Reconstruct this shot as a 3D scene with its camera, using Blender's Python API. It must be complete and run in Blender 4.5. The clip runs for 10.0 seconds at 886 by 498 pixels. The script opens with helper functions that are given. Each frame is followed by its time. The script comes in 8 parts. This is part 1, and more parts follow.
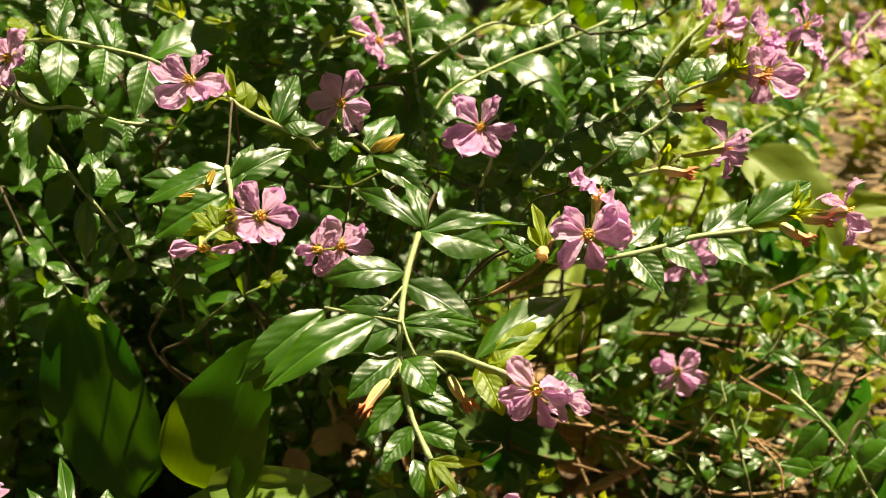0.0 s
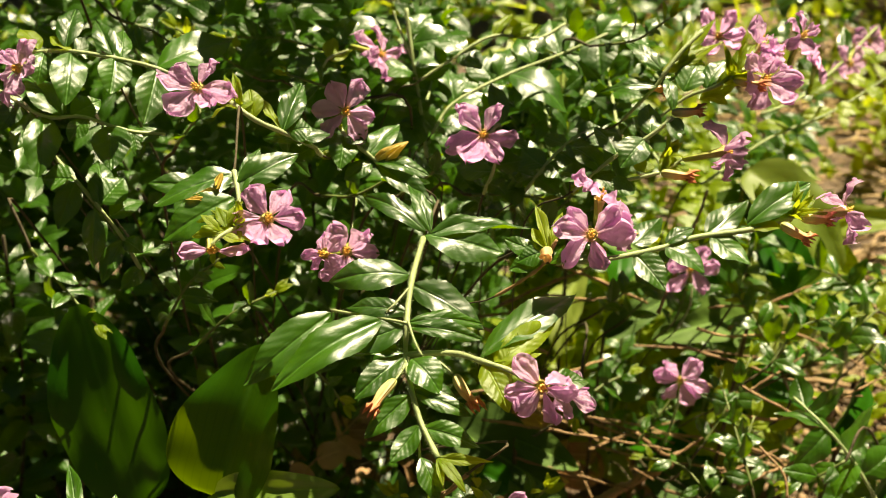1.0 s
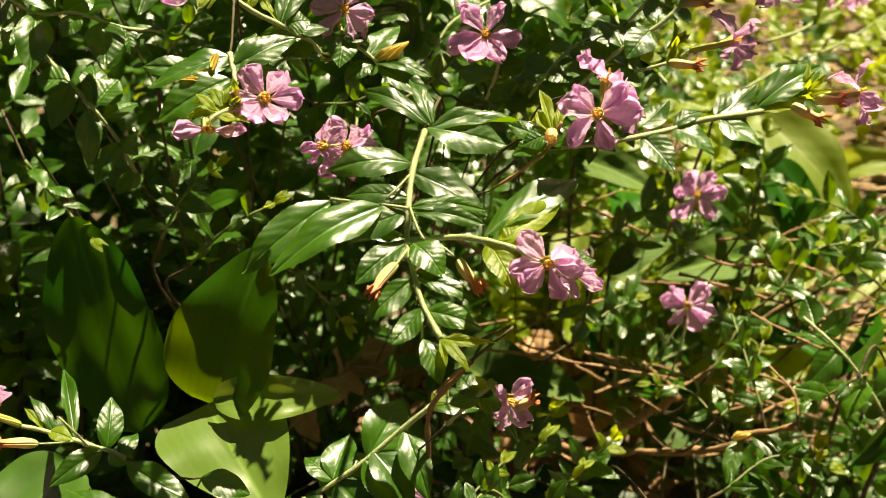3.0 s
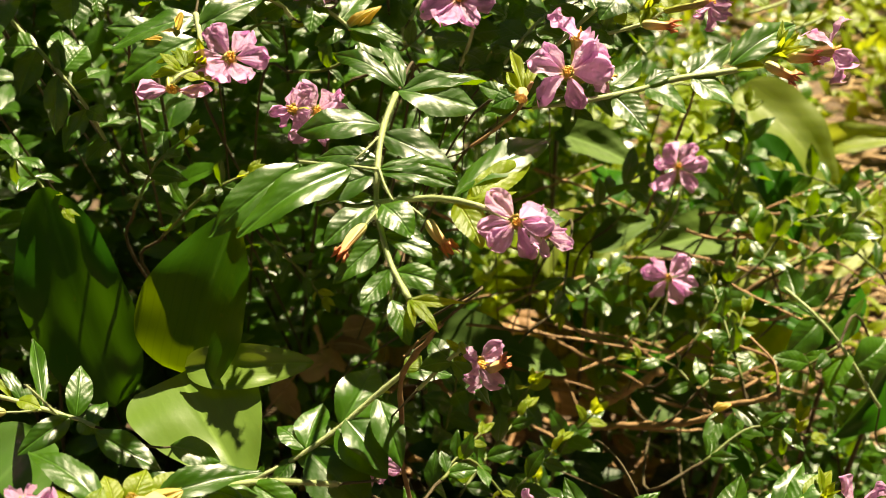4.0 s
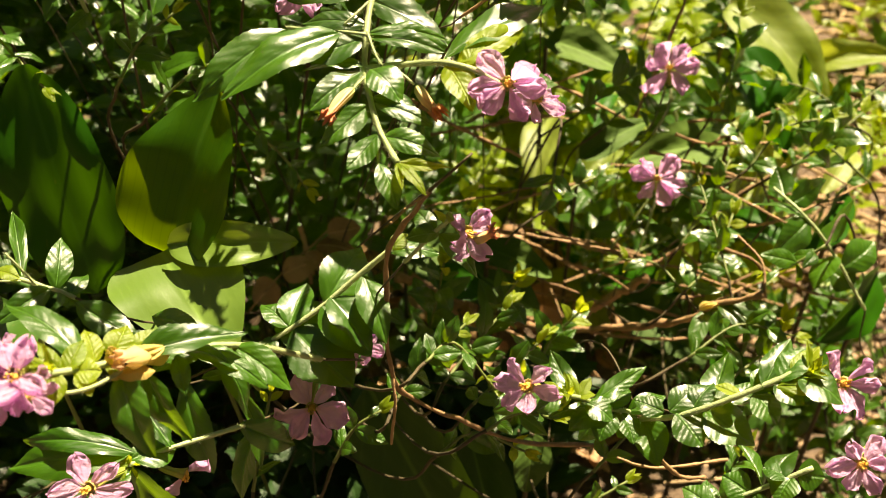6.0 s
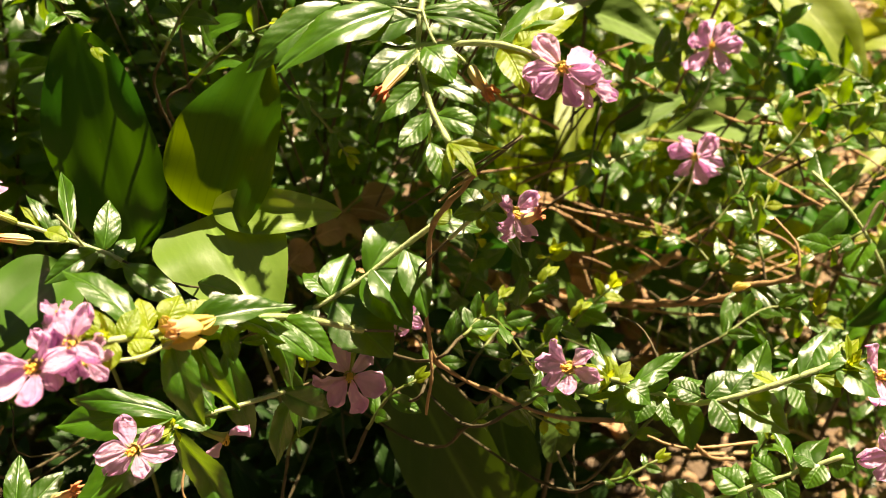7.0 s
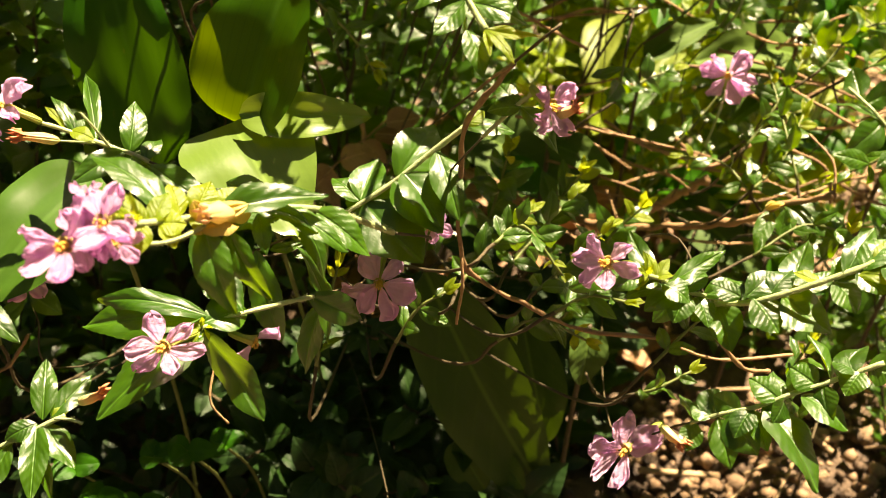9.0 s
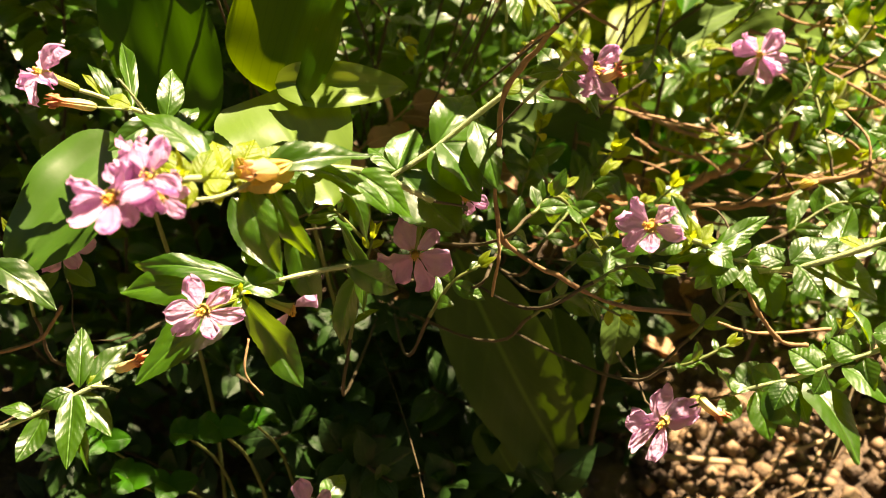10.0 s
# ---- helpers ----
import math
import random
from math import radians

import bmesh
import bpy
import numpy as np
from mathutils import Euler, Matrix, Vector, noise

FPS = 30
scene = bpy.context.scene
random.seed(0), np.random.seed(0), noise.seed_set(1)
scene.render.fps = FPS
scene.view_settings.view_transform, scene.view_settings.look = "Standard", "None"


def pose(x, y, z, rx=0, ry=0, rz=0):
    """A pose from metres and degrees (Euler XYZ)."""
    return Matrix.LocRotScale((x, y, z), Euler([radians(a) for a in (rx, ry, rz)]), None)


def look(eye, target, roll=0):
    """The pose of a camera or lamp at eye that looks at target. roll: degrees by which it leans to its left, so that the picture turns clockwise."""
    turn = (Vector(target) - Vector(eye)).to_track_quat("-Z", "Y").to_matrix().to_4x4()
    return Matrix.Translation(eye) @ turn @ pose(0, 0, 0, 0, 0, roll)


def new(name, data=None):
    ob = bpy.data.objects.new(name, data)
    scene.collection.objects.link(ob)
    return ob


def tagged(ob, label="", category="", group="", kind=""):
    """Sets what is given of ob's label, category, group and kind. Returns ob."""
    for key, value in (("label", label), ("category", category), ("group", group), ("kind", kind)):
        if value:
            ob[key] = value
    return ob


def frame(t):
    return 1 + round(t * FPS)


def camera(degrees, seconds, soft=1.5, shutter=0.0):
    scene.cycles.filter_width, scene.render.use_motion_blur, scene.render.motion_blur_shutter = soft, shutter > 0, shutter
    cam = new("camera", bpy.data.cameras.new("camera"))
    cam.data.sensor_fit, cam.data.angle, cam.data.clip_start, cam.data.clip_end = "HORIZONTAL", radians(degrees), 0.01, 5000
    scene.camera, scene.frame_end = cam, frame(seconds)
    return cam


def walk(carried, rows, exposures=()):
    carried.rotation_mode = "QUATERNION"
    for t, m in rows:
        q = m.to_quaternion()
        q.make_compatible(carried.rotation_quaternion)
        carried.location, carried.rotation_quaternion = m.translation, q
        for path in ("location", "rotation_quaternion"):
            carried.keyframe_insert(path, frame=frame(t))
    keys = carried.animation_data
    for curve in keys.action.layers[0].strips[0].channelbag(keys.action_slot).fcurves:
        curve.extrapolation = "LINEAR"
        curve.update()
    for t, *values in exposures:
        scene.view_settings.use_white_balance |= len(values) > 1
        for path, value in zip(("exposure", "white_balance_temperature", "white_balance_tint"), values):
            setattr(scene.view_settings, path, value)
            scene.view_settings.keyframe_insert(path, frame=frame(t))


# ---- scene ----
cam = camera(40.84, 10.0, soft=0.6)
PATH = [
    (0, (0.00259, -0.02371, 0.30765), (-0.0078, 0.8352, -0.2044), -0.32),
    (0.5, (0.00085, -0.02479, 0.30601), (-0.0083, 0.8395, -0.1969), -0.30),
    (1, (0.00183, -0.02787, 0.30497), (-0.0085, 0.8438, -0.1850), -0.72),
    (1.5, (0.00214, -0.03007, 0.30155), (-0.0104, 0.8430, -0.1859), -1.02),
    (2, (0.00196, -0.03075, 0.29754), (-0.0119, 0.8437, -0.1874), -1.06),
    (2.5, (0.00148, -0.03187, 0.29507), (-0.0139, 0.8418, -0.1913), -1.10),
    (2.7, (0.00112, -0.03204, 0.29171), (-0.0133, 0.8405, -0.1966), -1.09),
    (4, (0.00529, -0.03251, 0.28243), (-0.0033, 0.8356, -0.2138), -1.33),
    (4.5, (0.00374, -0.03412, 0.27965), (-0.0050, 0.8352, -0.2145), -0.83),
    (5, (0.00197, -0.03548, 0.27618), (-0.0027, 0.8315, -0.2221), -0.39),
    (5.5, (0.00363, -0.03535, 0.27216), (0.0038, 0.8223, -0.2421), -0.25),
    (5.7, (0.00474, -0.03599, 0.27119), (0.0072, 0.8172, -0.2503), -0.25),
    (6.8, (0.00147, -0.03474, 0.27449), (0.0014, 0.7893, -0.2920), 1.85),
    (7, (0.00017, -0.03537, 0.27527), (-0.0080, 0.7879, -0.2924), 1.78),
    (7.5, (-0.00098, -0.03682, 0.27273), (-0.0185, 0.7831, -0.2995), 1.08),
    (8, (0.00055, -0.03671, 0.26999), (-0.0174, 0.7771, -0.3108), 0.94),
    (8.5, (0.00120, -0.03628, 0.26763), (-0.0145, 0.7731, -0.3194), 1.04),
    (9, (-0.00234, -0.03795, 0.26504), (-0.0214, 0.7673, -0.3276), 1.46),
    (9.5, (-0.00561, -0.03886, 0.26306), (-0.0289, 0.7655, -0.3306), 1.53),
    (10, (-0.00649, -0.04050, 0.25962), (-0.0343, 0.7668, -0.3299), 1.24),
]
walk(cam, [(t, look(eye, target, roll)) for t, eye, target, roll in PATH], [(0, 1.47, 8800, 4), (5, 1.76, 8900, 9), (10, 2.30, 9350, 18)])
cam.data.dof.use_dof, cam.data.dof.focus_distance, cam.data.dof.aperture_fstop = True, 0.185, 44.0

# ---- light ----
SUN_ELEVATION, SUN_AZIMUTH = 68.0, 42.0   # degrees; azimuth from straight ahead (+y), plus to the right
world = bpy.data.worlds.new("sky")
scene.world = world
world.use_nodes = True
sky = world.node_tree.nodes.new("ShaderNodeTexSky")
sky.sky_type, sky.sun_disc = "NISHITA", False
sky.air_density, sky.dust_density, sky.altitude = 0.7, 0.4, 800
sky.sun_elevation, sky.sun_rotation = radians(SUN_ELEVATION), radians(SUN_AZIMUTH)
world.node_tree.nodes["Background"].inputs["Strength"].default_value = 0.02
world.node_tree.links.new(sky.outputs[0], world.node_tree.nodes["Background"].inputs["Color"])
to_sun = Vector((math.sin(radians(SUN_AZIMUTH)) * math.cos(radians(SUN_ELEVATION)),
                 math.cos(radians(SUN_AZIMUTH)) * math.cos(radians(SUN_ELEVATION)), math.sin(radians(SUN_ELEVATION))))
lamp = bpy.data.lights.new("sun", "SUN")
lamp.energy, lamp.angle, lamp.color = 5.0, radians(0.6), (1.0, 0.94, 0.82)
sun = new("sun", lamp)
sun.matrix_world = look(to_sun * 5, (0, 0, 0))


# ---- materials ----
class Nodes:
    """A small helper round one node material."""

    def __init__(self, name):
        self.mat = bpy.data.materials.new(name)
        self.mat.use_nodes = True
        self.tree = self.mat.node_tree
        self.bsdf = self.tree.nodes["Principled BSDF"]
        self.out = self.tree.nodes["Material Output"]

    def add(self, kind, inputs=None, **props):
        n = self.tree.nodes.new("ShaderNode" + kind)
        for k, v in props.items():
            setattr(n, k, v)
        for k, v in (inputs or {}).items():
            self.put(n.inputs[k], v)
        return n

    def put(self, socket, v):
        if hasattr(v, "links"):
            self.tree.links.new(v, socket)
        elif isinstance(v, tuple) and len(v) == 3 and socket.type == "RGBA":
            socket.default_value = (*v, 1)
        else:
            socket.default_value = v

    def math(self, op, a, b=0.0, c=0.0):
        n = self.add("Math", operation=op)
        for s, v in zip(n.inputs, (a, b, c)):
            self.put(s, v)
        return n.outputs[0]

    def noise(self, vec, scale, detail=3.0, rough=0.6):
        return self.add("TexNoise", {"Vector": vec, "Scale": scale, "Detail": detail, "Roughness": rough}).outputs["Fac"]

    def mix(self, fac, a, b):
        n = self.add("Mix", data_type="RGBA")
        self.put(n.inputs[0], fac)
        self.put(n.inputs[6], a)
        self.put(n.inputs[7], b)
        return n.outputs[2]

    def ramp(self, fac, lo, hi):
        n = self.add("MapRange", {"Value": fac, "From Min": lo, "From Max": hi}, clamp=True)
        return n.outputs[0]

    def bump(self, height, strength, distance):
        return self.add("Bump", {"Height": height, "Strength": strength, "Distance": distance}).outputs[0]

    def thin(self, colour, share):
        """Lets light through a thin sheet: mixes in a translucent closure."""
        tr = self.add("BsdfTranslucent", {"Color": colour})
        m = self.add("MixShader", {"Fac": share})
        self.tree.links.new(self.bsdf.outputs[0], m.inputs[1])
        self.tree.links.new(tr.outputs[0], m.inputs[2])
        self.tree.links.new(m.outputs[0], self.out.inputs["Surface"])


def leaf_material(name, dark, light, glow, share, rough, vein=1.0, parallel=False, coat=0.0):
    """A leaf blade: base to tip along v, midrib at u = 0; net-veined and quilted, or with long parallel veins."""
    n = Nodes(name)
    co = n.add("TexCoord").outputs["UV"]
    rnd = n.math("FRACT", n.math("ADD", n.add("ObjectInfo").outputs["Random"], n.add("NewGeometry").outputs["Random Per Island"]))
    xyz = n.add("SeparateXYZ", {"Vector": co})
    x, y = xyz.outputs["X"], xyz.outputs["Y"]
    ax = n.math("ABSOLUTE", x)
    shift = n.add("VectorMath", {0: co, 1: n.add("CombineXYZ", {"X": n.math("MULTIPLY", rnd, 37.0), "Y": n.math("MULTIPLY", rnd, 19.0)}).outputs[0]}, operation="ADD").outputs[0]
    blotch = n.noise(shift, 2.6, 4.0)
    grain = n.noise(shift, 42.0, 2.0)
    if parallel:
        wave = n.math("SINE", n.math("MULTIPLY", x, 95.0))
        rib = n.math("SUBTRACT", 1.0, n.ramp(ax, 0.0, 0.025))
        relief = n.math("MULTIPLY", wave, 0.03)
    else:
        wave = n.math("SINE", n.math("ADD", n.math("MULTIPLY", n.noise(shift, 3.0), 4.0), n.math("ADD", n.math("MULTIPLY", y, 44.0), n.math("MULTIPLY", ax, -26.0))))
        rib = n.math("SUBTRACT", 1.0, n.ramp(ax, 0.015, 0.06))
        relief = n.math("MULTIPLY", wave, -0.20)
    veins = n.ramp(wave, 0.80, 1.0)
    base = n.mix(n.ramp(n.math("ADD", n.math("MULTIPLY", rnd, 0.6), n.math("MULTIPLY", blotch, 0.7)), 0.25, 0.95), dark, light)
    pale = tuple(min(1, c * 1.7 + 0.012) for c in light)
    base = n.mix(n.math("MULTIPLY", n.math("SUBTRACT", 1.0, n.ramp(ax, 0.008, 0.028)), 0.6 * vein), base, pale)
    base = n.mix(n.math("MULTIPLY", veins, 0.10 * vein), base, pale)
    base = n.mix(n.math("MULTIPLY", n.ramp(n.noise(shift, 9.0, 2.0), 0.70, 0.76), 0.3), base, (0.16, 0.13, 0.03))
    n.put(n.bsdf.inputs["Base Color"], base)
    n.put(n.bsdf.inputs["Roughness"], n.math("ADD", n.math("MULTIPLY", n.noise(shift, 11.0, 3.0), 0.22), rough - 0.06))
    n.bsdf.inputs["Specular IOR Level"].default_value = 0.15 if parallel else 0.5
    n.bsdf.inputs["Coat Weight"].default_value = coat
    n.bsdf.inputs["Coat Roughness"].default_value = 0.27
    height = n.math("ADD", n.math("ADD", relief, n.math("MULTIPLY", rib, (-0.5 if parallel else -1.3) * vein)),
                    n.math("ADD", n.math("MULTIPLY", grain, 0.34 if not parallel else 0.28), n.math("MULTIPLY", n.noise(shift, 7.0, 2.0), 1.0 if not parallel else 0.6)))
    n.put(n.bsdf.inputs["Normal"], n.bump(height, 1.0, 0.00010))
    n.thin(n.mix(n.math("MULTIPLY", n.math("ADD", veins, rib), 0.35), glow, tuple(c * 0.55 for c in glow)), share)
    return n.mat


LEAF = leaf_material("leaf_glossy", (0.0065, 0.036, 0.0012), (0.028, 0.100, 0.0035), (0.28, 0.52, 0.010), 0.23, 0.34, coat=0.5)
YOUNG = leaf_material("leaf_young", (0.095, 0.17, 0.010), (0.20, 0.28, 0.020), (0.60, 0.68, 0.04), 0.50, 0.34)
BROAD = leaf_material("leaf_broad", (0.005, 0.048, 0.001), (0.018, 0.092, 0.004), (0.10, 0.31, 0.005), 0.14, 0.36, 0.5, True)
TENDER = leaf_material("leaf_tender", (0.074, 0.152, 0.022), (0.120, 0.200, 0.035), (0.31, 0.46, 0.03), 0.28, 0.28, 0.7, True, coat=1.0)
PALE = leaf_material("leaf_pale", (0.13, 0.20, 0.03), (0.25, 0.32, 0.07), (0.55, 0.62, 0.06), 0.50, 0.45, 0.5)
DRY = leaf_material("leaf_withered", (0.44, 0.31, 0.07), (0.70, 0.54, 0.18), (0.80, 0.60, 0.14), 0.45, 0.50)
BROWN = leaf_material("leaf_dead", (0.14, 0.07, 0.032), (0.44, 0.26, 0.13), (0.45, 0.22, 0.08), 0.20, 0.60)
# shrub leaf with deep shade put into its colour; the hedge ring shares it
SHADE_LEAF = leaf_material("leaf_shade", (0.004, 0.026, 0.002), (0.011, 0.048, 0.003), (0.06, 0.17, 0.007), 0.18, 0.48)
FRESH = leaf_material("leaf_fresh", (0.010, 0.058, 0.002), (0.034, 0.105, 0.005), (0.28, 0.44, 0.010), 0.24, 0.36, 0.5, True)
SLEEK = leaf_material("leaf_sleek", (0.012, 0.055, 0.004), (0.040, 0.105, 0.012), (0.12, 0.30, 0.008), 0.14, 0.42, 0.5, True, coat=1.0)
WEED = leaf_material("leaf_weed", (0.020, 0.060, 0.002), (0.048, 0.104, 0.004), (0.10, 0.19, 0.006), 0.08, 0.72)


def petal_material():
    n = Nodes("petal_pink")
    co = n.add("TexCoord").outputs["Object"]
    rnd = n.add("ObjectInfo").outputs["Random"]
    xyz = n.add("SeparateXYZ", {"Vector": co})
    x, y = xyz.outputs["X"], xyz.outputs["Y"]
    ax = n.math("ABSOLUTE", x)
    fan = n.math("SINE", n.math("MULTIPLY", n.math("DIVIDE", x, n.math("ADD", y, 0.25)), 34.0))
    vein = n.math("SUBTRACT", 1.0, n.ramp(ax, 0.01, 0.05))
    base = n.mix(n.ramp(n.math("ADD", n.math("MULTIPLY", rnd, 0.5), n.math("MULTIPLY", n.noise(co, 5.0), 0.6)), 0.2, 0.9),
                 (0.89, 0.45, 0.82), (0.96, 0.68, 0.93))
    base = n.mix(n.math("MULTIPLY", n.ramp(fan, 0.55, 1.0), 0.06), base, (0.55, 0.12, 0.44))
    base = n.mix(n.math("MULTIPLY", vein, 0.13), base, (0.50, 0.10, 0.36))
    base = n.mix(n.math("SUBTRACT", 1.0, n.ramp(y, 0.03, 0.17)), base, (0.86, 0.52, 0.24))
    n.put(n.bsdf.inputs["Base Color"], base)
    n.bsdf.inputs["Roughness"].default_value = 0.5
    n.bsdf.inputs["Sheen Weight"].default_value = 0.15
    n.put(n.bsdf.inputs["Normal"], n.bump(n.math("ADD", n.noise(co, 9.0, 4.0), n.math("MULTIPLY", fan, 0.05)), 1.0, 0.0012))
    n.thin((0.98, 0.54, 0.91), 0.52)
    return n.mat


PETAL = petal_material()


def ramp_material(name, stops, rough, share=0.25, ribs=7.0):
    """A fleshy tube: colour runs along local y from 0 to 1, with raised ribs."""
    n = Nodes(name)
    co = n.add("TexCoord").outputs["Object"]
    xyz = n.add("SeparateXYZ", {"Vector": co})
    ramp = n.add("ValToRGB", {"Fac": n.math("ADD", xyz.outputs["Y"], n.math("MULTIPLY", n.math("SUBTRACT", n.noise(co, 6.0), 0.5), 0.25))})
    els = ramp.color_ramp.elements
    while len(els) < len(stops):
        els.new(0.5)
    for e, (p, c) in zip(els, stops):
        e.position, e.color = p, (*c, 1)
    turn = n.math("ARCTAN2", xyz.outputs["X"], xyz.outputs["Z"])
    rib = n.math("SINE", n.math("MULTIPLY", turn, ribs))
    n.put(n.bsdf.inputs["Base Color"], n.mix(n.math("MULTIPLY", n.ramp(rib, 0.2, 1.0), 0.3), ramp.outputs[0], (0.30, 0.16, 0.04)))
    n.bsdf.inputs["Roughness"].default_value = rough
    n.put(n.bsdf.inputs["Normal"], n.bump(rib, 0.4, 0.0003))
    n.thin(ramp.outputs[0], share)
    return n.mat


CALYX = ramp_material("calyx_green", [(0.0, (0.26, 0.36, 0.05)), (0.6, (0.42, 0.46, 0.10)), (1.0, (0.56, 0.46, 0.16))], 0.45)
SPENT = ramp_material("calyx_spent", [(0.0, (0.44, 0.48, 0.17)), (0.40, (0.73, 0.61, 0.30)), (0.72, (0.80, 0.47, 0.21)), (1.0, (0.68, 0.23, 0.11))], 0.5)
RUSTY = ramp_material("calyx_rusty", [(0.0, (0.74, 0.66, 0.28)), (0.5, (0.86, 0.70, 0.36)), (1.0, (0.84, 0.54, 0.30))], 0.55, 0.5, 2.0)


def plain_material(name, a, b, rough, scale, bump=0.4, dist=0.0005, share=0.0):
    n = Nodes(name)
    co = n.add("TexCoord").outputs["Object"]
    rnd = n.add("ObjectInfo").outputs["Random"]
    f = n.noise(co, scale, 4.0)
    fine = n.noise(co, scale * 7.0, 3.0)
    n.put(n.bsdf.inputs["Base Color"], n.mix(n.ramp(n.math("ADD", n.math("MULTIPLY", f, 0.7), n.math("ADD", n.math("MULTIPLY", rnd, 0.35), n.math("MULTIPLY", fine, 0.3))), 0.3, 1.0), a, b))
    n.bsdf.inputs["Roughness"].default_value = rough
    n.put(n.bsdf.inputs["Normal"], n.bump(n.math("ADD", f, n.math("MULTIPLY", fine, 0.5)), bump, dist))
    if share:
        n.thin(b, share)
    return n.mat


STAMEN = plain_material("stamen_yellow", (0.86, 0.44, 0.06), (0.92, 0.66, 0.18), 0.5, 900.0, share=0.2)
STEM = plain_material("stem_green", (0.25, 0.33, 0.12), (0.43, 0.50, 0.27), 0.5, 420.0, share=0.12)
# green stem again, with shade put into its colour for stems set back
STEM_SHADED = plain_material("stem_shaded", (0.075, 0.105, 0.022), (0.17, 0.21, 0.06), 0.55, 420.0, share=0.08)
HAIR = plain_material("stem_hair", (0.40, 0.46, 0.22), (0.55, 0.58, 0.34), 0.5, 500.0, share=0.4)
# old wood, and the shade-dark colour of stalks hidden among leaves
OLDWOOD_SHADED = plain_material("old_wood_shaded", (0.030, 0.024, 0.010), (0.085, 0.062, 0.026), 0.75, 380.0, 0.7)
BARK = plain_material("twig_bark", (0.10, 0.048, 0.020), (0.44, 0.27, 0.13), 0.7, 380.0, 0.7)


def ground_material():
    n = Nodes("garden_soil")
    co = n.add("TexCoord").outputs["Object"]
    big, mid, fine = n.noise(co, 9.0, 4.0), n.noise(co, 70.0, 5.0), n.noise(co, 420.0, 4.0)
    soil = n.mix(n.ramp(mid, 0.32, 0.68), (0.026, 0.015, 0.008), (0.11, 0.068, 0.036))
    soil = n.mix(n.math("MULTIPLY", n.ramp(big, 0.42, 0.62), 0.45), soil, (0.17, 0.108, 0.058))
    soil = n.mix(n.math("MULTIPLY", n.ramp(fine, 0.55, 0.75), 0.35), soil, (0.34, 0.25, 0.15))
    n.put(n.bsdf.inputs["Base Color"], soil)
    n.bsdf.inputs["Roughness"].default_value = 0.75
    n.put(n.bsdf.inputs["Normal"], n.bump(n.math("ADD", mid, n.math("MULTIPLY", fine, 0.5)), 0.9, 0.004))
    return n.mat


SOIL = ground_material()
STONE = plain_material("pebble_tan", (0.10, 0.055, 0.027), (0.38, 0.25, 0.14), 0.75, 160.0, 0.5)
CHIP = plain_material("straw_chip", (0.26, 0.16, 0.075), (0.58, 0.43, 0.25), 0.8, 200.0, 0.5)

# ---- mesh builders ----
rng = random.Random(7)


def mesh(name, verts, faces, material, smooth=True, uv=None):
    me = bpy.data.meshes.new(name)
    me.from_pydata(verts, [], faces)
    me.materials.append(material)
    if smooth:
        me.polygons.foreach_set("use_smooth", [True] * len(me.polygons))
    if uv is not None:
        loops = np.empty(len(me.loops), dtype=np.int32)
        me.loops.foreach_get("vertex_index", loops)
        me.uv_layers.new(name="blade").data.foreach_set("uv", np.asarray(uv, dtype=np.float32)[loops].ravel())
    me.update()
    return me


def grid_faces(rows, cols):
    return [(r * cols + c, r * cols + c + 1, (r + 1) * cols + c + 1, (r + 1) * cols + c) for r in range(rows - 1) for c in range(cols - 1)]


def leaf_mesh(name, material, rows, cols, outline, fold, arch, curl, twist, teeth, seed, ripple=0.0, pillow=0.0):
    """A leaf of length 1 along y and width 1 across x, its base and tip on the y axis; outline(t) is the half width."""
    r = random.Random(seed)
    ph = [r.uniform(0, 6.28) for _ in range(4)]
    verts = []
    for i in range(rows):
        t = i / (rows - 1)
        half = outline(t)
        for j in range(cols):
            s = 2 * j / (cols - 1) - 1
            edge = 1 + (teeth * (1 if i % 2 else -1) if abs(s) > 0.99 and 0 < i < rows - 1 else 0)
            x = s * half * edge
            z = arch * math.sin(math.pi * min(1, t * 1.04)) + fold * abs(x) - curl * (abs(s) ** 2.2) * half + pillow * half * math.sin(math.pi * abs(s) ** 0.8)
            z += 0.020 * math.sin(7 * t + ph[0]) * s + 0.016 * math.sin(15 * t + ph[1]) * abs(s) + twist * (t - 0.5) * x
            z += ripple * math.sin(9 * s + ph[3]) * math.sin(math.pi * t)
            verts.append((x + 0.03 * math.sin(3.1 * t + ph[2]) * math.sin(math.pi * t), t, z))
    return mesh(name, verts, grid_faces(rows, cols), material, uv=[q[:2] for q in verts])


def lance(t):
    return max(0.012, 0.5 * (math.sin(math.pi * min(1, t ** 0.86)) ** 0.82) * (1 - 0.10 * t)) if t < 0.995 else 0.004


def ovate(t):
    return max(0.02, 0.5 * (math.sin(math.pi * min(1, t ** 0.70)) ** 0.62)) if t < 0.995 else 0.004


def oblong(t):
    return max(0.02, 0.5 * math.sin(math.pi * min(1, t ** 0.92)) ** 0.55) if t < 0.995 else 0.06


def clasping(t):
    return max(0.05, 0.5 * math.sin(math.pi * min(1, (0.03 + 0.97 * t) ** 0.46)) ** 0.6) if t < 0.995 else 0.004


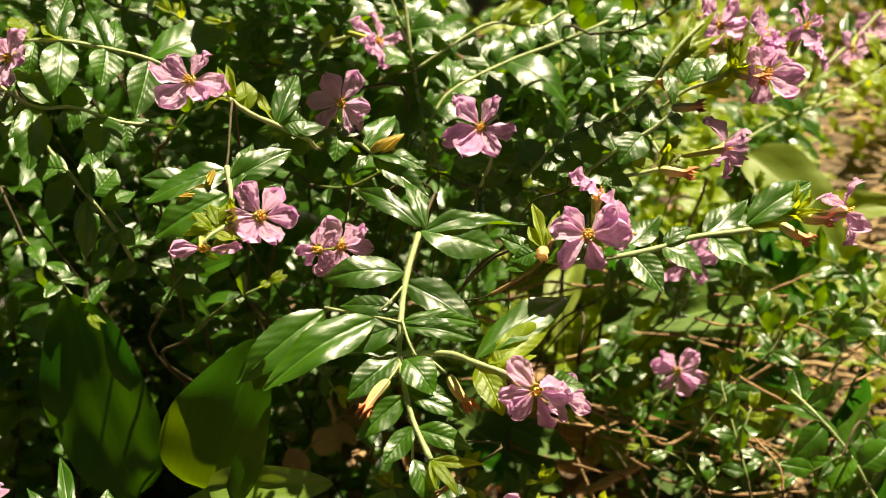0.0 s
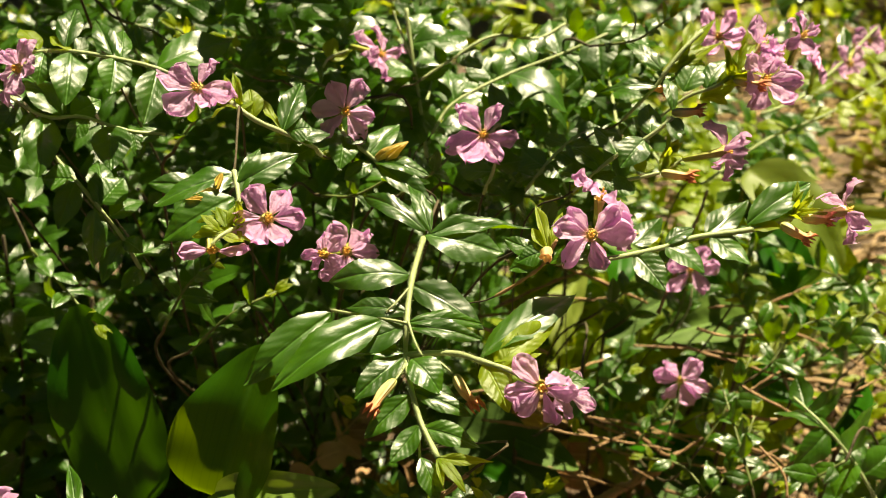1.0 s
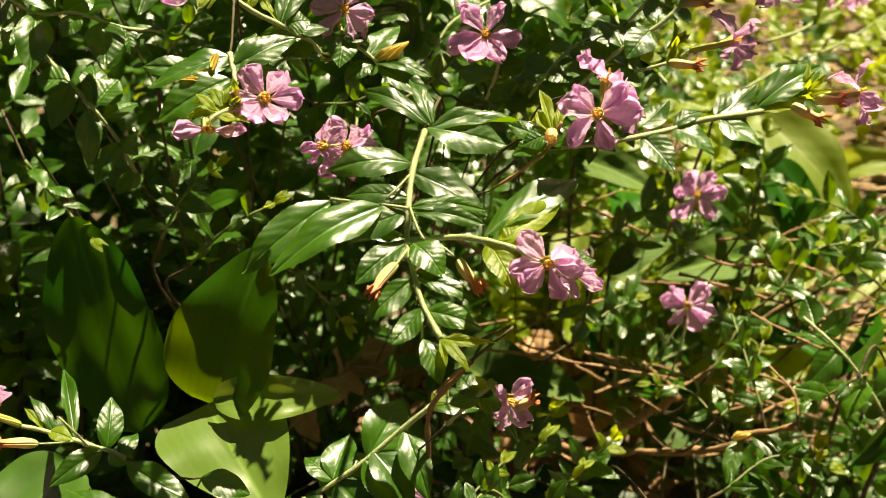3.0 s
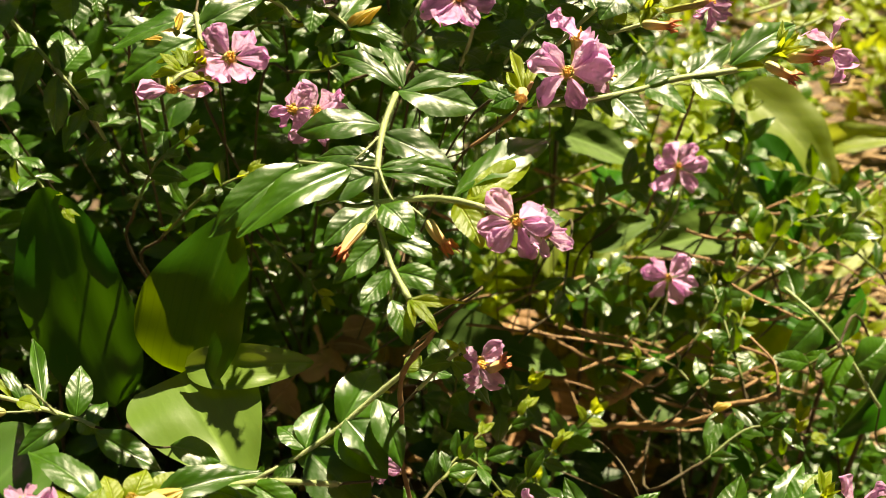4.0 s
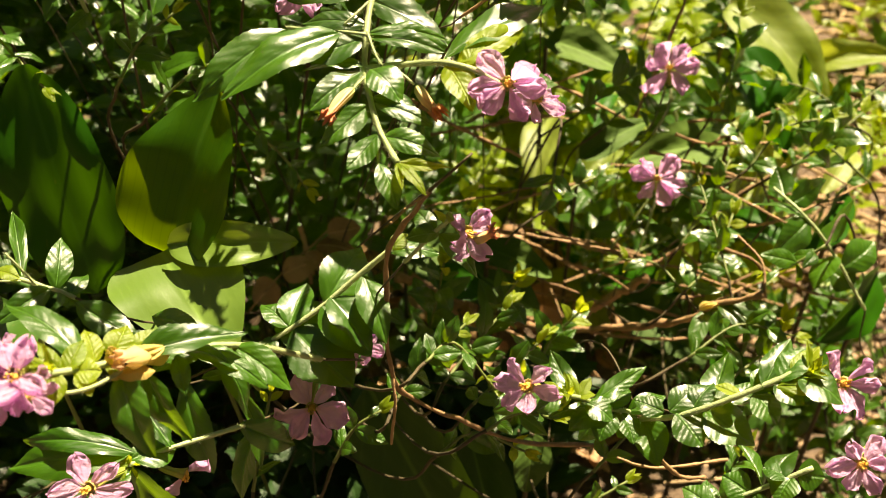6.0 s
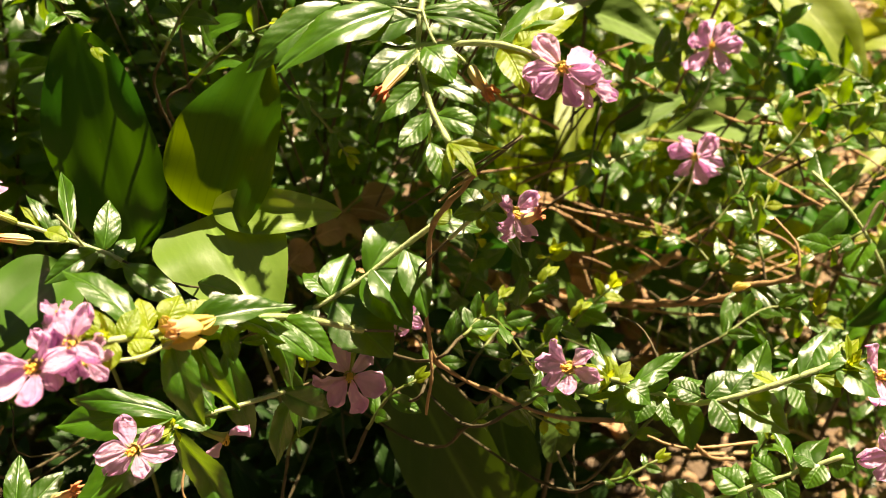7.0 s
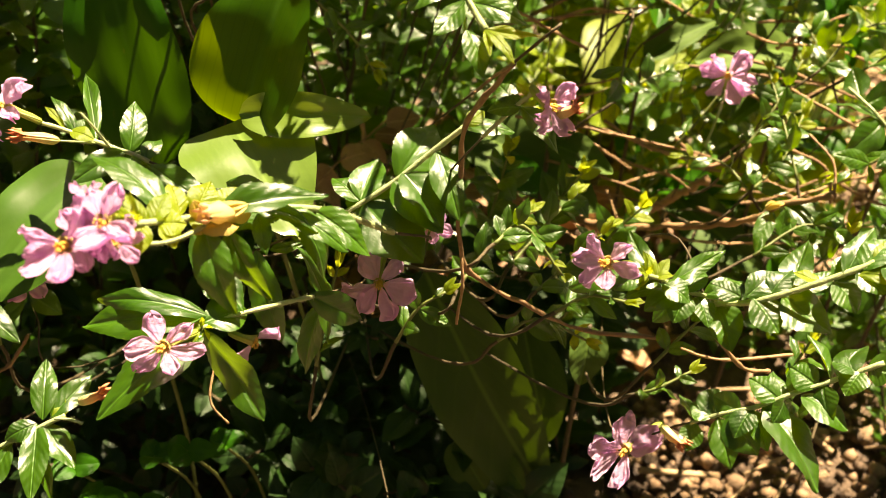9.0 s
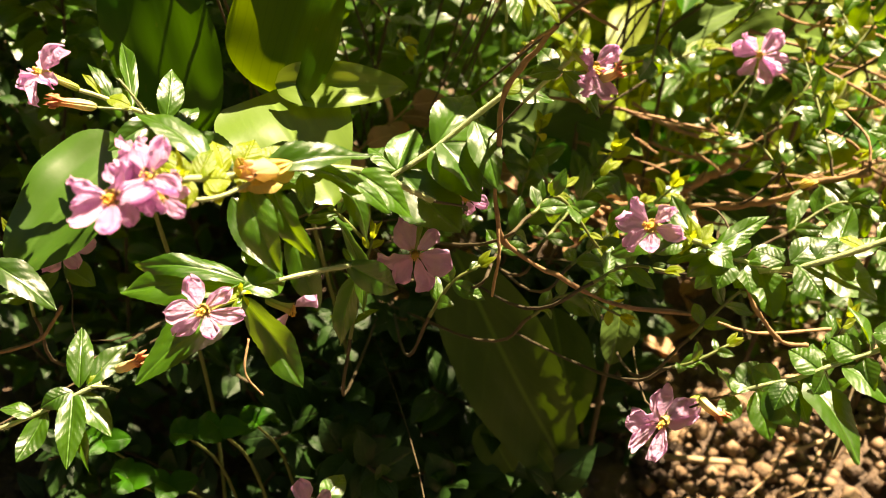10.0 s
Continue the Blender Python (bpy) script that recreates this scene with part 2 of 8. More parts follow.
LEAVES = {}
for key, material, shape in (("g", LEAF, lance), ("y", YOUNG, lance), ("d", DRY, ovate), ("b", BROWN, ovate), ("p", PALE, ovate), ("k", SHADE_LEAF, ovate)):
    LEAVES[key] = [leaf_mesh("leaf_blade", material, 29, 11, shape, fo, ar, cu * (5 if key == "d" else 1), tw * (4 if key == "d" else 1),
                             0.022 if key in "gy" else 0.0, 10 + i, 0.09 if key == "d" else 0.0, 0.022)
                   for i, (fo, ar, cu, tw) in enumerate(((0.13, 0.06, 0.07, 0.2), (0.06, 0.09, 0.05, -0.25), (0.24, 0.03, 0.08, 0.15), (0.10, 0.12, 0.08, 0.35), (0.03, 0.05, 0.02, -0.3), (0.18, 0.10, 0.12, 0.0), (0.09, -0.05, 0.04, 0.3)))]
SIMPLE = {key: [leaf_mesh("leaf_blade", material, 9, 5, lance, fo, ar, cu, tw, 0.0, 40 + i, 0.0, 0.02)
                for i, (fo, ar, cu, tw) in enumerate(((0.20, 0.06, 0.08, 0.2), (0.10, 0.10, 0.08, -0.3), (0.28, 0.03, 0.12, 0.1)))]
          for key, material in (("g", LEAF), ("y", YOUNG), ("k", SHADE_LEAF))}
FACING = Vector((0.15, -0.37, 0.92))   # the way in which the leaves turn their faces


def leaf_pose(base, tip, width, roll, facing=FACING):
    base, tip = Vector(base), Vector(tip)
    y = (tip - base).normalized()
    n = facing - y * facing.dot(y)
    if n.length < 0.15:
        n = Vector((0, -1, 0.3)) - y * Vector((0, -1, 0.3)).dot(y)
    n = Matrix.Rotation(radians(roll), 3, y) @ n.normalized()
    x = y.cross(n)
    size = (tip - base).length
    m = Matrix((x, y, n)).transposed().to_4x4()
    return Matrix.Translation(base) @ m @ Matrix.Diagonal((width, size, size, 1))


def child(name, data, parent, m):
    ob = new(name, data)
    ob.parent = parent
    ob.matrix_basis = m
    return ob


def thing(name, label, category, group=""):
    return tagged(new(name), label, category, group)


def smooth_line(points, steps=6):
    """Points along a Catmull-Rom line through those given."""
    p = [Vector(q) for q in points]
    p = [2 * p[0] - p[1], *p, 2 * p[-1] - p[-2]]
    out = []
    for a, b, c, d in zip(p, p[1:], p[2:], p[3:]):
        for i in range(steps):
            t = i / steps
            out.append(0.5 * ((2 * b) + (c - a) * t + (2 * a - 5 * b + 4 * c - d) * t * t + (3 * b - a - 3 * c + d) * t ** 3))
    return out + [p[-2]]


def tube_geometry(line, radius, sides=8):
    verts, faces = [], []
    up = Vector((0.31, 0.2, 0.93))
    for i, p in enumerate(line):
        way = (line[min(i + 1, len(line) - 1)] - line[max(i - 1, 0)]).normalized()
        a = way.cross(up).normalized()
        b = way.cross(a)
        r = radius(i / (len(line) - 1))
        for k in range(sides):
            w = 2 * math.pi * k / sides
            verts.append(p + (a * math.cos(w) + b * math.sin(w)) * r)
    for i in range(len(line) - 1):
        for k in range(sides):
            faces.append((i * sides + k, i * sides + (k + 1) % sides, (i + 1) * sides + (k + 1) % sides, (i + 1) * sides + k))
    faces.append(tuple(range(sides))[::-1])
    faces.append(tuple(range(len(verts) - sides, len(verts))))
    return verts, faces


def stem(plant, points, r0, r1, material, hairy=False, name="stem"):
    """One stem through the points, tapering from r0 to r1 (metres), with swollen nodes and, where young, fine hairs."""
    if material is STEM:
        r0, r1 = r0 * 1.15, r1 * 1.15
    line = smooth_line(points, 12 if material is BARK else 6)
    ph = rng.uniform(0, 6)
    knots = 0.16 if material is BARK else 0.07
    if material is BARK:
        line = [p + Vector((noise.noise(p * 260), noise.noise(p * 260 + Vector((9, 0, 0))), noise.noise(p * 260 + Vector((0, 9, 0))))) * r0 * 0.7 for p in line]
    verts, faces = tube_geometry(line, lambda t: (r0 + (r1 - r0) * t) * (1 + knots * (math.sin(t * 31 + ph) + 0.7 * math.sin(t * 77 + ph) + 1.6 * max(0, math.sin(t * 19 + ph)) ** 9)))
    ob = child(name, mesh(name, verts, faces, material), plant, Matrix())
    if hairy:
        hv, hf = [], []
        for a, b in zip(line, line[1:]):
            for _ in range(max(1, int((b - a).length / 0.000032))):
                p = a.lerp(b, rng.random())
                d = Vector((rng.gauss(0, 1), rng.gauss(0, 1), rng.gauss(0, 1))).normalized()
                side = d.cross(b - a).normalized() * 0.00003
                tip = p + d * (r0 + rng.uniform(0.0002, 0.00065))
                k = len(hv)
                hv += [p + d * r0 * 0.8 - side, p + d * r0 * 0.8 + side, tip]
                hf.append((k, k + 1, k + 2))
        tagged(child("stem_hairs", mesh("stem_hairs", hv, hf, HAIR), ob, Matrix()), kind="stuff")
    return ob


def leaf(plant, base, tip, width, roll=0.0, key="g", facing=FACING):
    data = rng.choice(LEAVES[key])
    return child("leaf", data, plant, leaf_pose(base, tip, width * 1.16, roll + rng.uniform(-15, 15), Vector(facing) + Vector((0.09, 0.08, 0.05))))


# six crinkled petals, alike but not the same
def petal_mesh(seed):
    """A petal of length 1 along y: a narrow claw that widens to a rounded blade with a frilled rim."""
    r = random.Random(seed)
    ph = [r.uniform(0, 6.28) for _ in range(6)]
    rows, cols, verts = 20, 15, []
    wide = r.uniform(0.31, 0.39)
    for i in range(rows):
        t = 1 - (1 - i / (rows - 1)) ** 1.4
        half = 0.045 + wide * math.sin(math.pi * min(1, t ** 1.6)) ** 0.62
        for j in range(cols):
            s = 2 * j / (cols - 1) - 1
            rim = max(0, t - 0.35) * (0.35 + 0.65 * abs(s))
            frill = 0.26 * math.sin(9 * s + ph[0] + 3 * t) + 0.20 * math.sin(13 * t * (1 + 0.2 * s) + ph[1]) + 0.09 * math.sin(15 * s + ph[2] + 9 * t)
            crease = 0.03 * math.sin(11 * s + ph[4] + 5 * t) * math.sin(math.pi * t) + 0.07 * math.sin(4.5 * s + ph[2]) * math.sin(math.pi * t)
            z = frill * rim + crease - 0.42 * math.sin(ph[3]) * t * t + 0.06 * abs(s) * math.sin(math.pi * t)
            edge = 1 + 0.06 * math.sin(9 * t + ph[4] + 2 * s) + 0.04 * math.sin(19 * t + ph[5])
            verts.append((s * half * edge, t + (0.05 * math.sin(4 * s + ph[5]) + 0.025 * math.sin(11 * s + ph[1])) * t, z))
    return mesh("petal_blade", verts, grid_faces(rows, cols), PETAL)


PETALS = [petal_mesh(60 + i) for i in range(8)]


def lathe(name, profile, material, sides=12, lobes=0, ragged=0.0):
    """A ribbed tube along y from (y, radius) pairs."""
    verts = []
    for y, r in profile:
        for k in range(sides):
            w = 2 * math.pi * k / sides
            rr = r * (1 + (0.06 * math.cos(2 * lobes * w) if lobes else 0)) * (1 + 0.5 * ragged * noise.noise((3 * math.cos(w), 6 * y, 3 * math.sin(w))))
            lip = ragged * max(0, y - 0.9) * 5 * (math.cos(lobes * w) + 0.5 * math.sin(2.7 * lobes * w))
            verts.append((rr * math.cos(w) + 0.08 * math.sin(math.pi * y), y + 0.6 * lip, rr * math.sin(w)))
    n = len(profile)
    faces = [(i * sides + k, (i + 1) * sides + k, (i + 1) * sides + (k + 1) % sides, i * sides + (k + 1) % sides) for i in range(n - 1) for k in range(sides)]
    faces.append(tuple(range(sides)))
    return mesh(name, verts, faces, material)


CALYX_TUBE = lathe("calyx_tube", [(0, 0.05), (0.06, 0.11), (0.3, 0.125), (0.55, 0.12), (0.8, 0.15), (0.93, 0.19), (1.0, 0.22), (0.97, 0.16), (0.8, 0.10)], CALYX, 24, 6)
SPENT_TUBE = lathe("spent_tube", [(0, 0.04), (0.05, 0.10), (0.15, 0.14), (0.35, 0.155), (0.55, 0.145), (0.75, 0.12), (0.86, 0.125), (0.93, 0.17), (1.0, 0.23), (1.06, 0.20), (0.97, 0.12), (0.85, 0.06)], SPENT, 24, 6, 0.34)
RUSTY_TUBE = lathe("rusty_tube", [(0, 0.08), (0.15, 0.20), (0.4, 0.28), (0.7, 0.20), (0.9, 0.30), (1.0, 0.24), (0.9, 0.1)], RUSTY, 20, 5, 0.5)


def stamen_mesh():
    verts, faces = [], []
    r = random.Random(3)
    for k in range(8):
        w = 2 * math.pi * k / 8 + r.uniform(-0.2, 0.2)
        a = Vector((0.05 * math.cos(w), -0.1, 0.05 * math.sin(w)))
        b = a + Vector((0.05 * math.cos(w), r.uniform(0.22, 0.42), 0.05 * math.sin(w)))
        v, f = tube_geometry([a, a.lerp(b, 0.6), b, b + (b - a) * 0.12], lambda t: 0.018 if t < 0.6 else 0.034, 5)
        o = len(verts)
        verts += v
        faces += [tuple(i + o for i in q) for q in f]
    v, f = tube_geometry([Vector((0, y, 0)) for y in (-0.12, 0.0, 0.06, 0.10)], lambda t: (0.12, 0.12, 0.09, 0.04)[round(t * 3)], 9)
    o = len(verts)
    verts += v
    faces += [tuple(i + o for i in q) for q in f]
    return mesh("stamens", verts, faces, STAMEN)


STAMENS = stamen_mesh()


def along(a, b):
    """A pose at a whose y axis points to b."""
    y = (b - a).normalized()
    x = y.cross(Vector((0.1, 0.2, 0.97))).normalized()
    return Matrix.Translation(a) @ Matrix((x, y, x.cross(y))).transposed().to_4x4()


def flower(plant, throat, face, radius, spin, root, petals=6):
    """A pink flower: ribbed calyx from root to throat, petals round the throat that look along face, yellow stamens."""
    throat, face, root = Vector(throat), (Vector(face) + Vector((0.08, 0.0, 0.30))).normalized(), Vector(root)
    size = (throat - root).length
    tube = child("flower", CALYX_TUBE, plant, along(root, throat) @ Matrix.Diagonal((0.0048, size, 0.0048, 1)))
    inv = tube.matrix_basis.inverted()
    frame_m = along(throat, throat + face)
    child("stamen_tuft", STAMENS, tube, inv @ frame_m @ Matrix.Scale(0.0046, 4))
    angles = [-38, 38, 92, 140, 206, 262] if petals == 6 else [85, -85]
    for k, w in enumerate(angles):
        w = radians(w + 0.5 * spin + rng.uniform(-12, 12))
        out = frame_m.to_3x3() @ Vector((math.sin(w), 0, math.cos(w)))
        lift = rng.uniform(-0.12, 0.5)
        y = (out + face * lift).normalized()
        z = (face - y * face.dot(y)).normalized()
        z = Matrix.Rotation(rng.uniform(-0.7, 0.7), 3, y) @ z
        m = Matrix((y.cross(z), y, z)).transposed().to_4x4()
        s = radius * rng.uniform(0.82, 1.06)
        place = Matrix.Translation(throat + out * 0.0007) @ m @ Matrix.Diagonal((s * rng.uniform(0.86, 1.1), s, s, 1))
        child("petal", rng.choice(PETALS), tube, inv @ place)
    return tube


def spent_tube(plant, base, tip, rusty=False):
    base, tip = Vector(base), Vector(tip)
    size = (tip - base).length
    w = min(0.0046, 1.5 * size) if rusty else 0.0052
    ob = child("spent_flower", RUSTY_TUBE if rusty else SPENT_TUBE, plant, along(base, tip) @ Matrix.Diagonal((w, size, w, 1)))
    ob["label"] = "spent flower tube with an orange withered mouth"
    return ob


def shoot(plant, points, length, width, key="g", r=0.00034):
    """A leafy shoot: a stem with crosswise pairs of leaves that grow smaller to a pale tip."""
    line = smooth_line(points, 8)
    stem(plant, points, r, r * 0.7, STEM_SHADED)
    total = sum((b - a).length for a, b in zip(line, line[1:]))
    pairs = max(3, int(total / 0.0045))
    for k in range(pairs):
        t = (k + 0.6) / pairs
        i = min(len(line) - 2, int(t * (len(line) - 1)))
        p = line[i]
        way = (line[i + 1] - line[i]).normalized()
        a = way.cross(Vector((0, 0, 1)))
        a = (a if a.length > 0.1 else Vector((1, 0, 0))).normalized()
        b = way.cross(a).normalized()
        turn = (k % 2) * 1.57 + rng.uniform(-0.4, 0.4)
        grow = (0.75 + 0.35 * math.sin(math.pi * min(1, t * 1.1))) * (1 if t < 0.8 else 0.75)
        for side in (0, math.pi):
            out = a * math.cos(turn + side) + b * math.sin(turn + side)
            d = (out + way * rng.uniform(0.25, 0.9) + Vector((0, 0, rng.uniform(-0.25, 0.2)))).normalized()
            n = length * grow * rng.uniform(0.8, 1.15)
            kind = "y" if t > 0.88 and key == "g" else key
            data = rng.choice(LEAVES[kind])
            child("leaf", data, plant, leaf_pose(p, p + d * n, n * width / length * rng.uniform(0.85, 1.15), rng.uniform(-38, 38)))
    end, way = line[-1], (line[-1] - line[-3]).normalized()
    for turn in (0.4, 2.5, 4.6):
        d = (way + 0.45 * Vector((math.cos(turn), math.sin(turn), 0.3))).normalized()
        child("leaf", rng.choice(LEAVES["y" if key == "g" else key]), plant, leaf_pose(end - way * 0.0004, end + d * length * 0.55, width * 0.5, rng.uniform(-30, 30)))


def bracts(plant, place, way, count, size):
    """A tuft of narrow young leaves round a shoot's tip."""
    place, way = Vector(place), Vector(way).normalized()
    a = way.cross(Vector((0.2, 0.3, 0.93))).normalized()
    b = way.cross(a)
    for k in range(count):
        w = 2.4 * k + rng.uniform(-0.4, 0.4)
        out = a * math.cos(w) + b * math.sin(w)
        d = (out * rng.uniform(0.4, 1.1) + way * rng.uniform(0.2, 1.0)).normalized() * size * rng.uniform(0.7, 1.25)
        start = place - way * rng.uniform(0, 0.5) * size
        child("bract", rng.choice(LEAVES["y"]), plant, leaf_pose(start, start + d, size * rng.uniform(0.20, 0.36), rng.uniform(-35, 35)))


CROWNS = [Vector(c) for c in ((-0.13, 0.30, 0), (-0.05, 0.27, 0), (0.02, 0.29, 0), (0.08, 0.29, 0), (0.15, 0.26, 0), (0.05, 0.40, 0))]


def rooted(plant, start, second, radius):
    """The older, woody part of a shoot: from its lowest shown point back down to the ground."""
    a, b = Vector(start), Vector(second)
    back = (a - b).normalized()
    crown = min(CROWNS, key=lambda c: (c - a).length + 0.4 * max(0, a.y - c.y + 0.03))
    crown = crown + Vector((rng.uniform(-0.03, 0.03), rng.uniform(-0.02, 0.03), -0.004))
    mid = a + back * 0.012 + Vector((0, 0.014, -0.01))
    low = crown.lerp(mid, 0.45) + Vector((0, 0.02, 0.005))
    stem(plant, [crown, low, mid, a], radius * 0.4, radius * 0.55, OLDWOOD_SHADED, name="old_stem")


def foliage(plant, poses, key):
    """Many small leaves joined into one part."""
    verts, uv, faces, count = [], [], [], 0
    for m in poses:
        me = rng.choice(SIMPLE[key])
        co = np.empty(len(me.vertices) * 3, dtype=np.float32)
        me.vertices.foreach_get("co", co)
        co = co.reshape(-1, 3)
        a = np.array(m)
        verts.append(co @ a[:3, :3].T + a[:3, 3])
        uv.append(co[:, :2])
        faces += [tuple(i + count for i in q.vertices) for q in me.polygons]
        count += len(co)
    ob = child("foliage", mesh("foliage", np.concatenate(verts).tolist(), faces, {"g": LEAF, "y": YOUNG, "k": SHADE_LEAF}[key], uv=np.concatenate(uv)), plant, Matrix())
    return tagged(ob, kind="stuff")


def bush_shoot(points, length, width, bare=0.06, pitch=0.0042):
    """The leaves' poses along an arching shoot from the ground."""
    line = smooth_line(points, 14)
    total = sum((b - a).length for a, b in zip(line, line[1:]))
    pairs, poses = int(total / pitch), []
    for k in range(int(pairs * bare), pairs):
        t = k / pairs
        i = min(len(line) - 2, int(t * (len(line) - 1)))
        way = (line[i + 1] - line[i]).normalized()
        a = way.cross(Vector((0.2, 1, 0.1))).normalized()
        b = way.cross(a)
        turn = (k % 2) * 1.57 + rng.uniform(-0.5, 0.5)
        for side in (0, math.pi):
            out = a * math.cos(turn + side) + b * math.sin(turn + side)
            d = (out + way * rng.uniform(0.1, 0.9) + Vector((0, 0, rng.uniform(-0.4, 0.15)))).normalized()
            n = length * rng.uniform(0.7, 1.2) * (0.7 if t > 0.9 else 1)
            poses.append(leaf_pose(line[i], line[i] + d * n, n * width / length * rng.uniform(0.85, 1.2), rng.uniform(-30, 30)))
    return poses


# ---- ground ----
def ground():
    def spread(n, near, far):
        return [near * (k / n) if k <= n else near * (far / near) ** ((k - n) / 14) for k in range(n + 15)]
    half = spread(60, 0.55, 60.0)
    xs = [-v for v in half[:0:-1]] + half
    ys = [v + 0.3 for v in xs]
    verts = []
    for y in ys:
        for x in xs:
            near = max(0, 1 - math.hypot(x, y - 0.3) / 1.5)
            z = near * (0.010 * noise.noise((x * 9, y * 9, 0)) + 0.006 * noise.noise((x * 31, y * 31, 5)) + 0.003 * noise.noise((x * 80, y * 80, 9)))
            z += 0.050 * math.exp(-((x - 0.005) / 0.065) ** 4 - ((y - 0.305) / 0.048) ** 4)
            verts.append((x, y, z))
    return tagged(new("ground", mesh("ground", verts, grid_faces(len(ys), len(xs)), SOIL)), "brown crumbly garden soil with gravel", "ground", kind="structure")


ground()


# ---- the shrub, branch by branch ----
b = thing("flowering_branch", "hairy green sprig with glossy leaves and pink flower", "branch", "branches of the shrub")
stem(b, [(-0.0035, 0.1465, 0.2090), (-0.0048, 0.1357, 0.2089), (-0.0055, 0.1301, 0.2070), (-0.0057, 0.1248, 0.2050), (-0.0059, 0.1232, 0.2015), (-0.0049, 0.1168, 0.2000), (-0.0036, 0.1129, 0.1971), (-0.0009, 0.1062, 0.1953)], 0.00042, 0.00034, STEM, True)
leaf(b, (-0.0032, 0.1468, 0.2095), (0.0099, 0.1450, 0.2068), 0.0068, 0, "g", (0.07, -0.46, 0.88))
leaf(b, (-0.0027, 0.1468, 0.2095), (0.0149, 0.1515, 0.2081), 0.0037, 0, "g", (0.07, -0.46, 0.88))
leaf(b, (-0.0032, 0.1471, 0.2101), (-0.0139, 0.1545, 0.2131), 0.0039, 0, "g", (0.07, -0.46, 0.88))
leaf(b, (-0.0023, 0.1471, 0.2100), (-0.0062, 0.1570, 0.2140), 0.0027, 0, "g", (0.07, -0.46, 0.88))
leaf(b, (-0.0055, 0.1350, 0.2087), (-0.0182, 0.1339, 0.2082), 0.0055, 0, "g", (0.08, -0.45, 0.89))
leaf(b, (-0.0051, 0.1331, 0.2080), (0.0061, 0.1280, 0.2030), 0.0054, 0, "g", (0.08, -0.44, 0.89))
leaf(b, (-0.0056, 0.1280, 0.2062), (-0.0154, 0.1303, 0.2056), 0.0032, 0, "g", (0.08, -0.43, 0.90))
stem(b, [(-0.0055, 0.1253, 0.2059), (-0.0104, 0.1274, 0.2056), (-0.0177, 0.1312, 0.2046)], 0.00019, 0.00019, STEM, True)
leaf(b, (-0.0095, 0.1269, 0.2054), (-0.0258, 0.1165, 0.1996), 0.0062, 0, "g", (0.09, -0.43, 0.90))
leaf(b, (-0.0177, 0.1310, 0.2042), (-0.0310, 0.1216, 0.1970), 0.0058, 0, "g", (0.12, -0.43, 0.90))
leaf(b, (-0.0057, 0.1257, 0.2053), (-0.0153, 0.1223, 0.2036), 0.0045, 0, "g", (0.08, -0.43, 0.90))
leaf(b, (-0.0054, 0.1253, 0.2059), (0.0061, 0.1278, 0.2040), 0.0029, 0, "g", (0.08, -0.43, 0.90))
leaf(b, (-0.0053, 0.1247, 0.2055), (0.0059, 0.1239, 0.2036), 0.0031, 0, "g", (0.08, -0.43, 0.90))
leaf(b, (-0.0059, 0.1233, 0.2018), (-0.0149, 0.1238, 0.2008), 0.0027, 0, "g", (0.08, -0.42, 0.90))
leaf(b, (-0.0062, 0.1227, 0.2013), (-0.0135, 0.1165, 0.1981), 0.0047, 0, "g", (0.08, -0.42, 0.91))
leaf(b, (-0.0049, 0.1202, 0.2028), (-0.0004, 0.1153, 0.1997), 0.0049, 0, "g", (0.08, -0.42, 0.91))
leaf(b, (-0.0046, 0.1168, 0.2000), (0.0029, 0.1160, 0.1975), 0.0030, 0, "g", (0.08, -0.41, 0.91))
leaf(b, (-0.0044, 0.1161, 0.1995), (0.0041, 0.1134, 0.1972), 0.0029, 0, "g", (0.08, -0.40, 0.91))
leaf(b, (-0.0050, 0.1158, 0.1992), (-0.0117, 0.1105, 0.1954), 0.0036, 0, "g", (0.08, -0.40, 0.91))
leaf(b, (-0.0036, 0.1120, 0.1967), (-0.0078, 0.1070, 0.1938), 0.0033, 0, "g", (0.07, -0.39, 0.92))
leaf(b, (-0.0032, 0.1114, 0.1966), (0.0053, 0.1099, 0.1941), 0.0033, 0, "g", (0.07, -0.39, 0.92))
leaf(b, (-0.0009, 0.1062, 0.1953), (0.0072, 0.1062, 0.1945), 0.0015, 0, "y", (0.06, -0.38, 0.92))
leaf(b, (-0.0009, 0.1062, 0.1953), (0.0031, 0.1016, 0.1928), 0.0017, 0, "y", (0.06, -0.38, 0.92))
leaf(b, (-0.0033, 0.1069, 0.1948), (-0.0009, 0.1023, 0.1903), 0.0035, 0, "g", (0.07, -0.38, 0.92))
leaf(b, (-0.0009, 0.1062, 0.1953), (-0.0001, 0.1022, 0.1933), 0.0011, 20, "y", (0.06, -0.38, 0.92))
stem(b, [(-0.0055, 0.1255, 0.2062), (-0.0044, 0.1223, 0.2045), (-0.0033, 0.1204, 0.2032)], 0.00019, 0.00015, STEM, True)
stem(b, [(-0.0038, 0.1123, 0.1960), (-0.0036, 0.1095, 0.1930), (-0.0037, 0.1077, 0.1897)], 0.00023, 0.00015, STEM, True)
stem(b, [(-0.0056, 0.1310, 0.2086), (-0.0075, 0.1281, 0.2077), (-0.0090, 0.1275, 0.2065)], 0.00015, 0.00015, STEM, True)
spent_tube(b, (-0.0072, 0.1174, 0.2010), (-0.0105, 0.1127, 0.1990))
spent_tube(b, (0.0017, 0.1188, 0.2008), (0.0046, 0.1135, 0.1993))
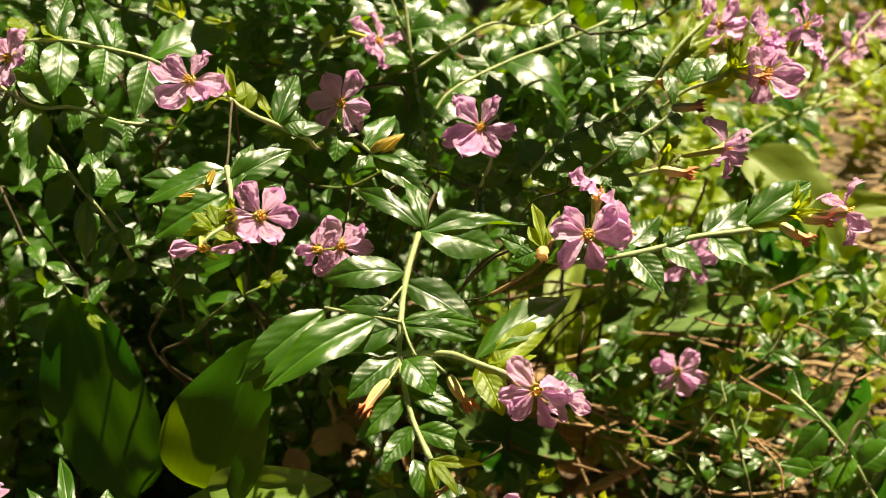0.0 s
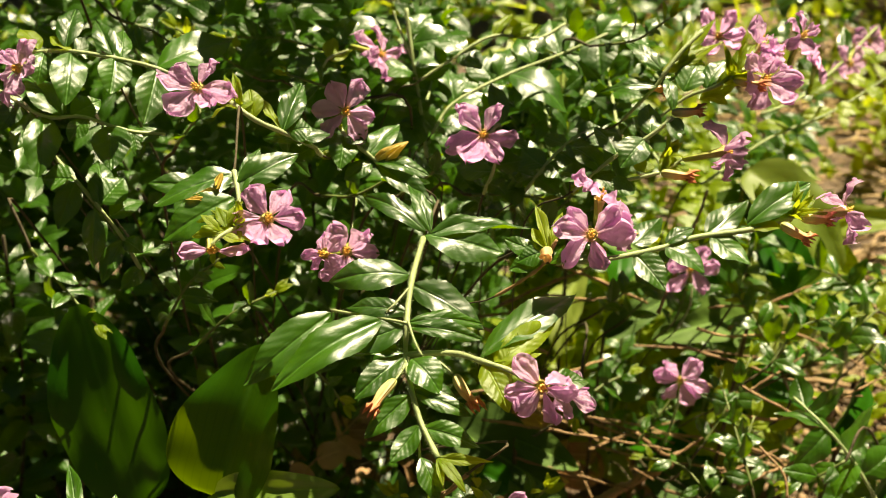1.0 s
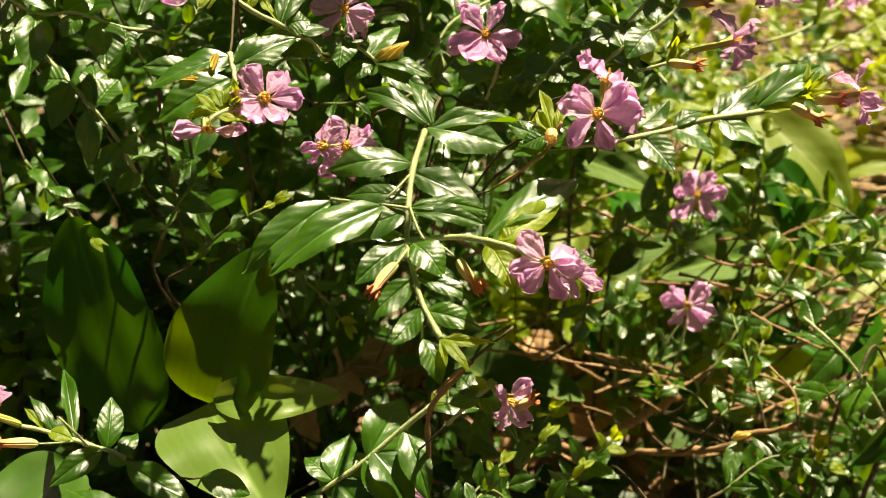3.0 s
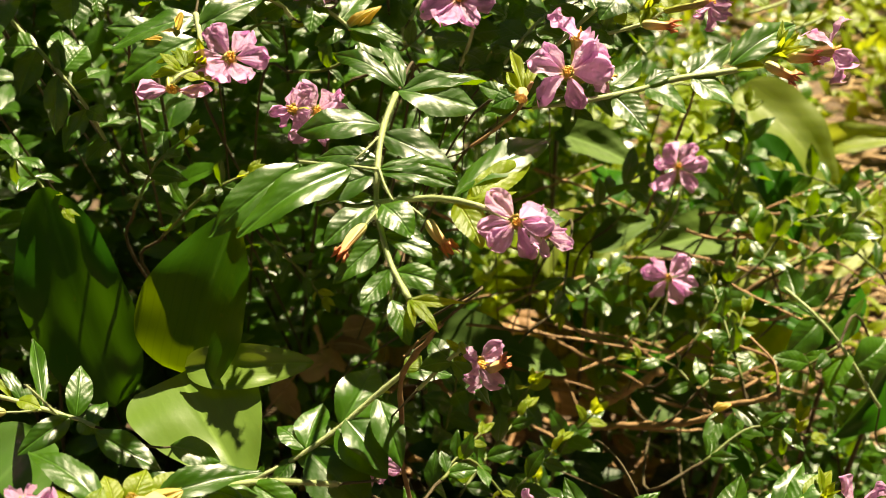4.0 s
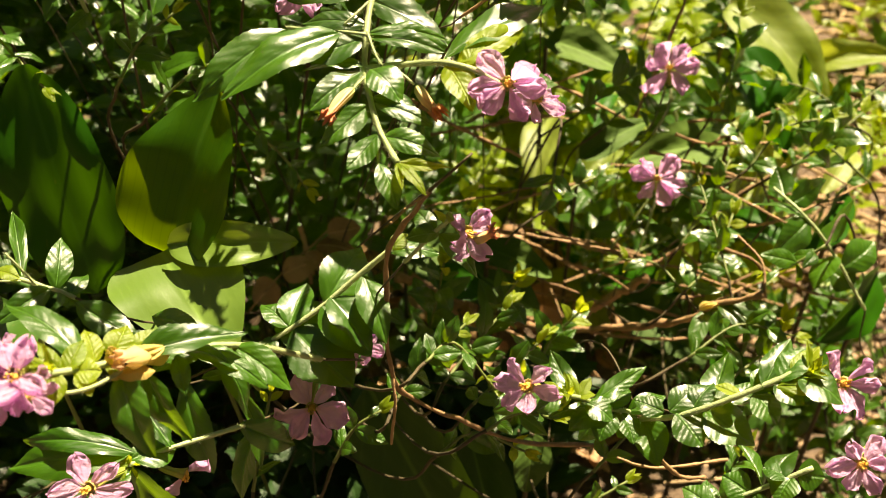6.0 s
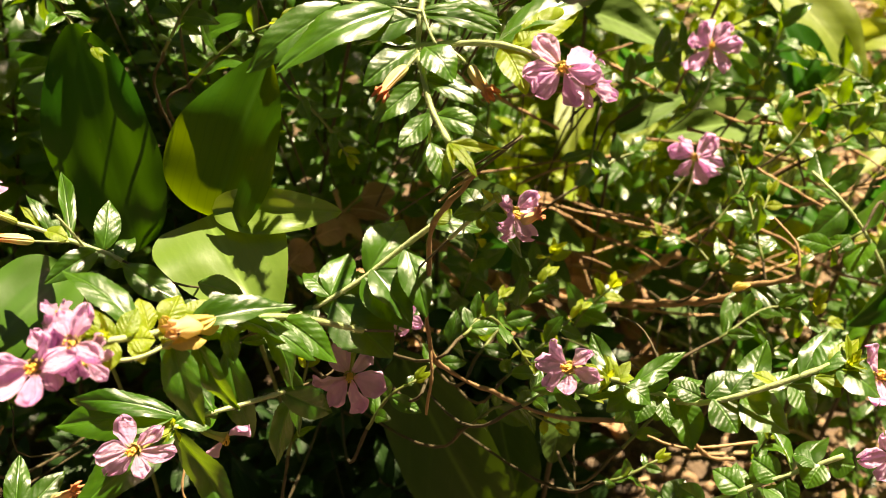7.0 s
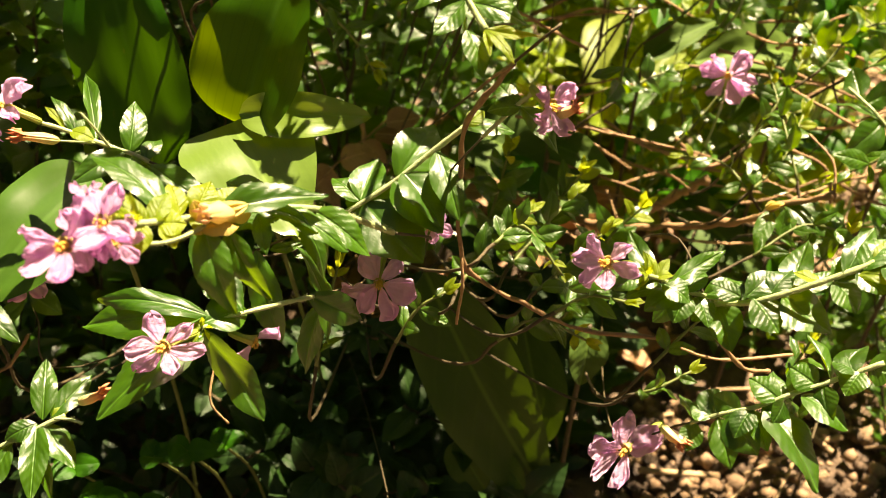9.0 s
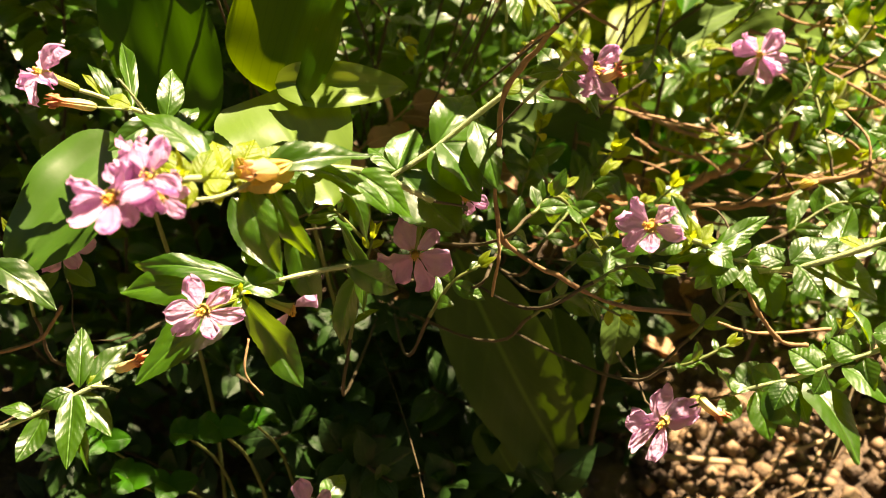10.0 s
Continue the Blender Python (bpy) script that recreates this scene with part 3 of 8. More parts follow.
stem(b, [(-0.0056, 0.1228, 0.2008), (-0.0064, 0.1188, 0.2015), (-0.0072, 0.1174, 0.2010)], 0.00017, 0.00017, STEM, True)
stem(b, [(-0.0056, 0.1228, 0.2008), (-0.0017, 0.1208, 0.2024), (0.0013, 0.1190, 0.2010)], 0.00017, 0.00017, STEM, True)
stem(b, [(-0.0059, 0.1232, 0.2015), (0.0013, 0.1209, 0.2033), (0.0058, 0.1144, 0.2062), (0.0097, 0.1122, 0.2061), (0.0132, 0.1104, 0.2048)], 0.00042, 0.00030, STEM, True)
leaf(b, (0.0054, 0.1154, 0.2064), (0.0202, 0.1268, 0.2100), 0.0052, 0, "g", (0.04, -0.42, 0.91))
leaf(b, (0.0074, 0.1138, 0.2066), (0.0168, 0.1218, 0.2085), 0.0039, 0, "y", (0.04, -0.42, 0.91))
leaf(b, (0.0059, 0.1143, 0.2061), (0.0093, 0.1074, 0.2024), 0.0042, 20, "y", (0.04, -0.42, 0.91))
leaf(b, (0.0078, 0.1136, 0.2065), (0.0144, 0.1160, 0.2066), 0.0028, 0, "y", (0.04, -0.42, 0.91))
leaf(b, (0.0085, 0.1130, 0.2063), (0.0108, 0.1180, 0.2088), 0.0024, 0, "y", (0.03, -0.42, 0.91))
leaf(b, (0.0160, 0.1110, 0.2058), (0.0210, 0.1123, 0.2040), 0.0034, 0, "g", (0.01, -0.41, 0.91))
flower(b, (0.0139, 0.1086, 0.2058), (-0.1783, -0.9494, 0.2584), 0.0049, 10, (0.0136, 0.1152, 0.2032))
flower(b, (0.0180, 0.1126, 0.2018), (0.4304, -0.8961, 0.1082), 0.0034, 40, (0.0172, 0.1189, 0.1998))
rooted(b, (-0.0035, 0.1465, 0.2090), (-0.0048, 0.1357, 0.2089), 0.00051)

b = thing("flowering_branch", "branch with a cluster of pink flowers and young leaves", "branch", "branches of the shrub")
stem(b, [(-0.0321, 0.1374, 0.2261), (-0.0309, 0.1327, 0.2238), (-0.0308, 0.1288, 0.2210)], 0.00034, 0.00027, STEM, True)
stem(b, [(-0.0308, 0.1288, 0.2210), (-0.0328, 0.1254, 0.2212), (-0.0338, 0.1239, 0.2206)], 0.00030, 0.00019, STEM, True)
leaf(b, (-0.0309, 0.1300, 0.2218), (-0.0378, 0.1282, 0.2212), 0.0019, 0, "y", (0.17, -0.46, 0.87))
leaf(b, (-0.0315, 0.1275, 0.2209), (-0.0371, 0.1261, 0.2208), 0.0017, 0, "y", (0.17, -0.45, 0.87))
leaf(b, (-0.0308, 0.1286, 0.2208), (-0.0282, 0.1269, 0.2193), 0.0015, 0, "y", (0.17, -0.46, 0.87))
leaf(b, (-0.0322, 0.1273, 0.2217), (-0.0340, 0.1307, 0.2234), 0.0014, 0, "y", (0.18, -0.46, 0.87))
leaf(b, (-0.0325, 0.1260, 0.2211), (-0.0290, 0.1249, 0.2205), 0.0016, 0, "y", (0.18, -0.45, 0.87))
leaf(b, (-0.0321, 0.1280, 0.2220), (-0.0300, 0.1309, 0.2242), 0.0014, 0, "y", (0.18, -0.46, 0.87))
leaf(b, (-0.0328, 0.1261, 0.2216), (-0.0357, 0.1274, 0.2238), 0.0013, 0, "y", (0.18, -0.45, 0.87))
leaf(b, (-0.0320, 0.1369, 0.2258), (-0.0436, 0.1316, 0.2231), 0.0055, 0, "g", (0.18, -0.47, 0.86))
leaf(b, (-0.0316, 0.1328, 0.2238), (-0.0418, 0.1273, 0.2195), 0.0058, 0, "g", (0.17, -0.47, 0.87))
leaf(b, (-0.0317, 0.1358, 0.2253), (-0.0453, 0.1361, 0.2247), 0.0048, 0, "g", (0.17, -0.47, 0.86))
leaf(b, (-0.0314, 0.1348, 0.2248), (-0.0225, 0.1411, 0.2272), 0.0044, 0, "g", (0.17, -0.47, 0.87))
leaf(b, (-0.0314, 0.1345, 0.2247), (-0.0244, 0.1367, 0.2236), 0.0024, 0, "g", (0.17, -0.47, 0.87))
leaf(b, (-0.0309, 0.1330, 0.2240), (-0.0288, 0.1429, 0.2275), 0.0026, 0, "g", (0.17, -0.47, 0.87))
leaf(b, (-0.0343, 0.1334, 0.2239), (-0.0384, 0.1304, 0.2248), 0.0016, 10, "d", (0.18, -0.47, 0.87))
leaf(b, (-0.0346, 0.1344, 0.2243), (-0.0332, 0.1330, 0.2279), 0.0012, 10, "d", (0.18, -0.47, 0.86))
flower(b, (-0.0259, 0.1286, 0.2224), (-0.0355, -0.9170, 0.3974), 0.0052, 20, (-0.0305, 0.1318, 0.2201))
bracts(b, (-0.0312, 0.1290, 0.2215), (-0.5, -0.4, 0.4), 14, 0.0042)
flower(b, (-0.0338, 0.1244, 0.2194), (0.0059, -0.9908, -0.1351), 0.0048, 0, (-0.0342, 0.1263, 0.2208), 2)
flower(b, (-0.0196, 0.1429, 0.2082), (-0.7774, -0.6159, 0.1280), 0.0035, 15, (-0.0178, 0.1465, 0.2064))
flower(b, (-0.0168, 0.1492, 0.2050), (0.1148, -0.8685, 0.4823), 0.0052, 0, (-0.0157, 0.1535, 0.2045))
rooted(b, (-0.0321, 0.1374, 0.2261), (-0.0309, 0.1327, 0.2238), 0.00041)

b = thing("flowering_branch", "long hairy branch ending in pink flowers", "branch", "branches of the shrub")
stem(b, [(0.0175, 0.1319, 0.2125), (0.0242, 0.1304, 0.2139), (0.0330, 0.1322, 0.2148), (0.0393, 0.1340, 0.2158), (0.0480, 0.1350, 0.2166), (0.0553, 0.1371, 0.2180)], 0.00034, 0.00042, STEM, True)
leaf(b, (0.0343, 0.1326, 0.2151), (0.0398, 0.1286, 0.2126), 0.0047, 0, "g", (-0.05, -0.45, 0.89))
leaf(b, (0.0295, 0.1314, 0.2143), (0.0336, 0.1261, 0.2109), 0.0044, 0, "g", (-0.04, -0.45, 0.89))
leaf(b, (0.0414, 0.1343, 0.2161), (0.0470, 0.1297, 0.2133), 0.0043, 0, "g", (-0.07, -0.45, 0.89))
leaf(b, (0.0406, 0.1342, 0.2161), (0.0482, 0.1401, 0.2191), 0.0041, 0, "g", (-0.07, -0.45, 0.89))
leaf(b, (0.0472, 0.1353, 0.2172), (0.0583, 0.1424, 0.2209), 0.0047, 0, "g", (-0.09, -0.45, 0.89))
leaf(b, (0.0476, 0.1351, 0.2168), (0.0529, 0.1346, 0.2171), 0.0024, 0, "y", (-0.09, -0.45, 0.89))
leaf(b, (0.0526, 0.1361, 0.2172), (0.0581, 0.1413, 0.2202), 0.0024, 0, "y", (-0.11, -0.45, 0.89))
leaf(b, (0.0290, 0.1321, 0.2156), (0.0342, 0.1372, 0.2177), 0.0042, 0, "g", (-0.03, -0.46, 0.89))
leaf(b, (0.0343, 0.1327, 0.2152), (0.0391, 0.1360, 0.2163), 0.0025, 0, "g", (-0.05, -0.45, 0.89))
leaf(b, (0.0544, 0.1368, 0.2178), (0.0584, 0.1389, 0.2197), 0.0017, 0, "y", (-0.11, -0.45, 0.88))
leaf(b, (0.0549, 0.1370, 0.2179), (0.0577, 0.1366, 0.2184), 0.0018, 0, "y", (-0.12, -0.45, 0.88))
leaf(b, (0.0553, 0.1372, 0.2182), (0.0578, 0.1409, 0.2201), 0.0014, 0, "y", (-0.12, -0.45, 0.88))
spent_tube(b, (0.0521, 0.1346, 0.2177), (0.0561, 0.1326, 0.2161))
spent_tube(b, (0.0555, 0.1359, 0.2180), (0.0597, 0.1350, 0.2182))
flower(b, (0.0626, 0.1371, 0.2185), (0.9945, -0.0959, 0.0413), 0.0049, 0, (0.0568, 0.1363, 0.2186))
bracts(b, (0.0553, 0.1368, 0.2182), (1.0, 0.0, 0.2), 12, 0.0044)
flower(b, (0.0222, 0.1288, 0.2191), (0.0142, -0.9177, 0.3970), 0.0055, 5, (0.0249, 0.1337, 0.2156))
bracts(b, (0.0240, 0.1330, 0.2160), (-0.2, -0.3, 0.8), 10, 0.0038)
flower(b, (0.0243, 0.1360, 0.2217), (0.6566, 0.2784, 0.7010), 0.0045, 10, (0.0243, 0.1360, 0.2155))
flower(b, (0.0284, 0.1342, 0.2163), (0.8849, -0.4433, -0.1431), 0.0026, 0, (0.0265, 0.1356, 0.2147))
leaf(b, (0.0234, 0.1312, 0.2149), (0.0182, 0.1371, 0.2165), 0.0039, 0, "g", (-0.02, -0.46, 0.89))
leaf(b, (0.0230, 0.1313, 0.2149), (0.0162, 0.1317, 0.2127), 0.0036, 0, "g", (-0.01, -0.46, 0.89))
rooted(b, (0.0175, 0.1319, 0.2125), (0.0242, 0.1304, 0.2139), 0.00041)

b = thing("bare_twig", "brown twig with a round orange bud", "twig", "branches of the shrub")
stem(b, [(0.0081, 0.1344, 0.2050), (0.0124, 0.1331, 0.2087), (0.0153, 0.1318, 0.2123), (0.0174, 0.1319, 0.2166)], 0.00025, 0.00030, BARK, False)
spent_tube(b, (0.0161, 0.1306, 0.2160), (0.0156, 0.1286, 0.2152), True)
leaf(b, (0.0161, 0.1319, 0.2147), (0.0145, 0.1394, 0.2189), 0.0018, 0, "y", (0.01, -0.46, 0.89))
leaf(b, (0.0166, 0.1319, 0.2152), (0.0187, 0.1379, 0.2183), 0.0016, 0, "y", (0.01, -0.46, 0.89))
leaf(b, (0.0161, 0.1320, 0.2151), (0.0138, 0.1357, 0.2167), 0.0021, 0, "y", (0.01, -0.46, 0.89))
leaf(b, (0.0161, 0.1319, 0.2147), (0.0114, 0.1316, 0.2129), 0.0036, 0, "g", (0.01, -0.46, 0.89))
leaf(b, (0.0157, 0.1319, 0.2142), (0.0094, 0.1360, 0.2147), 0.0031, 0, "g", (0.01, -0.46, 0.89))
leaf(b, (0.0153, 0.1319, 0.2132), (0.0101, 0.1312, 0.2117), 0.0031, 0, "g", (0.01, -0.45, 0.89))
rooted(b, (0.0081, 0.1344, 0.2050), (0.0124, 0.1331, 0.2087), 0.00023)

b = thing("flowering_branch", "green shoot with one open pink flower", "branch", "branches of the shrub")
stem(b, [(-0.0217, 0.1635, 0.2166), (-0.0231, 0.1604, 0.2199), (-0.0273, 0.1579, 0.2235), (-0.0315, 0.1561, 0.2266), (-0.0355, 0.1567, 0.2296)], 0.00034, 0.00038, STEM, True)
leaf(b, (-0.0273, 0.1579, 0.2237), (-0.0249, 0.1682, 0.2283), 0.0040, 0, "g", (0.15, -0.46, 0.88))
leaf(b, (-0.0265, 0.1585, 0.2232), (-0.0225, 0.1596, 0.2235), 0.0045, 0, "g", (0.15, -0.46, 0.88))
leaf(b, (-0.0318, 0.1562, 0.2268), (-0.0328, 0.1607, 0.2303), 0.0037, 0, "y", (0.17, -0.46, 0.87))
leaf(b, (-0.0340, 0.1564, 0.2283), (-0.0358, 0.1631, 0.2324), 0.0015, 0, "y", (0.18, -0.46, 0.87))
leaf(b, (-0.0351, 0.1567, 0.2294), (-0.0371, 0.1621, 0.2323), 0.0013, 0, "y", (0.18, -0.46, 0.87))
leaf(b, (-0.0273, 0.1580, 0.2239), (-0.0316, 0.1643, 0.2271), 0.0018, 0, "y", (0.15, -0.46, 0.88))
leaf(b, (-0.0248, 0.1594, 0.2214), (-0.0198, 0.1620, 0.2213), 0.0035, 0, "g", (0.14, -0.46, 0.88))
leaf(b, (-0.0342, 0.1565, 0.2285), (-0.0317, 0.1585, 0.2291), 0.0019, 0, "y", (0.18, -0.46, 0.87))
leaf(b, (-0.0227, 0.1611, 0.2194), (-0.0268, 0.1585, 0.2182), 0.0045, 0, "g", (0.14, -0.46, 0.88))
leaf(b, (-0.0240, 0.1599, 0.2207), (-0.0314, 0.1614, 0.2208), 0.0031, 0, "g", (0.14, -0.46, 0.88))
flower(b, (-0.0405, 0.1560, 0.2324), (-0.2313, -0.8810, 0.4127), 0.0053, 25, (-0.0353, 0.1578, 0.2294))
bracts(b, (-0.0350, 0.1570, 0.2292), (-0.6, -0.2, 0.6), 9, 0.0040)
rooted(b, (-0.0217, 0.1635, 0.2166), (-0.0231, 0.1604, 0.2199), 0.00041)

b = thing("leafy_branch", "leafy branch with glossy pointed green leaves", "branch", "branches of the shrub")
stem(b, [(-0.0783, 0.1759, 0.2314), (-0.0718, 0.1723, 0.2330), (-0.0643, 0.1676, 0.2348), (-0.0551, 0.1650, 0.2342), (-0.0482, 0.1632, 0.2330), (-0.0417, 0.1626, 0.2299), (-0.0371, 0.1640, 0.2262)], 0.00030, 0.00027, STEM, True)
leaf(b, (-0.0643, 0.1675, 0.2346), (-0.0636, 0.1581, 0.2286), 0.0056, 0, "g", (0.26, -0.46, 0.85))
leaf(b, (-0.0703, 0.1714, 0.2334), (-0.0705, 0.1658, 0.2294), 0.0041, 0, "g", (0.27, -0.46, 0.85))
leaf(b, (-0.0561, 0.1654, 0.2343), (-0.0560, 0.1588, 0.2303), 0.0052, 0, "g", (0.24, -0.47, 0.85))
leaf(b, (-0.0486, 0.1632, 0.2329), (-0.0497, 0.1540, 0.2268), 0.0055, 0, "g", (0.22, -0.47, 0.86))
leaf(b, (-0.0655, 0.1687, 0.2350), (-0.0655, 0.1778, 0.2390), 0.0041, 0, "g", (0.26, -0.46, 0.85))
leaf(b, (-0.0566, 0.1656, 0.2346), (-0.0607, 0.1725, 0.2385), 0.0035, 0, "g", (0.24, -0.47, 0.85))
leaf(b, (-0.0551, 0.1652, 0.2344), (-0.0560, 0.1722, 0.2369), 0.0032, 0, "g", (0.24, -0.47, 0.85))
leaf(b, (-0.0486, 0.1636, 0.2333), (-0.0374, 0.1735, 0.2346), 0.0069, 0, "g", (0.22, -0.47, 0.86))
leaf(b, (-0.0436, 0.1628, 0.2308), (-0.0507, 0.1644, 0.2304), 0.0047, 0, "g", (0.20, -0.47, 0.86))
leaf(b, (-0.0633, 0.1672, 0.2346), (-0.0607, 0.1703, 0.2345), 0.0045, 0, "g", (0.26, -0.46, 0.85))
leaf(b, (-0.0718, 0.1725, 0.2334), (-0.0757, 0.1767, 0.2358), 0.0041, 0, "y", (0.28, -0.46, 0.84))
leaf(b, (-0.0643, 0.1677, 0.2350), (-0.0687, 0.1710, 0.2363), 0.0023, 0, "y", (0.26, -0.46, 0.85))
flower(b, (-0.0730, 0.1650, 0.2325), (-0.6391, -0.7095, 0.2970), 0.0054, 20, (-0.0725, 0.1702, 0.2315))
rooted(b, (-0.0783, 0.1759, 0.2314), (-0.0718, 0.1723, 0.2330), 0.00037)

b = thing("leafy_branch", "leafy branch with glossy pointed green leaves", "branch", "branches of the shrub")
stem(b, [(-0.0787, 0.1688, 0.2273), (-0.0701, 0.1646, 0.2240), (-0.0630, 0.1637, 0.2242), (-0.0555, 0.1634, 0.2217), (-0.0492, 0.1650, 0.2202)], 0.00027, 0.00027, STEM, True)
leaf(b, (-0.0699, 0.1645, 0.2239), (-0.0691, 0.1540, 0.2170), 0.0057, 0, "g", (0.27, -0.44, 0.86))
leaf(b, (-0.0723, 0.1653, 0.2244), (-0.0743, 0.1585, 0.2203), 0.0040, 0, "g", (0.27, -0.44, 0.86))
leaf(b, (-0.0583, 0.1635, 0.2227), (-0.0569, 0.1558, 0.2176), 0.0060, 0, "g", (0.24, -0.44, 0.86))
leaf(b, (-0.0666, 0.1641, 0.2241), (-0.0743, 0.1707, 0.2289), 0.0060, 0, "g", (0.26, -0.44, 0.86))
leaf(b, (-0.0650, 0.1640, 0.2243), (-0.0609, 0.1690, 0.2251), 0.0042, 0, "g", (0.26, -0.44, 0.86))
leaf(b, (-0.0546, 0.1636, 0.2214), (-0.0532, 0.1601, 0.2176), 0.0030, 0, "g", (0.23, -0.44, 0.87))
leaf(b, (-0.0497, 0.1648, 0.2203), (-0.0559, 0.1636, 0.2195), 0.0032, 0, "g", (0.21, -0.45, 0.87))
leaf(b, (-0.0621, 0.1637, 0.2240), (-0.0649, 0.1601, 0.2211), 0.0038, 0, "g", (0.25, -0.44, 0.86))
leaf(b, (-0.0744, 0.1667, 0.2256), (-0.0774, 0.1619, 0.2224), 0.0046, 0, "g", (0.28, -0.44, 0.85))
rooted(b, (-0.0787, 0.1688, 0.2273), (-0.0701, 0.1646, 0.2240), 0.00032)

b = thing("leafy_branch", "leafy branch with glossy pointed green leaves", "branch", "branches of the shrub")
stem(b, [(-0.0727, 0.1708, 0.2150), (-0.0662, 0.1642, 0.2115), (-0.0616, 0.1600, 0.2084), (-0.0577, 0.1589, 0.2024), (-0.0553, 0.1592, 0.1951)], 0.00030, 0.00027, STEM, True)
leaf(b, (-0.0616, 0.1602, 0.2085), (-0.0633, 0.1687, 0.2134), 0.0048, 0, "g", (0.24, -0.41, 0.88))
leaf(b, (-0.0611, 0.1605, 0.2089), (-0.0579, 0.1651, 0.2116), 0.0062, 0, "g", (0.24, -0.42, 0.88))
leaf(b, (-0.0621, 0.1601, 0.2083), (-0.0612, 0.1506, 0.2013), 0.0040, 0, "g", (0.24, -0.41, 0.88))
leaf(b, (-0.0665, 0.1642, 0.2115), (-0.0682, 0.1565, 0.2058), 0.0043, 0, "g", (0.25, -0.42, 0.87))
leaf(b, (-0.0598, 0.1598, 0.2065), (-0.0550, 0.1650, 0.2071), 0.0045, 0, "g", (0.23, -0.41, 0.88))
leaf(b, (-0.0577, 0.1589, 0.2024), (-0.0542, 0.1575, 0.2003), 0.0034, 0, "g", (0.22, -0.40, 0.89))
leaf(b, (-0.0577, 0.1589, 0.2024), (-0.0608, 0.1521, 0.1972), 0.0035, 0, "g", (0.22, -0.40, 0.89))
leaf(b, (-0.0663, 0.1644, 0.2117), (-0.0725, 0.1649, 0.2117), 0.0054, 0, "g", (0.25, -0.42, 0.87))
leaf(b, (-0.0551, 0.1593, 0.1962), (-0.0586, 0.1554, 0.1939), 0.0033, 0, "g", (0.21, -0.40, 0.89))
leaf(b, (-0.0563, 0.1591, 0.1987), (-0.0507, 0.1641, 0.1988), 0.0042, 0, "g", (0.22, -0.40, 0.89))
rooted(b, (-0.0727, 0.1708, 0.2150), (-0.0662, 0.1642, 0.2115), 0.00037)

b = thing("flowering_branch", "short shoot with a pink flower and pale leaf", "branch", "branches of the shrub")
stem(b, [(-0.0093, 0.1697, 0.2092), (-0.0138, 0.1700, 0.2136), (-0.0172, 0.1694, 0.2167), (-0.0194, 0.1728, 0.2185)], 0.00030, 0.00030, STEM, True)
leaf(b, (-0.0183, 0.1706, 0.2173), (-0.0187, 0.1642, 0.2135), 0.0049, 0, "g", (0.12, -0.46, 0.88))
leaf(b, (-0.0178, 0.1705, 0.2173), (-0.0128, 0.1728, 0.2185), 0.0036, 0, "g", (0.12, -0.46, 0.88))
leaf(b, (-0.0193, 0.1709, 0.2171), (-0.0258, 0.1692, 0.2165), 0.0040, 0, "g", (0.12, -0.46, 0.88))
leaf(b, (-0.0194, 0.1716, 0.2176), (-0.0224, 0.1756, 0.2209), 0.0034, 0, "g", (0.12, -0.46, 0.88))
leaf(b, (-0.0183, 0.1706, 0.2173), (-0.0141, 0.1691, 0.2168), 0.0049, 0, "g", (0.12, -0.46, 0.88))
leaf(b, (-0.0138, 0.1699, 0.2135), (-0.0085, 0.1778, 0.2162), 0.0043, 0, "g", (0.11, -0.46, 0.88))
leaf(b, (-0.0128, 0.1697, 0.2121), (-0.0026, 0.1683, 0.2099), 0.0038, 0, "g", (0.10, -0.45, 0.89))
leaf(b, (-0.0123, 0.1697, 0.2117), (-0.0020, 0.1634, 0.2066), 0.0042, 0, "g", (0.10, -0.45, 0.89))
leaf(b, (-0.0133, 0.1696, 0.2121), (-0.0183, 0.1668, 0.2101), 0.0035, 0, "g", (0.11, -0.45, 0.89))
leaf(b, (-0.0128, 0.1697, 0.2121), (-0.0067, 0.1718, 0.2155), 0.0024, 0, "d", (0.10, -0.45, 0.89))
leaf(b, (-0.0183, 0.1716, 0.2179), (-0.0147, 0.1790, 0.2202), 0.0032, 0, "g", (0.12, -0.46, 0.88))
flower(b, (-0.0177, 0.1703, 0.2221), (0.1078, -0.9372, 0.3316), 0.0054, 15, (-0.0195, 0.1737, 0.2181))
bracts(b, (-0.0190, 0.1730, 0.2188), (0.1, -0.3, 0.8), 7, 0.0040)
rooted(b, (-0.0093, 0.1697, 0.2092), (-0.0138, 0.1700, 0.2136), 0.00037)

b = thing("flowering_branch", "upright green shoot with a side-facing pink flower", "branch", "branches of the shrub")
stem(b, [(-0.0043, 0.2116, 0.1935), (-0.0058, 0.2170, 0.2045), (-0.0074, 0.2217, 0.2144), (-0.0086, 0.2267, 0.2228)], 0.00034, 0.00038, STEM, True)
stem(b, [(-0.0074, 0.2210, 0.2133), (-0.0105, 0.2267, 0.2190), (-0.0115, 0.2283, 0.2217)], 0.00023, 0.00023, STEM, True)
stem(b, [(-0.0279, 0.2208, 0.2095), (-0.0259, 0.2218, 0.2131), (-0.0215, 0.2219, 0.2150)], 0.00023, 0.00023, STEM, True)
leaf(b, (-0.0055, 0.2214, 0.2138), (-0.0018, 0.2164, 0.2113), 0.0066, 0, "g", (0.08, -0.50, 0.86))
leaf(b, (-0.0068, 0.2198, 0.2106), (0.0021, 0.2218, 0.2115), 0.0074, 0, "g", (0.08, -0.49, 0.87))
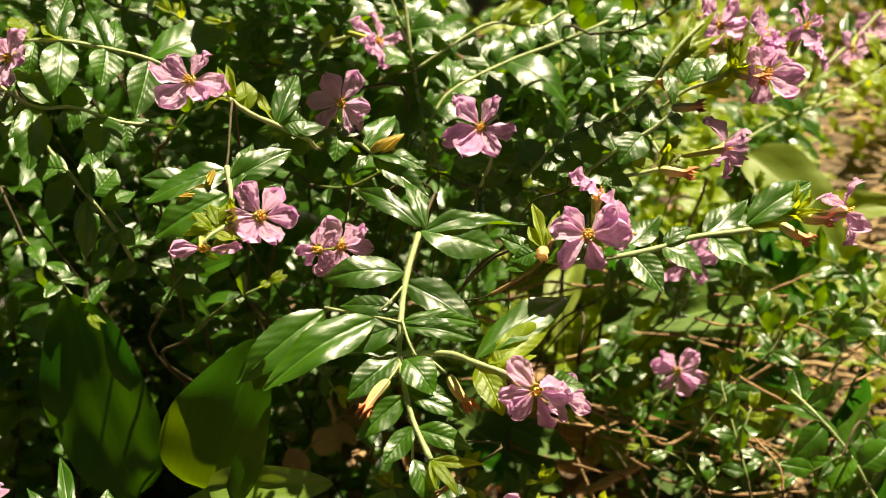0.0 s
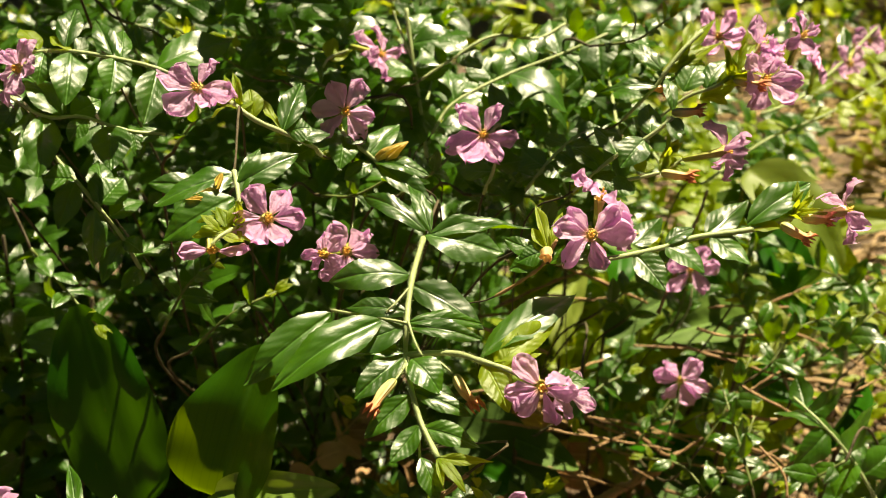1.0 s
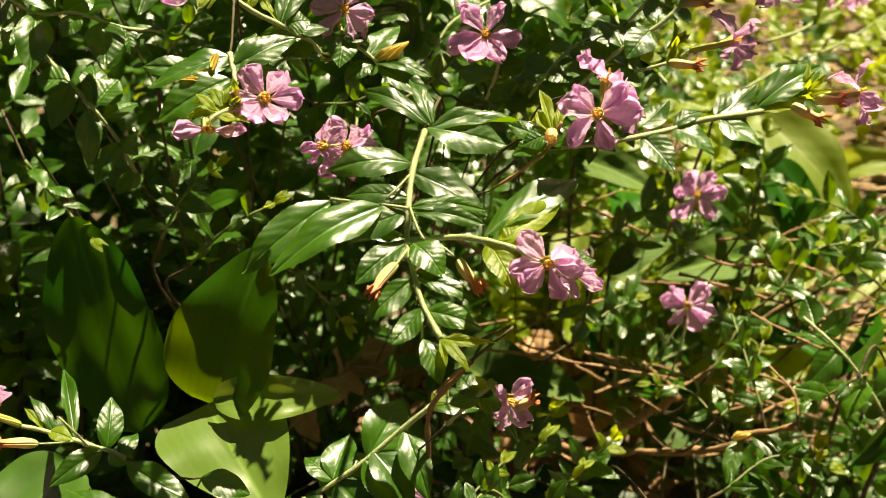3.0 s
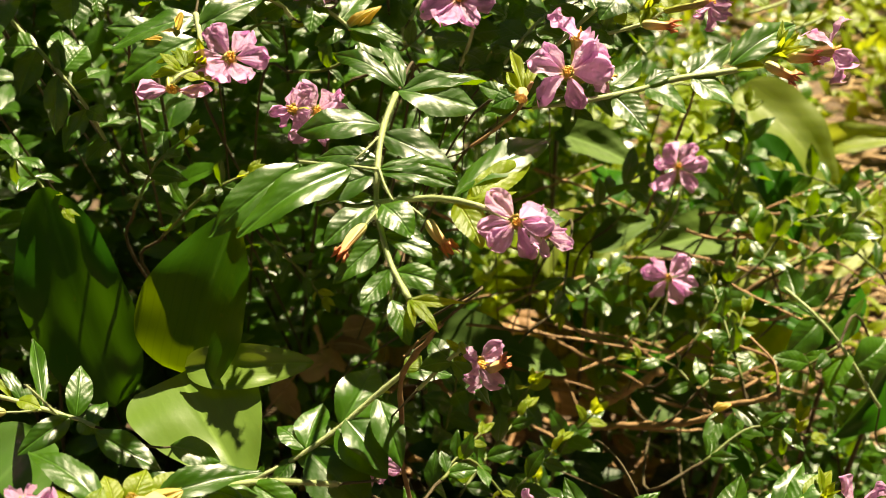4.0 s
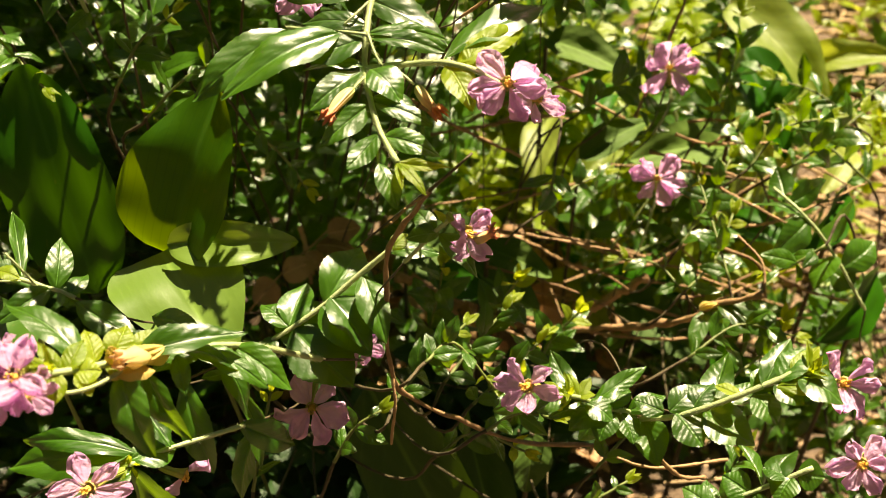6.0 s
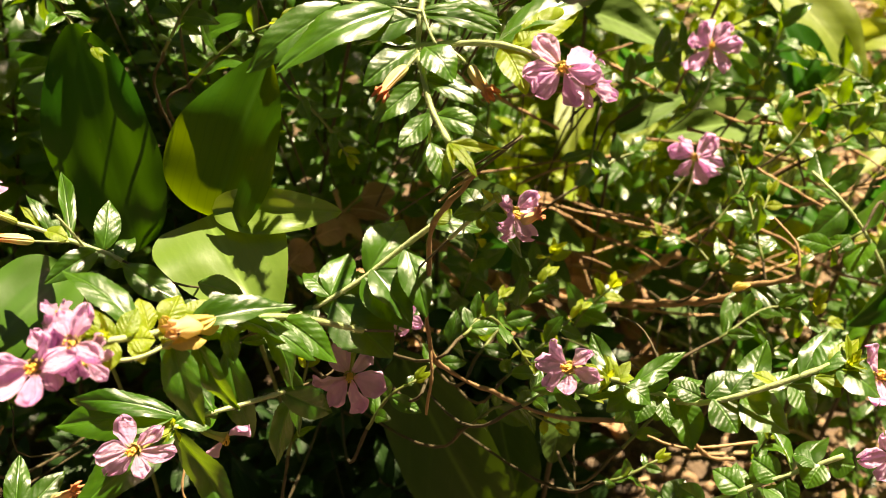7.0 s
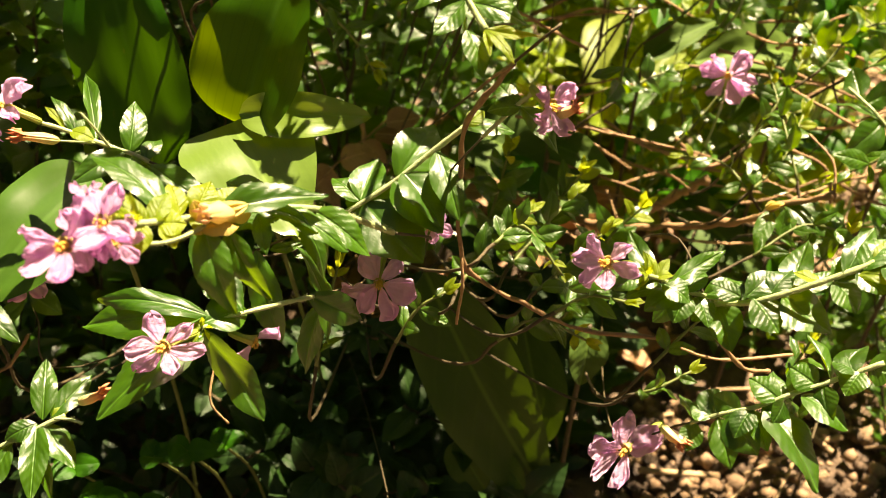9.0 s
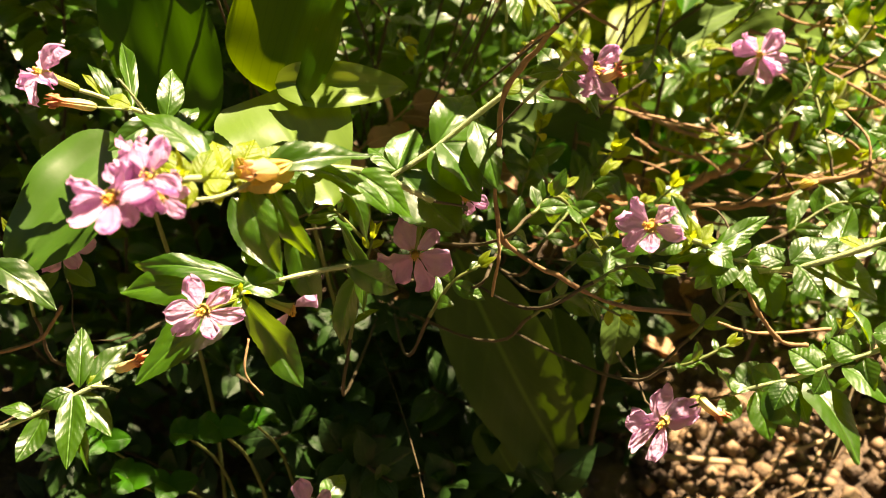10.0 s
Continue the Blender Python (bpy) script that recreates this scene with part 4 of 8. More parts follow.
leaf(b, (-0.0074, 0.2226, 0.2160), (0.0043, 0.2238, 0.2155), 0.0070, 0, "g", (0.09, -0.50, 0.86))
leaf(b, (-0.0062, 0.2196, 0.2100), (-0.0166, 0.2204, 0.2110), 0.0063, 0, "g", (0.08, -0.49, 0.87))
leaf(b, (-0.0058, 0.2191, 0.2089), (-0.0144, 0.2184, 0.2089), 0.0047, 0, "g", (0.08, -0.49, 0.87))
leaf(b, (-0.0053, 0.2175, 0.2056), (-0.0159, 0.2157, 0.2050), 0.0068, 0, "g", (0.08, -0.48, 0.87))
leaf(b, (-0.0049, 0.2159, 0.2023), (-0.0116, 0.2131, 0.2009), 0.0065, 0, "g", (0.08, -0.47, 0.88))
leaf(b, (-0.0074, 0.2239, 0.2181), (-0.0032, 0.2295, 0.2206), 0.0047, 0, "g", (0.09, -0.50, 0.86))
leaf(b, (-0.0259, 0.2218, 0.2131), (-0.0250, 0.2270, 0.2161), 0.0032, 0, "y", (0.13, -0.49, 0.86))
leaf(b, (-0.0259, 0.2217, 0.2128), (-0.0205, 0.2249, 0.2142), 0.0026, 0, "y", (0.13, -0.49, 0.86))
leaf(b, (-0.0272, 0.2216, 0.2119), (-0.0350, 0.2193, 0.2115), 0.0047, 0, "g", (0.13, -0.49, 0.86))
leaf(b, (-0.0272, 0.2214, 0.2113), (-0.0240, 0.2205, 0.2110), 0.0040, 0, "g", (0.13, -0.49, 0.86))
leaf(b, (-0.0278, 0.2212, 0.2107), (-0.0332, 0.2266, 0.2139), 0.0035, 0, "g", (0.13, -0.49, 0.86))
leaf(b, (-0.0053, 0.2153, 0.2012), (-0.0103, 0.2081, 0.1972), 0.0064, 0, "g", (0.08, -0.47, 0.88))
flower(b, (-0.0144, 0.2215, 0.2142), (0.8526, -0.5192, -0.0601), 0.0066, 10, (-0.0214, 0.2243, 0.2152))
rooted(b, (-0.0043, 0.2116, 0.1935), (-0.0058, 0.2170, 0.2045), 0.00041)

b = thing("leafy_branch", "branch with large glossy sunlit leaves", "branch", "branches of the shrub")
stem(b, [(-0.0031, 0.2141, 0.1984), (0.0018, 0.2194, 0.2034), (0.0145, 0.2266, 0.2074), (0.0260, 0.2308, 0.2102), (0.0348, 0.2316, 0.2139), (0.0415, 0.2362, 0.2156)], 0.00030, 0.00038, STEM, True)
leaf(b, (0.0145, 0.2266, 0.2074), (0.0272, 0.2187, 0.2008), 0.0093, 0, "g", (0.03, -0.49, 0.87))
leaf(b, (0.0260, 0.2308, 0.2102), (0.0242, 0.2405, 0.2154), 0.0068, 0, "g", (0.01, -0.50, 0.87))
leaf(b, (0.0260, 0.2308, 0.2102), (0.0351, 0.2254, 0.2060), 0.0071, 0, "g", (0.01, -0.50, 0.87))
leaf(b, (0.0348, 0.2316, 0.2139), (0.0345, 0.2230, 0.2083), 0.0079, 0, "g", (-0.01, -0.50, 0.87))
leaf(b, (0.0106, 0.2246, 0.2064), (0.0054, 0.2323, 0.2103), 0.0068, 0, "g", (0.04, -0.49, 0.87))
leaf(b, (0.0119, 0.2252, 0.2067), (0.0146, 0.2337, 0.2109), 0.0053, 0, "g", (0.04, -0.49, 0.87))
leaf(b, (0.0056, 0.2219, 0.2051), (0.0095, 0.2171, 0.2017), 0.0046, 0, "g", (0.05, -0.48, 0.87))
leaf(b, (0.0018, 0.2196, 0.2036), (-0.0001, 0.2280, 0.2080), 0.0056, 0, "g", (0.06, -0.48, 0.87))
leaf(b, (0.0068, 0.2226, 0.2054), (0.0018, 0.2265, 0.2072), 0.0058, 0, "g", (0.05, -0.49, 0.87))
leaf(b, (0.0196, 0.2286, 0.2088), (0.0167, 0.2369, 0.2127), 0.0053, 0, "g", (0.02, -0.49, 0.87))
leaf(b, (0.0409, 0.2357, 0.2155), (0.0464, 0.2318, 0.2118), 0.0061, 0, "g", (-0.03, -0.50, 0.86))
leaf(b, (0.0018, 0.2194, 0.2034), (0.0081, 0.2209, 0.2041), 0.0055, 0, "g", (0.06, -0.48, 0.88))
leaf(b, (0.0094, 0.2238, 0.2059), (0.0130, 0.2187, 0.2024), 0.0054, 0, "g", (0.04, -0.49, 0.87))
leaf(b, (0.0348, 0.2316, 0.2139), (0.0398, 0.2390, 0.2172), 0.0052, 0, "g", (-0.01, -0.50, 0.87))
leaf(b, (-0.0025, 0.2146, 0.1989), (-0.0082, 0.2191, 0.2016), 0.0048, 0, "g", (0.07, -0.47, 0.88))
leaf(b, (-0.0019, 0.2151, 0.1993), (0.0056, 0.2142, 0.1983), 0.0062, 0, "g", (0.07, -0.47, 0.88))
rooted(b, (-0.0031, 0.2141, 0.1984), (0.0018, 0.2194, 0.2034), 0.00037)

b = thing("flowering_branch", "shoot with a shaded purple-pink flower", "branch", "branches of the shrub")
stem(b, [(0.0073, 0.1766, 0.2021), (0.0094, 0.1766, 0.2081), (0.0104, 0.1786, 0.2153), (0.0084, 0.1761, 0.2150)], 0.00030, 0.00030, STEM, True)
leaf(b, (0.0104, 0.1786, 0.2153), (0.0041, 0.1742, 0.2104), 0.0050, 0, "g", (0.04, -0.47, 0.88))
leaf(b, (0.0109, 0.1789, 0.2157), (0.0089, 0.1869, 0.2208), 0.0036, 0, "g", (0.04, -0.47, 0.88))
leaf(b, (0.0104, 0.1781, 0.2132), (0.0156, 0.1763, 0.2117), 0.0052, 0, "g", (0.04, -0.47, 0.88))
leaf(b, (0.0094, 0.1766, 0.2081), (0.0147, 0.1779, 0.2086), 0.0051, 0, "g", (0.04, -0.46, 0.89))
leaf(b, (0.0089, 0.1767, 0.2069), (0.0020, 0.1785, 0.2071), 0.0053, 0, "g", (0.04, -0.45, 0.89))
leaf(b, (0.0084, 0.1766, 0.2045), (0.0115, 0.1746, 0.2032), 0.0045, 0, "g", (0.04, -0.45, 0.89))
flower(b, (0.0071, 0.1732, 0.2160), (0.0102, -0.9574, 0.2884), 0.0064, 30, (0.0093, 0.1787, 0.2135))
rooted(b, (0.0073, 0.1766, 0.2021), (0.0094, 0.1766, 0.2081), 0.00037)

b = thing("leafy_branch", "yellow-green young stem with tender leaves", "branch", "branches of the shrub")
stem(b, [(-0.0053, 0.2129, 0.2114), (0.0019, 0.2154, 0.2155), (0.0103, 0.2198, 0.2187), (0.0201, 0.2215, 0.2175), (0.0264, 0.2251, 0.2195)], 0.00027, 0.00030, STEM, True)
leaf(b, (0.0103, 0.2198, 0.2187), (0.0147, 0.2253, 0.2218), 0.0025, 0, "y", (0.04, -0.50, 0.86))
leaf(b, (0.0140, 0.2203, 0.2181), (0.0202, 0.2242, 0.2199), 0.0028, 0, "y", (0.03, -0.50, 0.86))
leaf(b, (0.0043, 0.2166, 0.2163), (-0.0018, 0.2205, 0.2187), 0.0063, 0, "g", (0.06, -0.50, 0.87))
leaf(b, (0.0031, 0.2160, 0.2159), (0.0078, 0.2133, 0.2138), 0.0063, 0, "g", (0.06, -0.50, 0.87))
leaf(b, (-0.0005, 0.2147, 0.2143), (-0.0054, 0.2194, 0.2165), 0.0059, 0, "g", (0.07, -0.49, 0.87))
leaf(b, (0.0189, 0.2213, 0.2177), (0.0212, 0.2184, 0.2150), 0.0040, 0, "g", (0.02, -0.50, 0.86))
rooted(b, (-0.0053, 0.2129, 0.2114), (0.0019, 0.2154, 0.2155), 0.00032)

b = thing("flowering_branch", "shoot with a pink flower in profile", "branch", "branches of the shrub")
stem(b, [(0.0226, 0.1594, 0.2112), (0.0294, 0.1589, 0.2180), (0.0353, 0.1590, 0.2219), (0.0390, 0.1597, 0.2249)], 0.00027, 0.00034, STEM, True)
stem(b, [(0.0293, 0.1558, 0.2147), (0.0333, 0.1544, 0.2162), (0.0364, 0.1539, 0.2173)], 0.00023, 0.00027, STEM, True)
leaf(b, (0.0353, 0.1591, 0.2221), (0.0356, 0.1652, 0.2251), 0.0040, 0, "g", (-0.04, -0.46, 0.89))
leaf(b, (0.0344, 0.1590, 0.2213), (0.0298, 0.1541, 0.2182), 0.0048, 0, "g", (-0.04, -0.46, 0.89))
leaf(b, (0.0308, 0.1589, 0.2188), (0.0345, 0.1573, 0.2182), 0.0040, 0, "g", (-0.03, -0.46, 0.89))
leaf(b, (0.0299, 0.1589, 0.2182), (0.0265, 0.1652, 0.2208), 0.0045, 0, "g", (-0.02, -0.46, 0.89))
leaf(b, (0.0342, 0.1545, 0.2170), (0.0338, 0.1563, 0.2187), 0.0037, 0, "y", (-0.04, -0.45, 0.89))
leaf(b, (0.0367, 0.1539, 0.2173), (0.0404, 0.1601, 0.2208), 0.0023, 0, "y", (-0.05, -0.45, 0.89))
leaf(b, (0.0364, 0.1539, 0.2173), (0.0385, 0.1559, 0.2189), 0.0016, 0, "y", (-0.05, -0.45, 0.89))
leaf(b, (0.0272, 0.1591, 0.2157), (0.0226, 0.1639, 0.2177), 0.0048, 0, "g", (-0.01, -0.45, 0.89))
leaf(b, (0.0263, 0.1591, 0.2148), (0.0289, 0.1559, 0.2130), 0.0047, 0, "g", (-0.01, -0.45, 0.89))
leaf(b, (0.0244, 0.1594, 0.2134), (0.0202, 0.1622, 0.2141), 0.0051, 0, "g", (-0.01, -0.45, 0.89))
leaf(b, (0.0315, 0.1550, 0.2156), (0.0289, 0.1523, 0.2139), 0.0040, 0, "g", (-0.03, -0.45, 0.89))
leaf(b, (0.0381, 0.1596, 0.2244), (0.0407, 0.1576, 0.2228), 0.0033, 0, "g", (-0.05, -0.47, 0.88))
spent_tube(b, (0.0365, 0.1530, 0.2177), (0.0412, 0.1509, 0.2180))
spent_tube(b, (0.0393, 0.1628, 0.2244), (0.0441, 0.1621, 0.2251))
stem(b, [(0.0367, 0.1539, 0.2173), (0.0390, 0.1555, 0.2180), (0.0404, 0.1560, 0.2188)], 0.00023, 0.00023, STEM, True)
flower(b, (0.0476, 0.1558, 0.2203), (0.9857, -0.1681, -0.0137), 0.0047, 10, (0.0404, 0.1560, 0.2188))
bracts(b, (0.0385, 0.1560, 0.2195), (0.8, 0.0, 0.4), 8, 0.0040)
rooted(b, (0.0226, 0.1594, 0.2112), (0.0294, 0.1589, 0.2180), 0.00032)

b = thing("leafy_branch", "crowded shoot of small dark glossy leaves", "branch", "branches of the shrub")
stem(b, [(0.0151, 0.1805, 0.2001), (0.0193, 0.1815, 0.2056), (0.0238, 0.1856, 0.2085), (0.0284, 0.1889, 0.2100)], 0.00027, 0.00023, STEM, True)
leaf(b, (0.0193, 0.1815, 0.2056), (0.0150, 0.1847, 0.2077), 0.0055, 0, "g", (0.01, -0.45, 0.89))
leaf(b, (0.0199, 0.1820, 0.2060), (0.0235, 0.1793, 0.2043), 0.0060, 0, "g", (0.01, -0.46, 0.89))
leaf(b, (0.0172, 0.1812, 0.2034), (0.0129, 0.1826, 0.2039), 0.0059, 0, "g", (0.02, -0.45, 0.89))
leaf(b, (0.0177, 0.1811, 0.2034), (0.0219, 0.1781, 0.2013), 0.0055, 0, "g", (0.02, -0.45, 0.89))
leaf(b, (0.0238, 0.1856, 0.2085), (0.0195, 0.1876, 0.2093), 0.0046, 0, "g", (0.00, -0.46, 0.89))
leaf(b, (0.0238, 0.1856, 0.2085), (0.0285, 0.1830, 0.2071), 0.0063, 0, "g", (0.00, -0.46, 0.89))
leaf(b, (0.0261, 0.1874, 0.2094), (0.0307, 0.1895, 0.2103), 0.0038, 0, "g", (-0.00, -0.47, 0.89))
leaf(b, (0.0221, 0.1841, 0.2074), (0.0263, 0.1804, 0.2050), 0.0057, 0, "g", (0.01, -0.46, 0.89))
leaf(b, (0.0156, 0.1808, 0.2012), (0.0107, 0.1801, 0.2003), 0.0053, 0, "g", (0.02, -0.45, 0.89))
leaf(b, (0.0282, 0.1887, 0.2098), (0.0299, 0.1856, 0.2079), 0.0040, 0, "g", (-0.01, -0.47, 0.88))
rooted(b, (0.0151, 0.1805, 0.2001), (0.0193, 0.1815, 0.2056), 0.00032)

b = thing("flowering_branch", "sunlit yellow-green shoot crowded with pink flowers", "branch", "branches of the shrub")
stem(b, [(0.0339, 0.1824, 0.2147), (0.0398, 0.1830, 0.2213), (0.0417, 0.1836, 0.2242), (0.0448, 0.1856, 0.2275), (0.0487, 0.1884, 0.2303)], 0.00027, 0.00038, STEM, True)
stem(b, [(0.0400, 0.1807, 0.2155), (0.0454, 0.1810, 0.2199), (0.0507, 0.1803, 0.2224), (0.0559, 0.1819, 0.2251)], 0.00027, 0.00030, STEM, True)
leaf(b, (0.0422, 0.1839, 0.2248), (0.0521, 0.1938, 0.2308), 0.0029, 0, "y", (-0.05, -0.49, 0.87))
leaf(b, (0.0409, 0.1837, 0.2241), (0.0533, 0.1895, 0.2279), 0.0026, 0, "y", (-0.05, -0.48, 0.87))
leaf(b, (0.0407, 0.1838, 0.2243), (0.0348, 0.1905, 0.2273), 0.0034, 0, "g", (-0.05, -0.49, 0.87))
leaf(b, (0.0403, 0.1829, 0.2213), (0.0295, 0.1841, 0.2197), 0.0032, 0, "g", (-0.05, -0.48, 0.88))
leaf(b, (0.0418, 0.1831, 0.2229), (0.0424, 0.1767, 0.2187), 0.0026, 0, "g", (-0.05, -0.48, 0.87))
leaf(b, (0.0449, 0.1815, 0.2208), (0.0489, 0.1880, 0.2247), 0.0055, 0, "g", (-0.06, -0.48, 0.88))
leaf(b, (0.0488, 0.1806, 0.2217), (0.0531, 0.1864, 0.2253), 0.0040, 0, "g", (-0.07, -0.48, 0.88))
leaf(b, (0.0478, 0.1801, 0.2197), (0.0549, 0.1828, 0.2219), 0.0031, 0, "y", (-0.07, -0.47, 0.88))
leaf(b, (0.0488, 0.1800, 0.2203), (0.0526, 0.1778, 0.2196), 0.0034, 0, "y", (-0.07, -0.47, 0.88))
leaf(b, (0.0454, 0.1856, 0.2275), (0.0472, 0.1923, 0.2311), 0.0021, 0, "y", (-0.06, -0.49, 0.87))
leaf(b, (0.0538, 0.1814, 0.2242), (0.0595, 0.1883, 0.2281), 0.0021, 0, "y", (-0.08, -0.48, 0.87))
leaf(b, (0.0528, 0.1811, 0.2237), (0.0569, 0.1818, 0.2246), 0.0023, 0, "y", (-0.08, -0.48, 0.87))
leaf(b, (0.0517, 0.1805, 0.2229), (0.0546, 0.1795, 0.2227), 0.0021, 0, "y", (-0.08, -0.48, 0.88))
leaf(b, (0.0507, 0.1803, 0.2224), (0.0551, 0.1834, 0.2250), 0.0018, 0, "y", (-0.08, -0.48, 0.88))
spent_tube(b, (0.0360, 0.1865, 0.2215), (0.0423, 0.1834, 0.2200))
spent_tube(b, (0.0538, 0.1808, 0.2233), (0.0584, 0.1775, 0.2235))
flower(b, (0.0597, 0.1810, 0.2234), (0.2026, -0.9232, 0.3265), 0.0056, 20, (0.0556, 0.1842, 0.2230))
bracts(b, (0.0545, 0.1815, 0.2245), (0.7, 0.0, 0.5), 16, 0.0055)
flower(b, (0.0607, 0.1902, 0.2272), (0.5741, -0.0361, 0.8180), 0.0045, 10, (0.0568, 0.1862, 0.2245))
flower(b, (0.0627, 0.1856, 0.2253), (0.8587, -0.1192, 0.4984), 0.0036, 10, (0.0579, 0.1857, 0.2235))
flower(b, (0.0732, 0.2064, 0.2228), (0.6430, -0.7136, 0.2780), 0.0046, 30, (0.0715, 0.2071, 0.2162))
flower(b, (0.0592, 0.2198, 0.2182), (0.1078, -0.9372, 0.3316), 0.0056, 20, (0.0591, 0.2265, 0.2138))
rooted(b, (0.0339, 0.1824, 0.2147), (0.0398, 0.1830, 0.2213), 0.00032)

b = thing("flowering_branch", "yellow-green flower stem standing behind the shrub", "branch", "branches of the shrub")
stem(b, [(0.0676, 0.2523, 0.1672), (0.0858, 0.2756, 0.1667), (0.0966, 0.2826, 0.1686), (0.1102, 0.2882, 0.1718), (0.1285, 0.2957, 0.1802)], 0.00030, 0.00030, STEM, True)
stem(b, [(0.0822, 0.2615, 0.1822), (0.0954, 0.2731, 0.1820), (0.1157, 0.3024, 0.1818), (0.1309, 0.3220, 0.1851)], 0.00034, 0.00034, STEM, True)
leaf(b, (0.0966, 0.2826, 0.1686), (0.0877, 0.2852, 0.1683), 0.0049, 0, "y", (-0.11, -0.46, 0.88))
leaf(b, (0.1102, 0.2882, 0.1718), (0.1011, 0.2890, 0.1701), 0.0048, 0, "y", (-0.13, -0.46, 0.88))
leaf(b, (0.1102, 0.2882, 0.1718), (0.1181, 0.2876, 0.1715), 0.0049, 0, "y", (-0.13, -0.46, 0.88))
leaf(b, (0.1202, 0.2928, 0.1771), (0.1148, 0.2974, 0.1786), 0.0048, 0, "y", (-0.15, -0.46, 0.87))
leaf(b, (0.1157, 0.3024, 0.1818), (0.1176, 0.3129, 0.1883), 0.0039, 0, "g", (-0.14, -0.47, 0.87))
leaf(b, (0.1207, 0.3089, 0.1828), (0.1265, 0.3042, 0.1794), 0.0045, 0, "y", (-0.15, -0.48, 0.87))
leaf(b, (0.0977, 0.2759, 0.1816), (0.1059, 0.2796, 0.1842), 0.0041, 0, "y", (-0.12, -0.47, 0.88))
leaf(b, (0.0877, 0.2657, 0.1819), (0.0841, 0.2711, 0.1845), 0.0040, 0, "y", (-0.11, -0.46, 0.88))
leaf(b, (0.1030, 0.2848, 0.1820), (0.0959, 0.2880, 0.1824), 0.0045, 0, "y", (-0.13, -0.47, 0.87))
leaf(b, (0.1202, 0.2928, 0.1771), (0.1240, 0.2890, 0.1744), 0.0050, 0, "y", (-0.15, -0.46, 0.87))
flower(b, (0.1173, 0.3018, 0.1807), (0.0103, -0.9426, 0.3336), 0.0055, 10, (0.1207, 0.3089, 0.1828))
flower(b, (0.1283, 0.3198, 0.1814), (0.1078, -0.9372, 0.3316), 0.0054, 10, (0.1309, 0.3232, 0.1774))
flower(b, (0.0877, 0.2396, 0.2040), (0.4456, -0.8574, 0.2574), 0.0040, 30, (0.1038, 0.2916, 0.1776))
rooted(b, (0.0676, 0.2523, 0.1672), (0.0858, 0.2756, 0.1667), 0.00037)

b = thing("flowering_branch", "low shoot with a crumpled pink flower", "branch", "branches of the shrub")
stem(b, [(-0.0004, 0.1141, 0.1741), (0.0040, 0.1129, 0.1800), (0.0069, 0.1116, 0.1837)], 0.00027, 0.00030, STEM, True)
leaf(b, (0.0048, 0.1125, 0.1803), (-0.0001, 0.1124, 0.1794), 0.0030, 0, "g", (0.06, -0.39, 0.92))
leaf(b, (0.0040, 0.1129, 0.1800), (0.0014, 0.1168, 0.1815), 0.0030, 0, "g", (0.06, -0.39, 0.92))
leaf(b, (0.0061, 0.1120, 0.1822), (0.0040, 0.1137, 0.1835), 0.0013, 0, "y", (0.05, -0.39, 0.92))
leaf(b, (0.0048, 0.1125, 0.1803), (0.0105, 0.1080, 0.1752), 0.0031, 0, "g", (0.06, -0.39, 0.92))
spent_tube(b, (0.0098, 0.1098, 0.1806), (0.0126, 0.1096, 0.1822))
flower(b, (0.0087, 0.1079, 0.1832), (0.7475, -0.5817, -0.3208), 0.0042, 10, (0.0061, 0.1126, 0.1835))
rooted(b, (-0.0004, 0.1141, 0.1741), (0.0040, 0.1129, 0.1800), 0.00032)

b = thing("flowering_branch", "leafy branch with a shaded rose-pink flower", "branch", "branches of the shrub")
stem(b, [(-0.0293, 0.1213, 0.1505), (-0.0220, 0.1227, 0.1538), (-0.0147, 0.1241, 0.1587), (-0.0085, 0.1256, 0.1639), (-0.0029, 0.1258, 0.1691)], 0.00034, 0.00042, STEM, True)
leaf(b, (-0.0202, 0.1233, 0.1555), (-0.0250, 0.1277, 0.1569), 0.0044, 0, "g", (0.10, -0.41, 0.91))
leaf(b, (-0.0199, 0.1233, 0.1557), (-0.0175, 0.1315, 0.1586), 0.0054, 0, "g", (0.10, -0.41, 0.91))
leaf(b, (-0.0192, 0.1230, 0.1553), (-0.0091, 0.1150, 0.1495), 0.0098, 0, "g", (0.10, -0.40, 0.91))
leaf(b, (-0.0143, 0.1243, 0.1594), (-0.0061, 0.1171, 0.1542), 0.0074, 0, "g", (0.08, -0.42, 0.91))
leaf(b, (-0.0076, 0.1255, 0.1643), (-0.0036, 0.1157, 0.1576), 0.0048, 0, "g", (0.06, -0.43, 0.90))
leaf(b, (-0.0138, 0.1243, 0.1594), (-0.0086, 0.1357, 0.1632), 0.0071, 0, "g", (0.08, -0.42, 0.91))
leaf(b, (-0.0130, 0.1246, 0.1606), (-0.0062, 0.1160, 0.1560), 0.0064, 0, "g", (0.08, -0.42, 0.91))
leaf(b, (-0.0225, 0.1238, 0.1545), (-0.0085, 0.1262, 0.1545), 0.0090, 0, "g", (0.10, -0.30, 0.95))
leaf(b, (-0.0029, 0.1258, 0.1691), (-0.0002, 0.1286, 0.1702), 0.0025, 0, "y", (0.05, -0.44, 0.90))
leaf(b, (-0.0033, 0.1258, 0.1686), (0.0048, 0.1265, 0.1677), 0.0037, 0, "g", (0.05, -0.44, 0.90))
leaf(b, (-0.0220, 0.1227, 0.1538), (-0.0254, 0.1196, 0.1507), 0.0029, 0, "g", (0.10, -0.40, 0.91))
